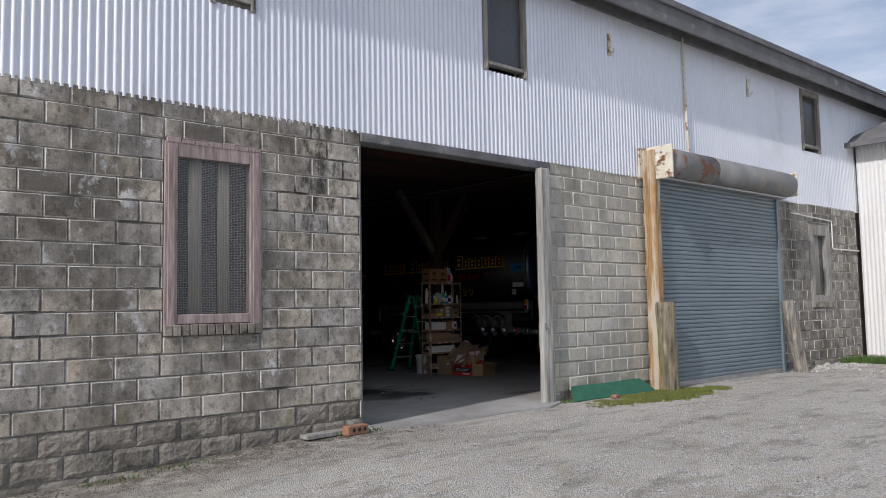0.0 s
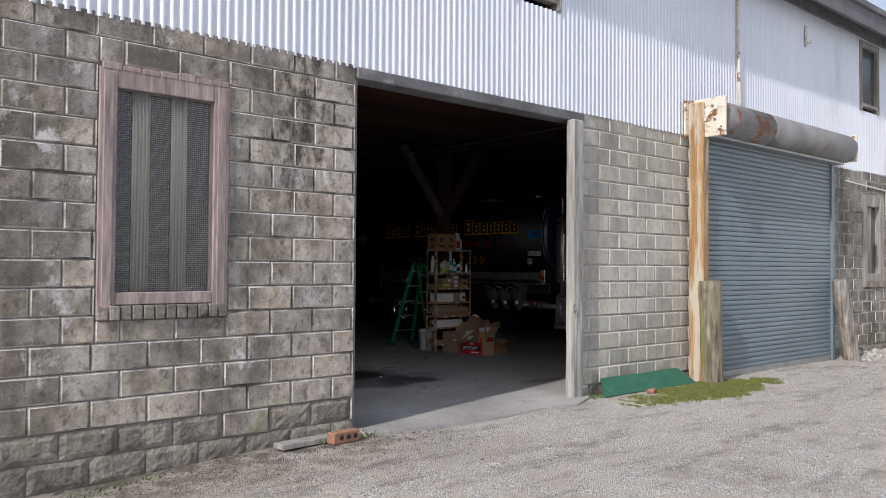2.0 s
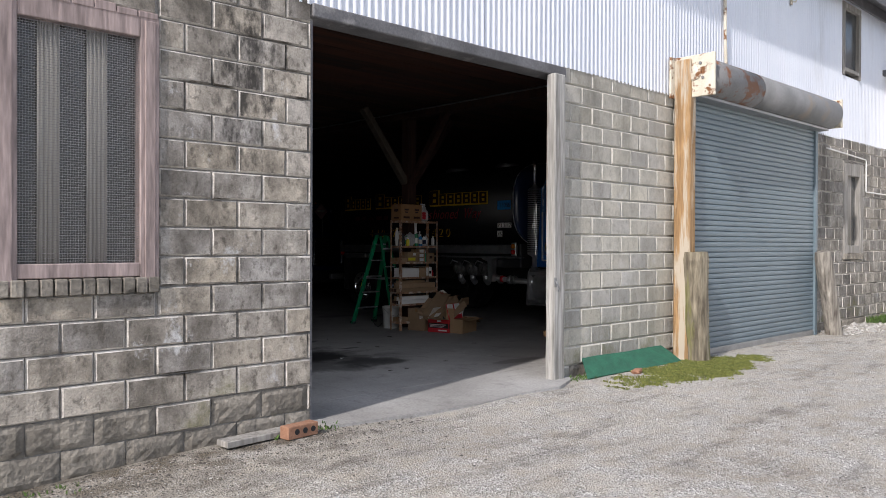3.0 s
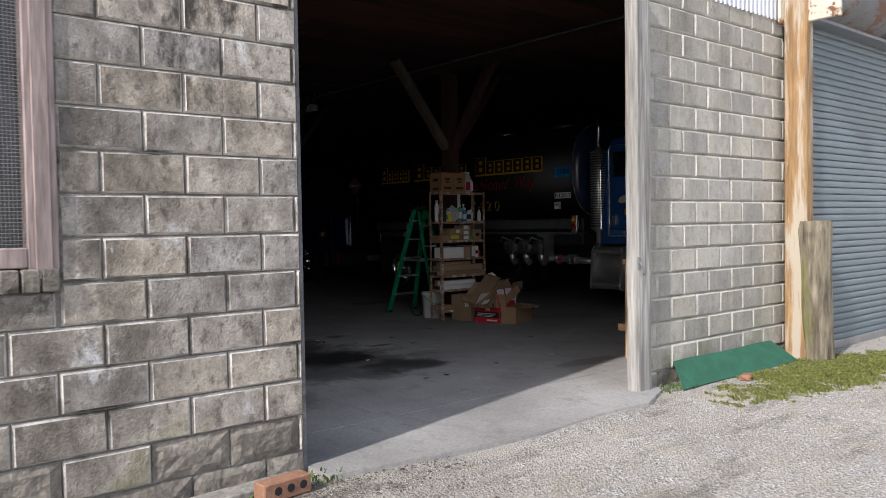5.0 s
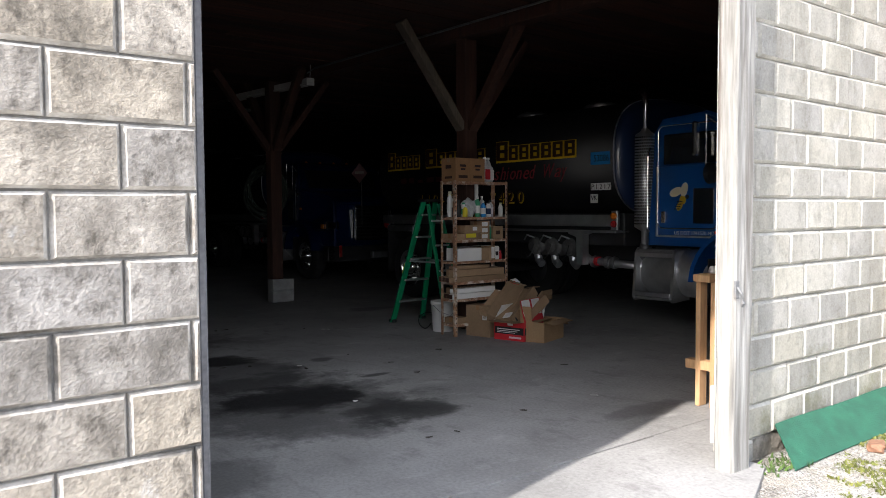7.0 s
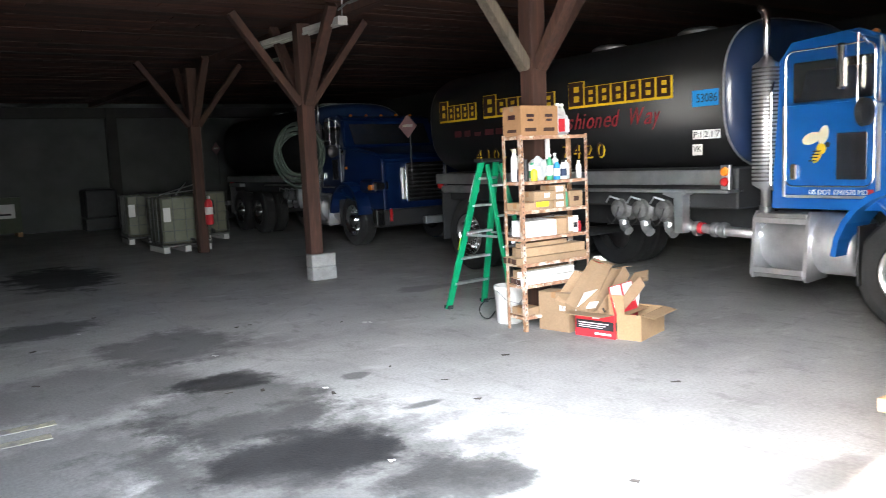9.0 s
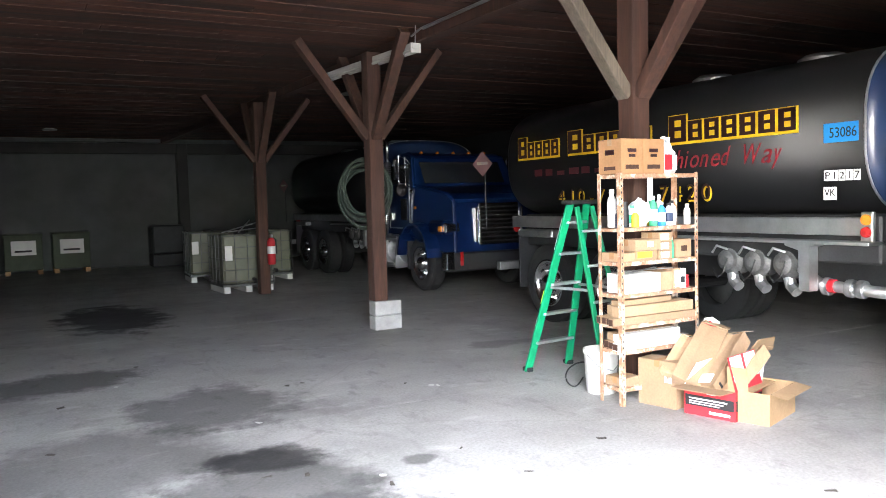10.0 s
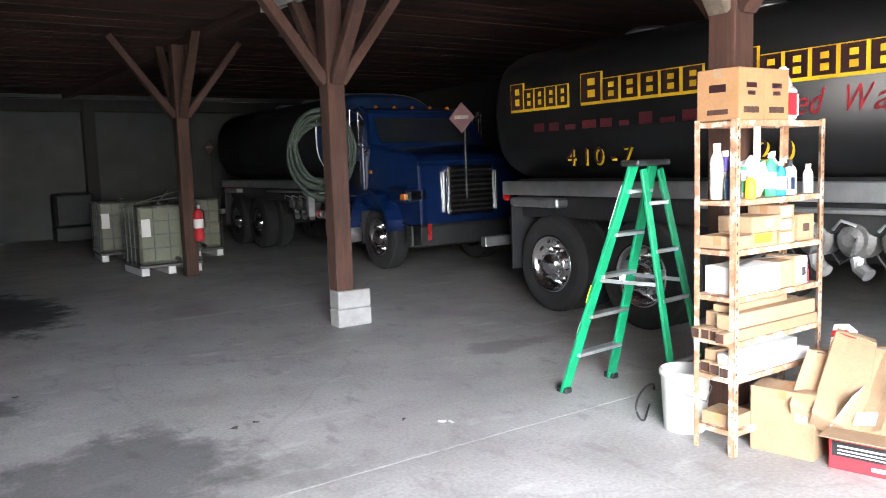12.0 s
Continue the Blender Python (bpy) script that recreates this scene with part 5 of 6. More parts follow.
    # stack on the west side behind the cab
    st = part("exhaust", lathe([(0.045, 1.0), (0.045, 1.20), (0.125, 1.25), (0.125, 2.37), (0.06, 2.41), (0.045, 2.44)], pose(-1.02, 2.44, 0), sides=24), M["steel"], t, "perforated steel exhaust heat shield", smooth=True)
    bm = bmesh.new()
    for i in range(30):
        for j in range(20):
            a = math.pi * (0.45 + 1.1 * j / 20) + (0.028 if i % 2 else 0)
            zz = 1.29 + i * 0.036
            p = Vector((0.1255 * math.cos(a), 0.1255 * math.sin(a), zz))
            box(-0.004, 0.004, -0.007, 0.007, -0.008, 0.008, 0, bm, pose(-1.02 + p.x, 2.44 + p.y, zz, 0, 0, math.degrees(a)))
    tagged(part("perforations", bm, M["black"], st), kind="stuff")
    part("stack_pipe", tube([(-1.02, 2.44, 2.36), (-1.02, 2.44, 2.78), (-1.02, 2.46, 2.86), (-1.02, 2.52, 2.91)], 0.036, sides=14), M["chrome"], st, "thin chrome stack with curved tip", smooth=True)
    part("grab_rail", tube([(-1.1, 2.31, 1.2), (-1.14, 2.31, 1.25), (-1.14, 2.31, 2.1), (-1.1, 2.31, 2.2)], 0.012), M["chrome"], cab)
    part("elbow", tube([(-1.02, 2.44, 1.04), (-1.02, 2.46, 0.94), (-0.96, 2.52, 0.86), (-0.8, 2.6, 0.82)], 0.06, sides=12), M["dull_steel"], st, smooth=True)
    # front: windscreen, grille, bumper, roof lamps
    part("windscreen", bar((0, 1.155, 1.97), (0, 1.40, 2.40), 1.75, 0.02), M["cab_glass"], t)
    part("grille", box(-0.42, 0.42, 0.0, 0.05, 0.85, 1.58, 0.02), M["chrome"], t)
    for k in range(9):
        part("grille_bar", box(-0.40, 0.40, -0.012, 0.0, 0.90 + k * 0.075, 0.93 + k * 0.075, 0.003), M["black"], t)
    for sx in (-1, 1):
        part("grille_side", box(*sorted((sx * 0.46, sx * 0.50)), -0.01, 0.05, 0.9, 1.5, 0.008), M["chrome"], t)
    bmp = part("bumper", box(-1.15, 1.15, -0.12, 0.04, 0.42, 0.74, 0.03), M["dark_metal"], t)
    part("bumper_end", box(-1.17, -1.0, -0.13, 0.05, 0.44, 0.76, 0.02), M["chrome"], t)
    part("tow_light", box(-0.9, -0.84, -0.14, -0.12, 0.52, 0.76, 0.004), M["red_lens"], t)
    for k in range(5):
        part("roof_lamp", lathe([(0.035, 0), (0.03, 0.03), (0.01, 0.045)], pose(-0.7 + 0.35 * k, 1.60, 2.545)), M["amber"], t)
    # lettering
    x = -W - 0.001
    if lettered:
        yy = bars_for_letters(t, "Xxxxx", x, 7.86, 2.17, 0.20, 0.172, (M["yellow"], M["maroon"]))
        yy = bars_for_letters(t, "Xxxxxx", x, 6.79, 2.17, 0.20, 0.232, (M["yellow"], M["maroon"]))
        bars_for_letters(t, "Xxxxxxx", x, 5.11, 2.17, 0.20, 0.212, (M["yellow"], M["maroon"]))
        spell("slogan_letter", "Fashioned  Way", 0.27, x - 0.002, 5.45, 1.90, M["red_script"], t, 1.73, 0.35)
        for k in range(9):
            part("slogan_stroke", box(x - 0.004, x, 7.5 - k * 0.24 - rnd(0.12, 0.2), 7.5 - k * 0.24, 1.92, 1.96 + rnd(0, 0.07)), M["red_faint"], t)
        for drop, ink in ((0.018, "yellow"), (0.0, "maroon")):
            spell("phone_digit", "410-7", 0.23, x - 0.002 - (0.004 if ink == "maroon" else 0), 7.01 - drop, 1.575 - drop, M[ink], t, 0.95)
            spell("phone_digit", "7420", 0.23, x - 0.002 - (0.004 if ink == "maroon" else 0), 5.27 - drop, 1.575 - drop, M[ink], t, 0.78)
        part("blue_label", box(x - 0.004, x, 3.03, 3.34, 2.03, 2.19), M["blue_label"], t)
        words("label_number", "53086", 0.12, Matrix.Translation((x - 0.005, 3.29, 2.07)) @ SIDE, M["ink"], t, width=0.24)
        for i, ch in enumerate("P1217"):
            part("number_plate", box(x - 0.004, x, 3.275 - i * 0.066, 3.335 - i * 0.066, 1.71, 1.80), M["white_card"], t)
            words("plate_number", ch, 0.085, Matrix.Translation((x - 0.005, 3.328 - i * 0.066, 1.726)) @ SIDE, M["ink"], t, width=0.03 if ch == "1" else 0.045)
        part("number_plate", box(x - 0.004, x, 3.22, 3.34, 1.55, 1.66), M["white_card"], t)
        words("plate_number", "VK", 0.085, Matrix.Translation((x - 0.005, 3.33, 1.585)) @ SIDE, M["ink"], t, width=0.10)
        c = -C - 0.0155
        words("door_number", "US DOT 1741570 MD", 0.062, Matrix.Translation((-C - 0.0165, 1.95, 1.168)) @ SIDE, M["white_card"], t, width=0.52)
        loop = []
        for cy, cz, a0 in ((1.46, 1.32, 180), (2.10, 1.32, 270), (2.10, 2.36, 0), (1.46, 2.36, 90)):
            for k in range(6):
                a = radians(a0 + 18 * k)
                loop.append((-C - 0.018, cy + 0.08 * math.cos(a), cz + 0.08 * math.sin(a)))
        part("door_trim", tube(loop + loop[:1], 0.008, sides=6, cap=False), M["chrome"], t, "thin bright trim round the door")
        part("door_sticker", box(-C - 0.0175, -C - 0.0145, 1.375, 1.43, 1.168, 1.215), M["red"], t)
        words("hood_number", "4", 0.10, Matrix.Translation((-C - 0.002, 1.30, 1.66)) @ SIDE, M["white_card"], t)
        for a, b, r1, r2, tilt, mat in ((1.93, 1.665, 0.09, 0.05, -20, "cream"), (1.82, 1.69, 0.045, 0.085, 15, "cream"), (1.84, 1.57, 0.045, 0.05, 0, "yellow"), (1.88, 1.50, 0.035, 0.06, 30, "yellow"), (1.78, 1.605, 0.024, 0.024, 0, "ink")):
            part("insect_motif", lathe([(1, 0), (1, 0.003)], pose(c, a, b, tilt, 0, 0) @ Matrix(((0, 0, -1, 0), (r1, 0, 0, 0), (0, r2, 0, 0), (0, 0, 0, 1))), sides=20), M[mat], t)
        for k in range(4):
            part("insect_motif", box(c - 0.006, c - 0.002, 1.84 + k * 0.014, 1.915 + k * 0.012, 1.545 - k * 0.028, 1.556 - k * 0.028), M["ink"], t)
    for o in [c for c in t.children if c not in before and c.name.split(".")[0] not in ON_TANK]:
        o.location.y += 0.22
    # placard on a stand at the rear corner
    part("placard", box(-0.13, 0.13, -0.13, 0.13, 0, 0.006, 0, None, Matrix.Translation((-1.2, 8.84, 2.16)) @ Matrix.Rotation(math.radians(-70), 4, "Z") @ Matrix.Rotation(math.radians(90), 4, "X") @ Matrix.Rotation(math.radians(45), 4, "Z")), M["placard"], t, "dull red diamond placard")
    part("placard_mark", box(-0.10, 0.10, -0.012, 0.03, 0.006, 0.009, 0, None, Matrix.Translation((-1.2, 8.84, 2.16)) @ Matrix.Rotation(math.radians(-70), 4, "Z") @ Matrix.Rotation(math.radians(90), 4, "X")), M["line_paint"], t)
    part("placard_post", tube([(-1.16, 8.84, 1.2), (-1.16, 8.84, 2.2)], 0.012), M["dark_metal"], t)
    return t


tank_truck((13.35, 8.11, 0), "blue and grey fuel tank truck parked behind the roller door", True)
tank_truck((13.66, 18.62, 0), "second blue tank truck parked nose to tail, cab colour darkened for shade", False)


# ---- shelf unit and what stands on it ----
SX, SY, SW, SD, SH = 10.14, 11.77, 0.83, 0.26, 1.81     # west end, front, width, depth, height
LEVELS = (1.80, 1.385, 1.12, 0.87, 0.63, 0.43, 0.14)
rack = thing("shelf_unit", (SX, SY, 0), "rusty cream steel shelving unit, fully loaded", "shelf")
for x in (0.0, SW):
    for y in (0.0, SD):
        bm = bmesh.new()
        dx, dy = (1 if x == 0 else -1), (1 if y == 0 else -1)
        box(*sorted((x, x + dx * 0.035)), *sorted((y, y + dy * 0.003)), 0, SH, 0, bm)
        box(*sorted((x, x + dx * 0.003)), *sorted((y, y + dy * 0.035)), 0, SH, 0, bm)
        u = part("upright", bm, M["rust_shelf"], rack)
        tagged(part("bolt_holes", [box(*sorted((x + dx * 0.012, x + dx * 0.022)), *sorted((y - dy * 0.001, y - dy * 0.0005)), 0.05 + k * 0.05, 0.068 + k * 0.05, 0, b) for b in [bmesh.new()] for k in range(35)][-1], M["black"], u), kind="stuff")
for z in LEVELS:
    bm = bmesh.new()
    box(0.004, SW - 0.004, 0.004, SD - 0.004, z - 0.004, z, 0, bm)
    for y in (0.003, SD - 0.006):
        box(0.004, SW - 0.004, y, y + 0.003, z - 0.03, z, 0, bm)
    for x in (0.004, SW - 0.007):
        box(x, x + 0.003, 0.004, SD - 0.004, z - 0.03, z, 0, bm)
    part("shelf", bm, M["rust_shelf"], rack)


def carton(at, size, turn=0.0, mat="cardboard", label="closed brown cardboard carton", name="carton", tape=True, marks=None, group="", tilt=(0, 0)):
    w, d, h = size
    t = thing(name, at, label, "box", group)
    t.matrix_world = pose(*at, tilt[0], tilt[1], turn)
    part("body", box(-w / 2, w / 2, -d / 2, d / 2, 0, h, 0.003), M[mat], t)
    if tape:
        bm = box(-w / 2 - 0.0008, w / 2 + 0.0008, -0.024, 0.024, h - 0.05, h + 0.0008)
        part("tape", bm, M["cardboard_orange" if mat == "cardboard" else "cardboard"], t)
    for (fx, z0, z1, a, b, m) in marks or ():
        # fx: s south face, w west face
        if fx == "s":
            part("print", box(a * w - w / 2, b * w - w / 2, -d / 2 - 0.0012, -d / 2 + 0.001, z0 * h, z1 * h), M[m], t)
        else:
            part("print", box(-w / 2 - 0.0012, -w / 2 + 0.001, a * d - d / 2, b * d - d / 2, z0 * h, z1 * h), M[m], t)
    return t


def bottle(at, r, h, mat, cap, label, neck=0.35, name="bottle", band=None):
    label += " standing on the shelf"
    t = thing(name, at, label, "bottle")
    part("body", lathe([(r * 0.92, 0), (r, 0.006), (r, h * 0.66), (r * 0.85, h * 0.75), (r * neck, h * 0.84), (r * neck, h * 0.9)], sides=14), M[mat], t, smooth=True)
    part("cap", lathe([(r * neck * 1.15, h * 0.88), (r * neck * 1.15, h), (r * neck * 0.6, h)], sides=10), M[cap], t)
    if band:
        part("label_band", lathe([(r * 1.012, h * 0.18), (r * 1.012, h * 0.56)], sides=14, cap=False), M[band], t)
    return t


PRINT = [("s", 0.62, 0.72, 0.3, 0.7, "maroon"), ("s", 0.48, 0.56, 0.35, 0.65, "maroon"), ("s", 0.14, 0.26, 0.2, 0.8, "timber"), ("w", 0.55, 0.7, 0.3, 0.7, "maroon"), ("w", 0.12, 0.22, 0.25, 0.75, "timber")]
carton((SX + 0.13, SY + 0.13, 1.801), (0.23, 0.25, 0.27), 2, "cardboard_orange", "orange-brown carton with dark print on top of the shelf", marks=PRINT)
carton((SX + 0.36, SY + 0.13, 1.801), (0.22, 0.25, 0.27), -1, "cardboard_orange", "orange-brown carton with dark print on top of the shelf", marks=PRINT)
for k, dx in enumerate((0.53, 0.63)):
    j = thing("jug", (SX + dx, SY + 0.08 + 0.05 * k, 1.801), "clear plastic gallon jug with pink and white label", "jug", "jugs on the shelf")
    bm = box(-0.045, 0.045, -0.06, 0.06, 0, 0.19, 0.018)
    part("body", bm, M["grey_plastic"], j)
    part("neck", lathe([(0.045, 0.185), (0.03, 0.235), (0.018, 0.26), (0.018, 0.275)], sides=12), M["grey_plastic"], j)
    part("cap", lathe([(0.021, 0.272), (0.021, 0.295), (0.012, 0.297)], sides=10), M["plastic_white"], j)
    part("label_sheet", box(-0.04, 0.04, -0.063, -0.0605, 0.03, 0.15), M["red" if k == 0 else "white_card"], j)
    part("handle", tube([(0.0, 0.055, 0.17), (0.0, 0.075, 0.2), (0.0, 0.05, 0.235), (0.0, 0.02, 0.25)], 0.011), M["grey_plastic"], j)

# bottles and cans on the second shelf
z = 1.386
bottle((SX + 0.06, SY + 0.16, z), 0.036, 0.30, "plastic_white", "cream", "tall white caulk bottle", 0.5)
bottle((SX + 0.055, SY + 0.07, z), 0.032, 0.15, "navy", "black", "short dark bottle")
bottle((SX + 0.14, SY + 0.10, z), 0.03, 0.20, "black", "black", "black spray can", 0.6)
bottle((SX + 0.11, SY + 0.20, z), 0.028, 0.19, "ink", "black", "black spray can", 0.6)
bottle((SX + 0.17, SY + 0.19, z), 0.03, 0.26, "purple", "white_card", "purple and white spray can", 0.6, band="white_card")
bottle((SX + 0.20, SY + 0.05, z), 0.03, 0.13, "yellow_tag", "white_card", "yellow bottle", 0.5)
bottle((SX + 0.235, SY + 0.12, z), 0.034, 0.17, "plastic_white", "green_label", "white bottle with green cap", 0.45, band="green_label")
bottle((SX + 0.41, SY + 0.07, z), 0.033, 0.24, "green_label", "plastic_white", "green and white bottle", 0.4, band="white_card")
bottle((SX + 0.46, SY + 0.15, z), 0.03, 0.20, "yellow_tag", "green_label", "yellow and green can", 0.5)
bottle((SX + 0.49, SY + 0.06, z), 0.032, 0.19, "blue_label", "plastic_white", "blue and white bottle", 0.4, band="white_card")
bottle((SX + 0.54, SY + 0.14, z), 0.033, 0.25, "grey_plastic", "plastic_white", "clear spray bottle", 0.35)
bottle((SX + 0.57, SY + 0.06, z), 0.034, 0.18, "plastic_white", "ink", "white can with dark label", 0.5, band="navy")
bottle((SX + 0.63, SY + 0.09, z), 0.036, 0.20, "grey_plastic", "ink", "grey bottle with black cap", 0.4, band="white_card")
bottle((SX + 0.66, SY + 0.18, z), 0.03, 0.13, "yellow_tag", "white_card", "small yellow tub", 0.7)
bottle((SX + 0.78, SY + 0.07, z), 0.028, 0.17, "plastic_white", "cream", "small white bottle", 0.5)
bag = thing("plastic_bag", (SX + 0.32, SY + 0.13, z), "crumpled clear grey plastic bag", "bag")
bm = bmesh.new()
bmesh.ops.create_icosphere(bm, subdivisions=3, radius=0.1)
for v in bm.verts:
    k = 1 + 0.35 * noise.noise(v.co * 22)
    v.co = Vector((v.co.x * 1.05 * k, v.co.y * 0.75 * k, max(0, v.co.z * 1.15 * k + 0.1)))
part("film", bm, M["grey_plastic"], bag)
plank = thing("board", (SX + 0.545, SY + 0.245, 1.386), "thin white board standing at the back of the shelf", "board")
part("plank", box(-0.025, 0.025, -0.008, 0.008, 0, 0.40, 0.002), M["white_card"], plank)
# third shelf
z = 1.121
carton((SX + 0.10, SY + 0.13, z), (0.16, 0.22, 0.07), 3, label="low open brown tray carton")
carton((SX + 0.28, SY + 0.12, z), (0.22, 0.22, 0.08), 0, label="flat brown carton with a yellow label", marks=[("s", 0.3, 0.9, 0.05, 0.75, "yellow_tag")])
carton((SX + 0.30, SY + 0.12, z + 0.081), (0.26, 0.22, 0.085), -2, label="flat brown carton with a white label", marks=[("s", 0.3, 0.8, 0.45, 0.7, "white_card")])
for k in range(3):
    carton((SX + 0.48, SY + 0.11, z + k * 0.072), (0.14, 0.2, 0.07), rnd(-3, 3), label="small carton with white end label", marks=[("s", 0.15, 0.85, 0.1, 0.75, "white_card")], group="small cartons on the shelf")
bottle((SX + 0.585, SY + 0.06, z), 0.026, 0.17, "green_label", "plastic_white", "pale green bottle", 0.6)
carton((SX + 0.70, SY + 0.13, z), (0.17, 0.2, 0.15), 2, label="brown carton with dark print", marks=[("s", 0.35, 0.65, 0.3, 0.7, "timber")])
# fourth shelf
z = 0.871
carton((SX + 0.24, SY + 0.12, z), (0.36, 0.22, 0.15), -1, "white_card", "white open parts box", tape=False)
carton((SX + 0.49, SY + 0.13, z), (0.14, 0.22, 0.15), 3, label="plain brown carton on the shelf")
carton((SX + 0.60, SY + 0.10, z), (0.08, 0.18, 0.17), 0, label="brown carton with white label", marks=[("s", 0.1, 0.9, 0.2, 0.85, "white_card")])
carton((SX + 0.685, SY + 0.11, z), (0.075, 0.16, 0.16), 0, "white_card", "white carton with printed label", tape=False, marks=[("s", 0.3, 0.6, 0.2, 0.8, "ink")])
bottle((SX + 0.76, SY + 0.08, z), 0.034, 0.10, "red", "red", "small red can", 0.8)
for k, (a, b) in enumerate((((0.10, 0.05), (0.55, 0.2)), ((0.2, 0.2), (0.6, 0.06)))):
    s = thing("metal_strip", (SX + a[0], SY + a[1], 1.03), "loose grey metal strip lying on boxes", "metal strip")
    part("strip", bar((0, 0, 0), (b[0] - a[0], b[1] - a[1], 0.012), 0.03, 0.004), M["dull_steel"], s)


def long_carton(a, b, w, h, mat, label, open_end=True):
    """A long square carton or tube that lies from a to b."""
    t = thing("long_carton", a, label + " lying on the shelf", "carton", "long cartons on the shelf")
    d = Vector(b) - Vector(a)
    part("tube", bar((0, 0, h / 2), d + Vector((0, 0, h / 2)), w, h, bevel=0.003), M[mat], t)
    if open_end:
        n = d.normalized()
        part("end", bar(-n * 0.002 + Vector((0, 0, h / 2)), n * 0.001 + Vector((0, 0, h / 2)), w * 0.8, h * 0.8), M["timber"], t)
    return t


z = 0.631
for k in range(4):
    long_carton((SX - 0.07 + rnd(-0.02, 0.04), SY + 0.035 + 0.06 * k, z), (SX + 0.80, SY + 0.035 + 0.06 * k, z), 0.056, 0.06, "cardboard", "long narrow brown carton")
for k in range(2):
    long_carton((SX + 0.0 + 0.04 * k, SY + 0.07 + 0.10 * k, z + 0.062), (SX + 0.79, SY + 0.06 + 0.10 * k, z + 0.062), 0.085, 0.08, "cardboard", "long brown mailing carton", False)
long_carton((SX + 0.05, SY + 0.12, z + 0.143), (SX + 0.62, SY + 0.14, z + 0.143), 0.10, 0.04, "cardboard", "flattened long brown carton", False)
z = 0.431
for k in range(3):
    long_carton((SX - 0.02 + 0.02 * k, SY + 0.05 + 0.075 * k, z), (SX + 0.74, SY + 0.05 + 0.075 * k, z + 0.0), 0.066, 0.062, ("white_card", "cardboard", "cardboard")[k], "long narrow carton")
long_carton((SX + 0.02, SY + 0.08, z + 0.064), (SX + 0.68, SY + 0.10, z + 0.064), 0.08, 0.055, "white_card", "long pale carton", False)
long_carton((SX + 0.05, SY + 0.19, z + 0.064), (SX + 0.7, SY + 0.18, z + 0.064), 0.07, 0.06, "cardboard", "long brown carton", False)
carton((SX + 0.12, SY + 0.13, 0.141), (0.18, 0.2, 0.07), 5, label="low brown carton on the shelf")

# ---- ladder ----
lad = thing("step_ladder", (10.465, 12.93, 0), "green fibreglass step ladder with aluminium treads, standing open", "ladder")
A0, A1 = Vector((10.285, 13.24, 0.0)), Vector((10.375, 12.67, 1.58))
B0, B1 = Vector((10.805, 13.29, 0.0)), Vector((10.575, 12.69, 1.58))
C0, C1 = Vector((10.635, 12.55, 0.0)), Vector((10.415, 12.63, 1.55))
D0, D1 = Vector((11.015, 12.59, 0.0)), Vector((10.595, 12.65, 1.55))
O = Vector((10.465, 12.93, 0.0))
for p, q in ((A0, A1), (B0, B1)):
    r = part("front_rail", bar(p - O, q - O, 0.028, 0.075, bevel=0.004, up=(1, 0, 0)), M["ladder_green"], lad)
    part("foot", box(-0.03, 0.03, -0.05, 0.05, 0, 0.04, 0.006, None, Matrix.Translation(p - O)), M["black"], r)
for p, q in ((C0, C1), (D0, D1)):
    r = part("rear_rail", bar(p - O, q - O, 0.025, 0.05, bevel=0.004, up=(1, 0, 0)), M["ladder_green"], lad)
    part("foot", box(-0.025, 0.025, -0.035, 0.035, 0, 0.035, 0.005, None, Matrix.Translation(p - O)), M["black"], r)
for k in range(1, 6):
    f = k / 5.6
    part("tread", bar(A0.lerp(A1, f) - O, B0.lerp(B1, f) - O, 0.085, 0.025, bevel=0.004), M["steel"], lad)
for f in (0.18, 0.45, 0.66, 0.86):
    part("rear_bar", bar(C0.lerp(C1, f) - O, D0.lerp(D1, f) - O, 0.03, 0.025, bevel=0.003), M["steel"], lad)
for p0, p1, q0, q1 in ((A0, A1, C0, C1), (B0, B1, D0, D1)):
    part("spreader", bar(p0.lerp(p1, 0.52) - O, q0.lerp(q1, 0.52) - O, 0.006, 0.025), M["dull_steel"], lad)
part("top_cap", box(-0.14, 0.17, -0.34, -0.19, 1.57, 1.61, 0.01), M["black"], lad, "dark plastic top cap with a tray")
part("maker_label", bar(A0.lerp(A1, 0.74) - O + Vector((-0.0145, 0.018, 0)), A0.lerp(A1, 0.92) - O + Vector((-0.0145, 0.018, 0)), 0.003, 0.045, up=(1, 0, 0)), M["white_card"], lad)
part("yellow_label", bar(A0.lerp(A1, 0.42) - O + Vector((-0.0145, 0.018, 0)), A0.lerp(A1, 0.50) - O + Vector((-0.0145, 0.018, 0)), 0.003, 0.05, up=(1, 0, 0)), M["yellow_tag"], lad)
part("white_label", bar(A0.lerp(A1, 0.28) - O + Vector((-0.0145, 0.018, 0)), A0.lerp(A1, 0.335) - O + Vector((-0.0145, 0.018, 0)), 0.003, 0.04, up=(1, 0, 0)), M["white_card"], lad)

# bucket and cable
bk = thing("bucket", (10.33, 12.24, 0), "white plastic bucket on the floor behind the shelf", "bucket")
part("pail", lathe([(0.118, 0), (0.122, 0.004), (0.142, 0.33), (0.150, 0.332), (0.150, 0.355), (0.145, 0.37), (0.135, 0.37), (0.115, 0.02)], sides=28, cap=False), M["plastic_white"], bk, smooth=True)
part("bottom", lathe([(0.118, 0.002), (0.118, 0.012)], sides=28), M["plastic_white"], bk)
part("handle", tube([(0.15, 0, 0.33), (0.12, -0.1, 0.25), (0, -0.152, 0.20), (-0.12, -0.1, 0.25), (-0.15, 0, 0.33)], 0.004, sides=6), M["dull_steel"], bk)
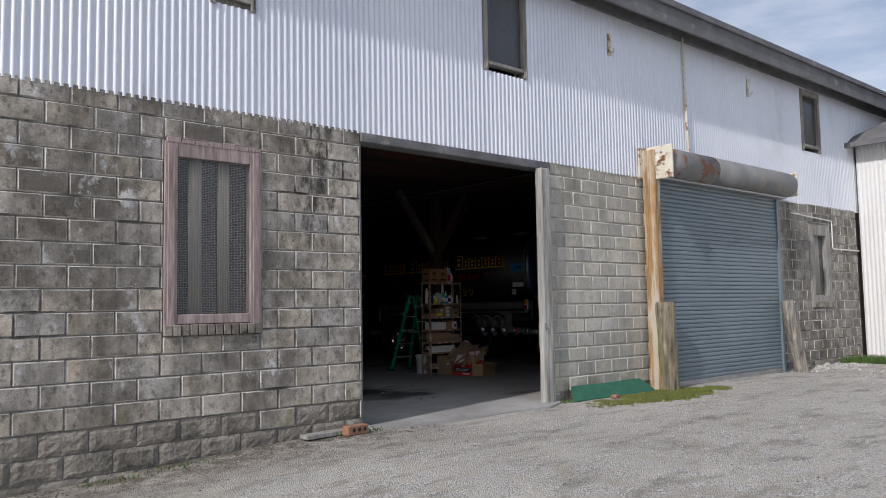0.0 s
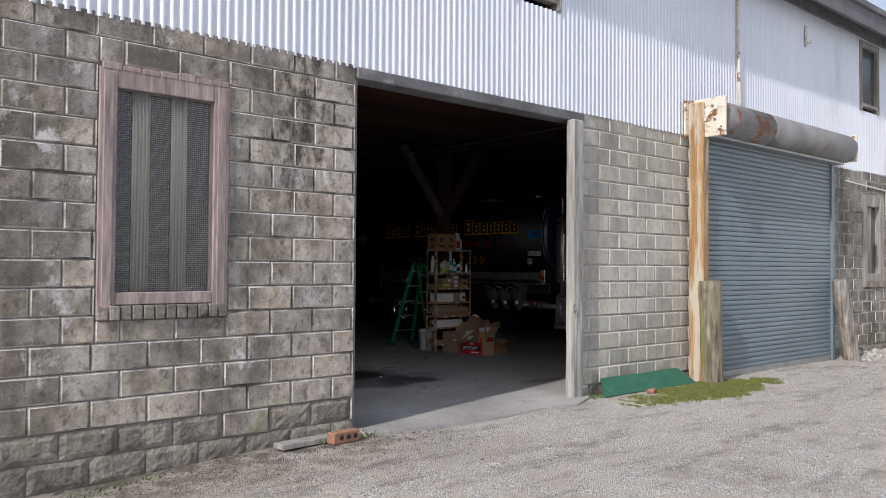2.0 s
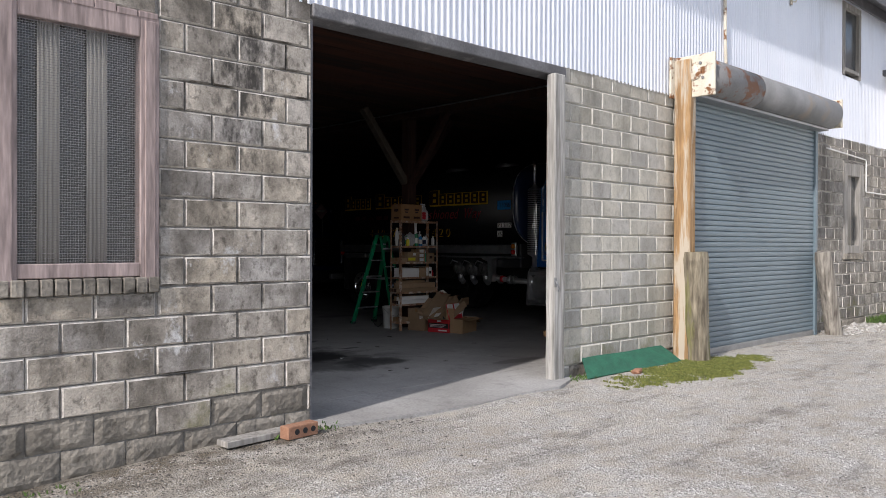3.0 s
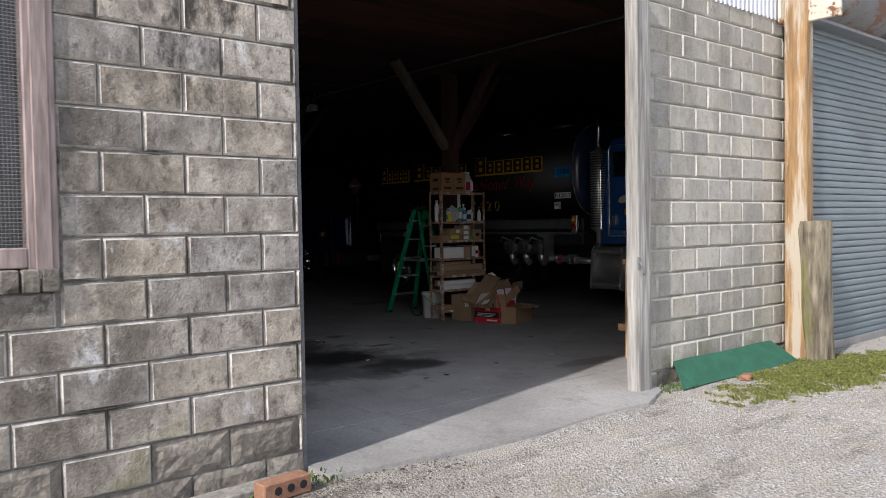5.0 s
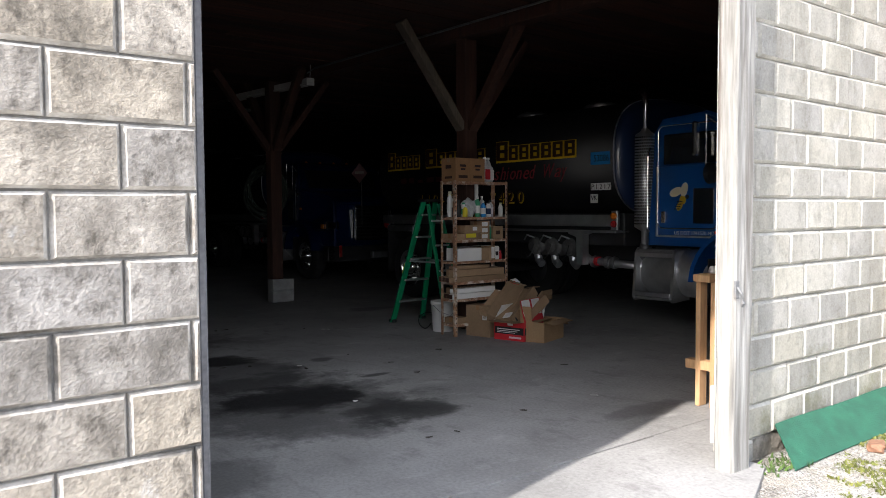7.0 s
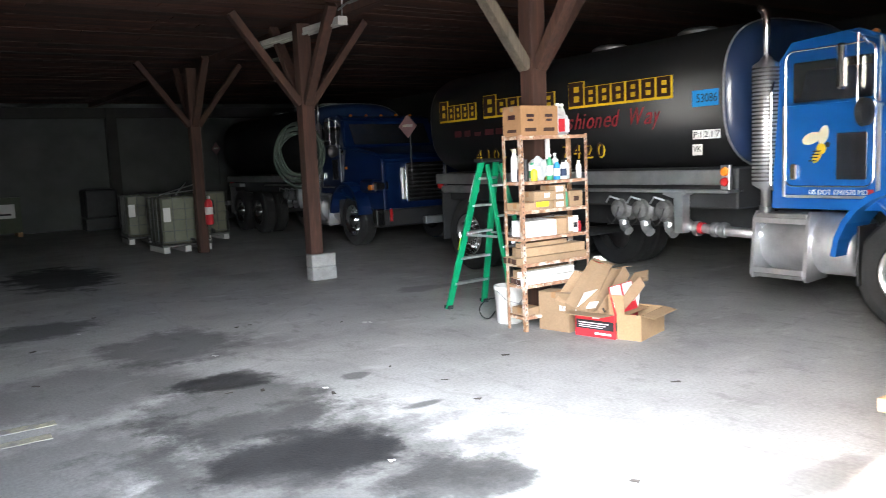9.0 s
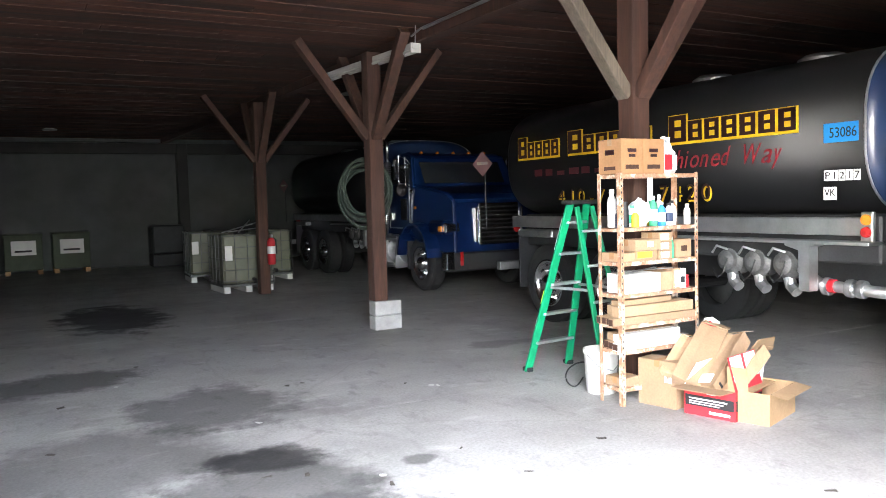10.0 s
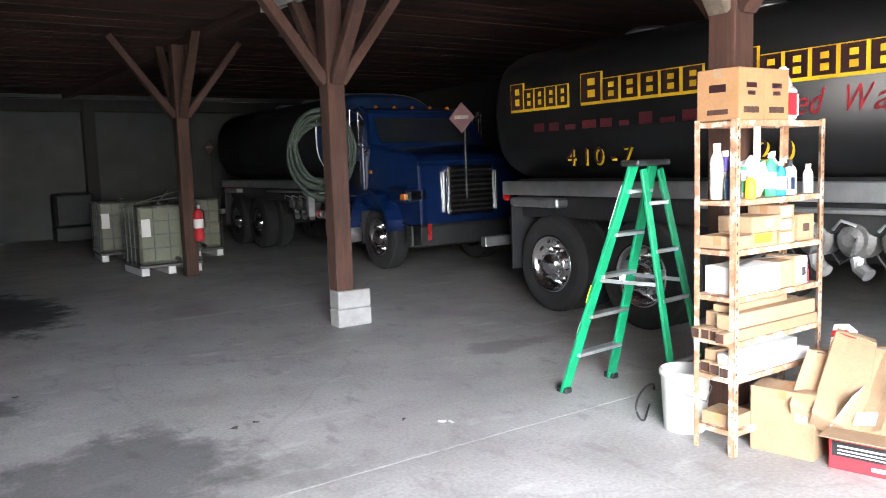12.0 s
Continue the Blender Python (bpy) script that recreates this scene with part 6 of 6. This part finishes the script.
cb = thing("cable", (10.3, 12.5, 0), "black cable looped on the floor by the bucket", "cable")
part("loop", tube([(0.2 * math.cos(u) - 0.02 + 0.02 * math.sin(2 * u), 0.11 * math.cos(u), 0.105 + 0.096 * math.sin(u)) for u in [0.2 + 5.4 * i / 30 for i in range(31)]], 0.007, sides=8), M["black"], cb, smooth=True)


# ---- cartons on the floor ----
def open_carton(at, size, turn, mat, label, flaps, inner=None, name="open_carton", band=None):
    w, d, h = size
    t = thing(name, at, label, "box", turn=turn)
    th = 0.005
    part("side", box(-w / 2, w / 2, -d / 2, -d / 2 + th, 0, h), M[mat], t)
    part("side", box(-w / 2, w / 2, d / 2 - th, d / 2, 0, h), M[mat], t)
    part("side", box(-w / 2, -w / 2 + th, -d / 2 + th, d / 2 - th, 0, h), M[mat], t)
    part("side", box(w / 2 - th, w / 2, -d / 2 + th, d / 2 - th, 0, h), M[mat], t)
    part("base", box(-w / 2 + th, w / 2 - th, -d / 2 + th, d / 2 - th, 0, th), M[mat], t)
    for side, ang, ln in flaps:
        m = M[inner or mat]
        if side in "ns":
            s = 1 if side == "n" else -1
            mm = Matrix.Translation((0, s * d / 2, h)) @ Matrix.Rotation(s * radians(-ang), 4, "X")
            part("flap", box(-w / 2 + 0.004, w / 2 - 0.004, -th / 2, th / 2, 0, ln, 0, None, mm), m, t)
        else:
            s = 1 if side == "e" else -1
            mm = Matrix.Translation((s * w / 2, 0, h)) @ Matrix.Rotation(s * radians(ang), 4, "Y")
            part("flap", box(-th / 2, th / 2, -d / 2 + 0.004, d / 2 - 0.004, 0, ln, 0, None, mm), m, t)
    return t


carton((10.47, 11.66, 0), (0.20, 0.34, 0.36), 12, label="tall brown carton standing by the shelf", marks=[("w", 0.55, 0.8, 0.12, 0.3, "white_card"), ("w", 0.60, 0.75, 0.16, 0.26, "cardboard")])
rb = open_carton((10.66, 11.25, 0), (0.42, 0.40, 0.215), 14, "red", "red and black printed carton with open flaps", [("e", 20, 0.2), ("n", -30, 0.2)], "white_card")
part("flap", box(-0.22, -0.002, -0.19, 0.20, 0.2125, 0.2175, 0, None, Matrix.Translation((-0.21, 0, 0.0)) @ Matrix.Rotation(radians(4), 4, "Y")), M["cardboard"], rb, "brown inner side of a flap folded out")
fl = part("flap", box(-0.205, 0.205, -0.003, 0.003, 0, 0.25, 0, None, Matrix.Translation((0.0, -0.20, 0.215)) @ Matrix.Rotation(radians(-14), 4, "X")), M["red"], rb, "red flap printed with white blocks")
for a, b in ((-0.19, -0.02), (0.02, 0.19)):
    part("print_block", box(a, b, -0.0055, -0.0035, 0.07, 0.245, 0, None, Matrix.Translation((0.0, -0.20, 0.215)) @ Matrix.Rotation(radians(-14), 4, "X")), M["white_card"], fl)
part("black_band", box(-0.2118, -0.2105, -0.19, 0.19, 0.07, 0.15), M["ink"], rb)
part("black_band", box(-0.20, 0.20, -0.2018, -0.2005, 0.07, 0.15), M["ink"], rb)
for k, (a, b) in enumerate(((0.12, 0.130), (0.10, 0.108), (0.084, 0.09))):
    part("print_line", box(-0.2126, -0.2117, -0.14 + 0.03 * k, 0.16, a, b), M["white_card"], rb)
part("print_line", box(-0.2126, -0.2105, -0.05, 0.02, 0.168, 0.195), M["white_card"], rb)
part("print_line", box(-0.2126, -0.2105, -0.16, 0.0, 0.025, 0.045), M["white_card"], rb)
tb = open_carton((10.80, 11.02, 0), (0.50, 0.30, 0.225), 18, "cardboard_tan", "open tan carton with flaps folded out", [("e", 122, 0.17), ("s", 100, 0.12)])
part("flap", box(-0.003, 0.003, 0.0, 0.145, 0, 0.17, 0, None, Matrix.Translation((-0.25, 0, 0.225)) @ Matrix.Rotation(radians(-6), 4, "Y")), M["cardboard_tan"], tb)
part("flap", box(-0.24, 0.24, -0.16, 0.0, -0.003, 0.003, 0, None, Matrix.Translation((0, 0.148, 0.22)) @ Matrix.Rotation(radians(4), 4, "X")), M["cardboard_tan"], tb)


def crushed_box(a, b, w, h, twist, label="crumpled brown carton leaning on the heap", mat="cardboard", slot=False):
    """A half flattened carton lying from a up to b with bent walls and a loose end flap."""
    t = thing("crushed_carton", a, label, "box", "crushed cartons on the heap")
    d = (Vector(b) - Vector(a))
    q = d.to_track_quat("X", "Z").to_matrix().to_4x4() @ Matrix.Rotation(radians(twist), 4, "X")
    bm = box(0, d.length, -w / 2, w / 2, -h, 0, 0.003)
    bmesh.ops.subdivide_edges(bm, edges=bm.edges[:], cuts=2, use_grid_fill=True)
    for v in bm.verts:
        k = Vector((noise.noise(v.co * 6), noise.noise(v.co * 6 + Vector((5, 0, 0))), noise.noise(v.co * 6 + Vector((0, 9, 0)))))
        v.co += k * 0.016
        v.co.z -= 0.02 * (abs(v.co.y) < w / 4) * (v.co.z > -h / 2)
    bm.transform(q)
    part("body", bm, M[mat], t)
    f = box(0, 0.12, -w / 2 + 0.01, w / 2 - 0.01, -0.004, 0.001)
    f.transform(q @ Matrix.Translation((d.length, 0, -0.005)) @ Matrix.Rotation(radians(38), 4, "Y"))
    part("flap", f, M[mat], t)
    if slot:
        part("hand_hole", box(0.05, 0.07, -w / 2 - 0.003, -w / 2 + 0.01, -h * 0.75, -h * 0.35, 0, None, q), M["ink"], t)
        part("sticker", box(0.02, 0.1, -0.05, 0.05, 0.0, 0.012, 0, None, q), M["white_card"], t)
    return t


crushed_box((10.40, 11.36, 0.26), (10.86, 11.50, 0.60), 0.22, 0.14, 20)
crushed_box((10.44, 11.24, 0.24), (10.92, 11.36, 0.56), 0.17, 0.12, -14, slot=True)
crushed_box((10.52, 11.12, 0.23), (10.98, 11.22, 0.45), 0.16, 0.10, -28)
crushed_box((10.36, 11.50, 0.30), (10.72, 11.62, 0.52), 0.14, 0.07, 6)
crushed_box((10.90, 11.26, 0.36), (11.02, 11.24, 0.46), 0.24, 0.012, -50, "bent brown carton flap standing on the heap")
tubec = thing("carton_tube", (10.70, 11.50, 0.30), "white carton with a red printed end leaning upright", "box")
tubec.matrix_world = pose(10.72, 11.56, 0.28, -14, 34, -10)
part("body", box(-0.045, 0.045, -0.045, 0.045, 0, 0.42, 0.003), M["white_card"], tubec)
part("red_end", box(-0.0465, 0.0465, -0.0465, 0.0465, 0.34, 0.38), M["red"], tubec)
part("slot", box(-0.0468, -0.045, -0.02, 0.02, 0.24, 0.27), M["ink"], tubec)

# ---- bench frame inside the doorway ----
sh = thing("saw_horse", (9.50, 8.10, 0), "raw pine trestle inside the doorway", "trestle")
part("top_rail", box(-0.05, 1.25, -0.07, 0.07, 0.93, 0.985, 0.005), M["pine"], sh)
for x in (0.0, 1.12):
    for y, l in ((-0.06, -0.12), (0.06, 0.12)):
        part("leg", box(x + 0.005, x + 0.095, y - 0.02, y + 0.02, 0, 0.93, 0.004), M["pine"], sh)
    part("rung", box(x + 0.01, x + 0.09, -0.05, 0.17, 0.27, 0.34, 0.004), M["pine"], sh)
rag = thing("rag", (9.70, 8.1, 0.985), "crumpled pale cloth on the trestle", "cloth")
bm = bmesh.new()
bmesh.ops.create_icosphere(bm, subdivisions=3, radius=0.12)
for v in bm.verts:
    v.co = Vector((v.co.x, v.co.y * 0.6, max(0, v.co.z * 0.5 * (1 + 0.8 * noise.noise(v.co * 16)) + 0.01)))
part("cloth", bm, M["paper"], rag)
wb = thing("white_board", (8.78, 7.56, 0.004), "short white board standing against the post", "board")
part("plank", box(-0.03, 0.05, -0.012, 0.012, 0, 0.36, 0.003), M["plastic_white"], wb)


# ---- totes, crates and the rest at the back ----
def tote(at, turn, label, junk):
    t = thing("bulk_tote", at, label, "tote", "bulk totes", turn=turn)
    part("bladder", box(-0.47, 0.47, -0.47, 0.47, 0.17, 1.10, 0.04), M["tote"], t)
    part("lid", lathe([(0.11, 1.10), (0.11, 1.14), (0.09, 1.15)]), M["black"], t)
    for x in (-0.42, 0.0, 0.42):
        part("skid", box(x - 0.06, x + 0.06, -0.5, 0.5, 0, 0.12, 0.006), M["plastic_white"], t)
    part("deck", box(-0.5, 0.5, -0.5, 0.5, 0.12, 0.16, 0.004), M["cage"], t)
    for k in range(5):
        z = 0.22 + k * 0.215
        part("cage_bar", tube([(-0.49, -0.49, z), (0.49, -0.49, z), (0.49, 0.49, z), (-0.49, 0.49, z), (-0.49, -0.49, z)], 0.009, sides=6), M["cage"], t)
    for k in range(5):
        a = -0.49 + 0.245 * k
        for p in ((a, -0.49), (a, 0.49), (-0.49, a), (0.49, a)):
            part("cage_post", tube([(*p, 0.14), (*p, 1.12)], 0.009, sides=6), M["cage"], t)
    part("name_plate", box(-0.44, -0.30, -0.506, -0.50, 0.62, 0.90, 0.002), M["white_card"], t)
    part("tap", tube([(0.1, -0.46, 0.24), (0.1, -0.56, 0.23), (0.1, -0.58, 0.18)], 0.035), M["black"], t)
    if junk:
        for a, b in (((-0.4, -0.2, 1.15), (0.45, 0.1, 1.33)), ((-0.2, 0.1, 1.15), (0.4, -0.2, 1.22)), ((-0.1, -0.3, 1.15), (0.3, 0.3, 1.36))):
            part("loose_rod", tube([a, b], 0.013, sides=6), M["steel"], t)
    return t


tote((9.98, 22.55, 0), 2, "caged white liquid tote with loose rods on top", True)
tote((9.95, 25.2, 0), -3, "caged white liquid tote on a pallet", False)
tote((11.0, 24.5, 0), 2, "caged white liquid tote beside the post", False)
fx = thing("fire_extinguisher", (10.26, 21.38, 0.55), "red fire extinguisher hung on the timber post", "extinguisher")
part("cylinder", lathe([(0.06, 0), (0.075, 0.02), (0.075, 0.42), (0.05, 0.48), (0.025, 0.5)], sides=16), M["red"], fx, smooth=True)
part("label_band", lathe([(0.0765, 0.2), (0.0765, 0.34)], sides=16, cap=False), M["white_card"], fx)
part("valve", box(-0.02, 0.02, -0.06, 0.03, 0.5, 0.56, 0.006), M["steel"], fx)
part("hose", tube([(0.0, 0.03, 0.52), (0.09, 0.0, 0.46), (0.1, 0.0, 0.2)], 0.012), M["black"], fx)
part("bracket", box(-0.03, 0.03, 0.06, 0.085, 0.2, 0.4), M["dull_steel"], fx)
for x, lab in ((7.45, "olive crate with a white printed label"), (6.3, "olive crate with torn white labels")):
    c = thing("crate", (x, 30.8, 0), lab + " by the back wall", "crate", "crates by the back wall")
    part("body", box(-0.45, 0.45, -0.45, 0.45, 0.12, 1.02, 0.015), M["green_bin"], c)
    for dx in (-0.38, 0.38):
        part("skid", box(dx - 0.06, dx + 0.06, -0.45, 0.45, 0, 0.12), M["pine"], c)
    part("rim", box(-0.47, 0.47, -0.47, 0.47, 1.0, 1.07, 0.01), M["green_bin"], c)
    part("label_sheet", box(-0.28, 0.30, -0.456, -0.451, 0.52, 0.90), M["white_card"], c)
    part("label_print", box(-0.2, 0.2, -0.46, -0.456, 0.60, 0.65), M["ink"], c)
mc = thing("machine", (9.95, 30.7, 0), "dark machine under a cover by the back wall", "machine")
part("body", box(-0.45, 0.45, -0.4, 0.4, 0.35, 1.18, 0.06), M["dark_metal"], mc)
part("stand", box(-0.45, 0.45, -0.35, 0.35, 0, 0.35, 0.02), M["dark_metal"], mc)
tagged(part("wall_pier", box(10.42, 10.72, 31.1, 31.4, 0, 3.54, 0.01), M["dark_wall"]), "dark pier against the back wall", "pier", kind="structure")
# dark band between the pale beam and the wall below it
tagged(part("trim_back_header", box(-4.0, 19.0, 31.15, 31.395, 3.24, 3.545, 0.01), M["dark_wall"]), "dark band along the top of the back wall", "beam", kind="structure")
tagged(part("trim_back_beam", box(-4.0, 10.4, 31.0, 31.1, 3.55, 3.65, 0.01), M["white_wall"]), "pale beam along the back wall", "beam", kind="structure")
hc = thing("hose_coil", (10.14, 16.58, 1.83), "faded green hose coiled on the back of the timber post", "hose")
for k in range(7):
    r = 0.30 + 0.028 * (k % 4)
    yy = 0.02 + 0.028 * (k // 2)
    part("coil", tube([(r * math.cos(a), yy + 0.02 * math.sin(3 * a + k), r * (1.1 + 0.08 * math.sin(2 * a + k * 1.7)) * math.sin(a) - 0.02 * k) for a in [2 * math.pi * i / 28 for i in range(29)]], 0.018, sides=8, cap=False), M["hose"], hc, smooth=True)
part("peg", tube([(0.05, -0.04, 0.3), (0.05, 0.2, 0.32)], 0.015), M["dull_steel"], hc)

# worn yellow floor lines
for k, (a, b) in enumerate(((11.88, 11.99), (11.60, 11.71))):
    part_ob = part("floor_line", box(4.6, 6.22 - 0.06 * k, a, b, 0.001, 0.004), M["line_paint"])
    tagged(part_ob, "worn pale yellow painted line on the slab", "floor line", "floor lines")
# litter on the slab
for k in range(26):
    x, y = rnd(6.2, 10.2), rnd(8.6, 16.0)
    l = thing("litter", (x, y, 0.001), "scrap of dirt or paper on the slab", "litter", "scraps on the slab", turn=rnd(0, 180))
    bm = box(-rnd(0.01, 0.04), rnd(0.01, 0.03), -0.009, rnd(0.005, 0.016), 0, 0.005)
    for v in bm.verts:
        v.co += Vector((rnd(-0.01, 0.01), rnd(-0.01, 0.01), rnd(0, 0.006)))
    part("scrap", bm, M["paper"] if k % 4 == 0 else M["scrap"], l)

# ---- outside: mat, brick, plank, pipes, hooks ----
mat_ob = thing("turf_mat", (9.6, 7.1, 0), "faded green turf mat propped against the wall foot", "mat")
bm = bmesh.new()
n = 12
rows = []
for i in range(n + 1):
    u = i / n
    a = Vector((-0.92 + 1.90 * u, -0.12, 0.0 + 0.003 * math.sin(u * 7)))
    b = Vector((-0.70 + 1.62 * u, 0.125, 0.17 + 0.004 * math.sin(u * 9)))
    rows.append([bm.verts.new(a.lerp(b, j / 4) + Vector((0, 0, 0.005 * math.sin(j * 0.8)))) for j in range(5)])
for a, b in zip(rows, rows[1:]):
    for j in range(4):
        bm.faces.new((a[j], b[j], b[j + 1], a[j + 1]))
ob = part("turf", bm, M["mat"], mat_ob)
ob.modifiers.new("thickness", "SOLIDIFY").thickness = 0.012
br = thing("hollow_brick", (5.12, 6.98, 0.0), "clay brick with three holes lying by the doorway", "brick", turn=6)
bm = box(-0.15, 0.13, -0.05, 0.05, -0.01, 0.085, 0.006)
part("body", bm, M["brick"], br)
for k in range(3):
    part("hole", lathe([(0.022, 0), (0.022, 0.004)], pose(-0.07 + 0.075 * k, -0.049, 0.04, 90, 0, 0), sides=10), M["ink"], br)
pl = thing("plank", (4.9, 7.10, -0.01), "short grey plank lying at the wall foot", "plank", turn=4)
part("board", box(-0.36, 0.36, -0.07, 0.07, 0, 0.045, 0.005), M["old_wood"], pl)
half = thing("brick_piece", (9.42, 6.86, -0.005), "broken brick piece in front of the mat", "brick", turn=20)
bm = box(-0.07, 0.07, -0.045, 0.045, 0, 0.05, 0.012)
for v in bm.verts:
    v.co += Vector((rnd(-0.012, 0.012), rnd(-0.01, 0.01), rnd(-0.008, 0.004)))
part("body", bm, M["brick"], half)
pp = thing("drain_pipe", (12.13, 7.22, 3.85), "thin streaked pipe running up the metal sheets", "pipe")
part("pipe", tube([(0.03, 0, 0), (0.0, 0, 0.4), (-0.02, 0, 1.3), (-0.04, 0, 2.0)], 0.022, sides=10), M["plate"], pp)
for x, z in ((10.06, 5.14), (14.33, 5.2)):
    hk = thing("bracket", (x, 7.235, z), "small weathered metal bracket on the sheets", "bracket", "brackets on the cladding")
    part("plate", box(-0.035, 0.035, -0.008, 0.008, 0, 0.34, 0.003), M["plate"], hk)
    part("hook", tube([(0, -0.01, 0.05), (0, -0.07, 0.03), (0.0, -0.08, 0.09)], 0.012), M["plate"], hk)
wc = thing("conduit", (17.7, 7.235, 2.42), "white conduit stepping down the wall beside the window", "conduit")
part("pipe", tube([(-1.9, 0, 0.66), (-0.02, 0, 0.60), (0, 0, 0.58), (0.0, 0, 0.02), (0.02, 0, 0.0), (1.36, 0, 0.0)], 0.014, sides=8), M["plastic_white"], wc)


# ---- gravel, moss and weeds ----
def pebbles(name, count, area, size, mat, label, flat=0.6):
    verts, faces = [], []
    base = [(1, 0, 0), (-1, 0, 0), (0, 1, 0), (0, -1, 0), (0, 0, 1), (0, 0, -0.5)]
    tri = [(0, 2, 4), (2, 1, 4), (1, 3, 4), (3, 0, 4), (2, 0, 5), (1, 2, 5), (3, 1, 5), (0, 3, 5)]
    for _ in range(count):
        x, y = area()
        t = min(1, max(0, (5.3 - x) / 4.0))
        z = -0.17 * t * t * (3 - 2 * t) - 0.012 + 0.018 * noise.noise((x * 0.9, y * 0.9, 3))
        s = size * rnd(0.5, 1.6) * (1.8 if random.random() < 0.03 else 1)
        a = rnd(0, 6.28)
        k = len(verts)
        for bx, by, bz in base:
            px, py, pz = bx * s * rnd(0.7, 1.2), by * s * rnd(0.6, 1.1), bz * s * flat * rnd(0.6, 1.1)
            verts.append((x + px * math.cos(a) - py * math.sin(a), y + px * math.sin(a) + py * math.cos(a), z + pz))
        faces += [tuple(k + i for i in f) for f in tri]
    me = bpy.data.meshes.new(name)
    me.from_pydata(verts, [], faces)
    return tagged(link(name, me, mat), label, "gravel", kind="stuff")


def yard():
    while True:
        x, y = rnd(0.5, 15.5), rnd(-0.5, 7.15)
        if not (5.4 < x < 8.6 and y > 6.8) and noise.noise((x * 0.7, y * 0.7, 8)) + rnd(-0.5, 0.5) > -0.1:
            return x, y


pebbles("gravel", 34000, yard, 0.0058, M["stone"], "loose pale gravel scattered over the yard")
pebbles("gravel_drift", 6000, lambda: (random.gauss(8.9, 1.0), min(7.1, random.gauss(6.3, 0.45))), 0.006, M["stone"], "drift of pale stones before the doorway")
pebbles("debris", 2600, lambda: (rnd(0.3, 6.2), min(7.22, 7.22 - abs(random.gauss(0, 0.42)))), 0.0085, M["scrap"], "dark soil crumbs and debris along the wall foot", 0.5)
pebbles("grit", 5000, yard, 0.006, M["scrap"], "dark grit scattered over the yard", 0.4)
pebbles("rubble", 260, lambda: (rnd(15.2, 18.8), min(7.2, random.gauss(6.7, 0.35))), 0.035, M["stone"], "pale rubble along the wall foot")


def tufts(name, count, spots, height, mat, label):
    verts, faces = [], []
    for _ in range(count):
        x, y = spots()
        t = min(1, max(0, (5.3 - x) / 4.0))
        z = -0.17 * t * t * (3 - 2 * t) - 0.014
        a, h, w = rnd(0, 6.28), height * rnd(0.4, 1.3), rnd(0.004, 0.010)
        lx, ly = rnd(-1, 1) * h * 0.8, rnd(-1, 1) * h * 0.8
        k = len(verts)
        verts += [(x - w * math.cos(a), y - w * math.sin(a), z), (x + w * math.cos(a), y + w * math.sin(a), z), (x + lx * 0.5 + w * 0.7 * math.cos(a), y + ly * 0.5 + w * 0.7 * math.sin(a), z + h * 0.7),
                  (x + lx * 0.5 - w * 0.7 * math.cos(a), y + ly * 0.5 - w * 0.7 * math.sin(a), z + h * 0.7), (x + lx, y + ly, z + h)]
        faces += [(k, k + 1, k + 2, k + 3), (k + 3, k + 2, k + 4)]
    me = bpy.data.meshes.new(name)
    me.from_pydata(verts, [], faces)
    return tagged(link(name, me, mat), label, "moss" if "moss" in name else "weeds", kind="stuff")


def moss_spot():
    while True:
        x, y = rnd(8.5, 11.8), rnd(5.7, 7.1)
        d = ((x - 10.2) / 1.5) ** 2 + ((y - 6.55) / 0.5) ** 2
        if d + 0.9 * noise.noise((x * 2.2, y * 2.2, 4)) + 0.7 * noise.noise((x * 9, y * 9, 2)) + rnd(-0.45, 0.45) < 0.6:
            return x, y


tufts("moss", 20000, moss_spot, 0.019, M["moss"], "yellow-green moss and low grass before the roller door")
tufts("weeds", 260, lambda: (random.choice((rnd(2.4, 3.6), rnd(4.9, 5.5), rnd(8.5, 8.9))), min(7.2, random.gauss(7.08, 0.06))), 0.035, M["weed"], "sparse weeds along the wall foot")
tufts("weed_bank", 1500, lambda: (rnd(17.6, 19.0), rnd(6.2, 7.2)), 0.12, M["weed"], "green weeds in the corner by the shed")


build_blocks()
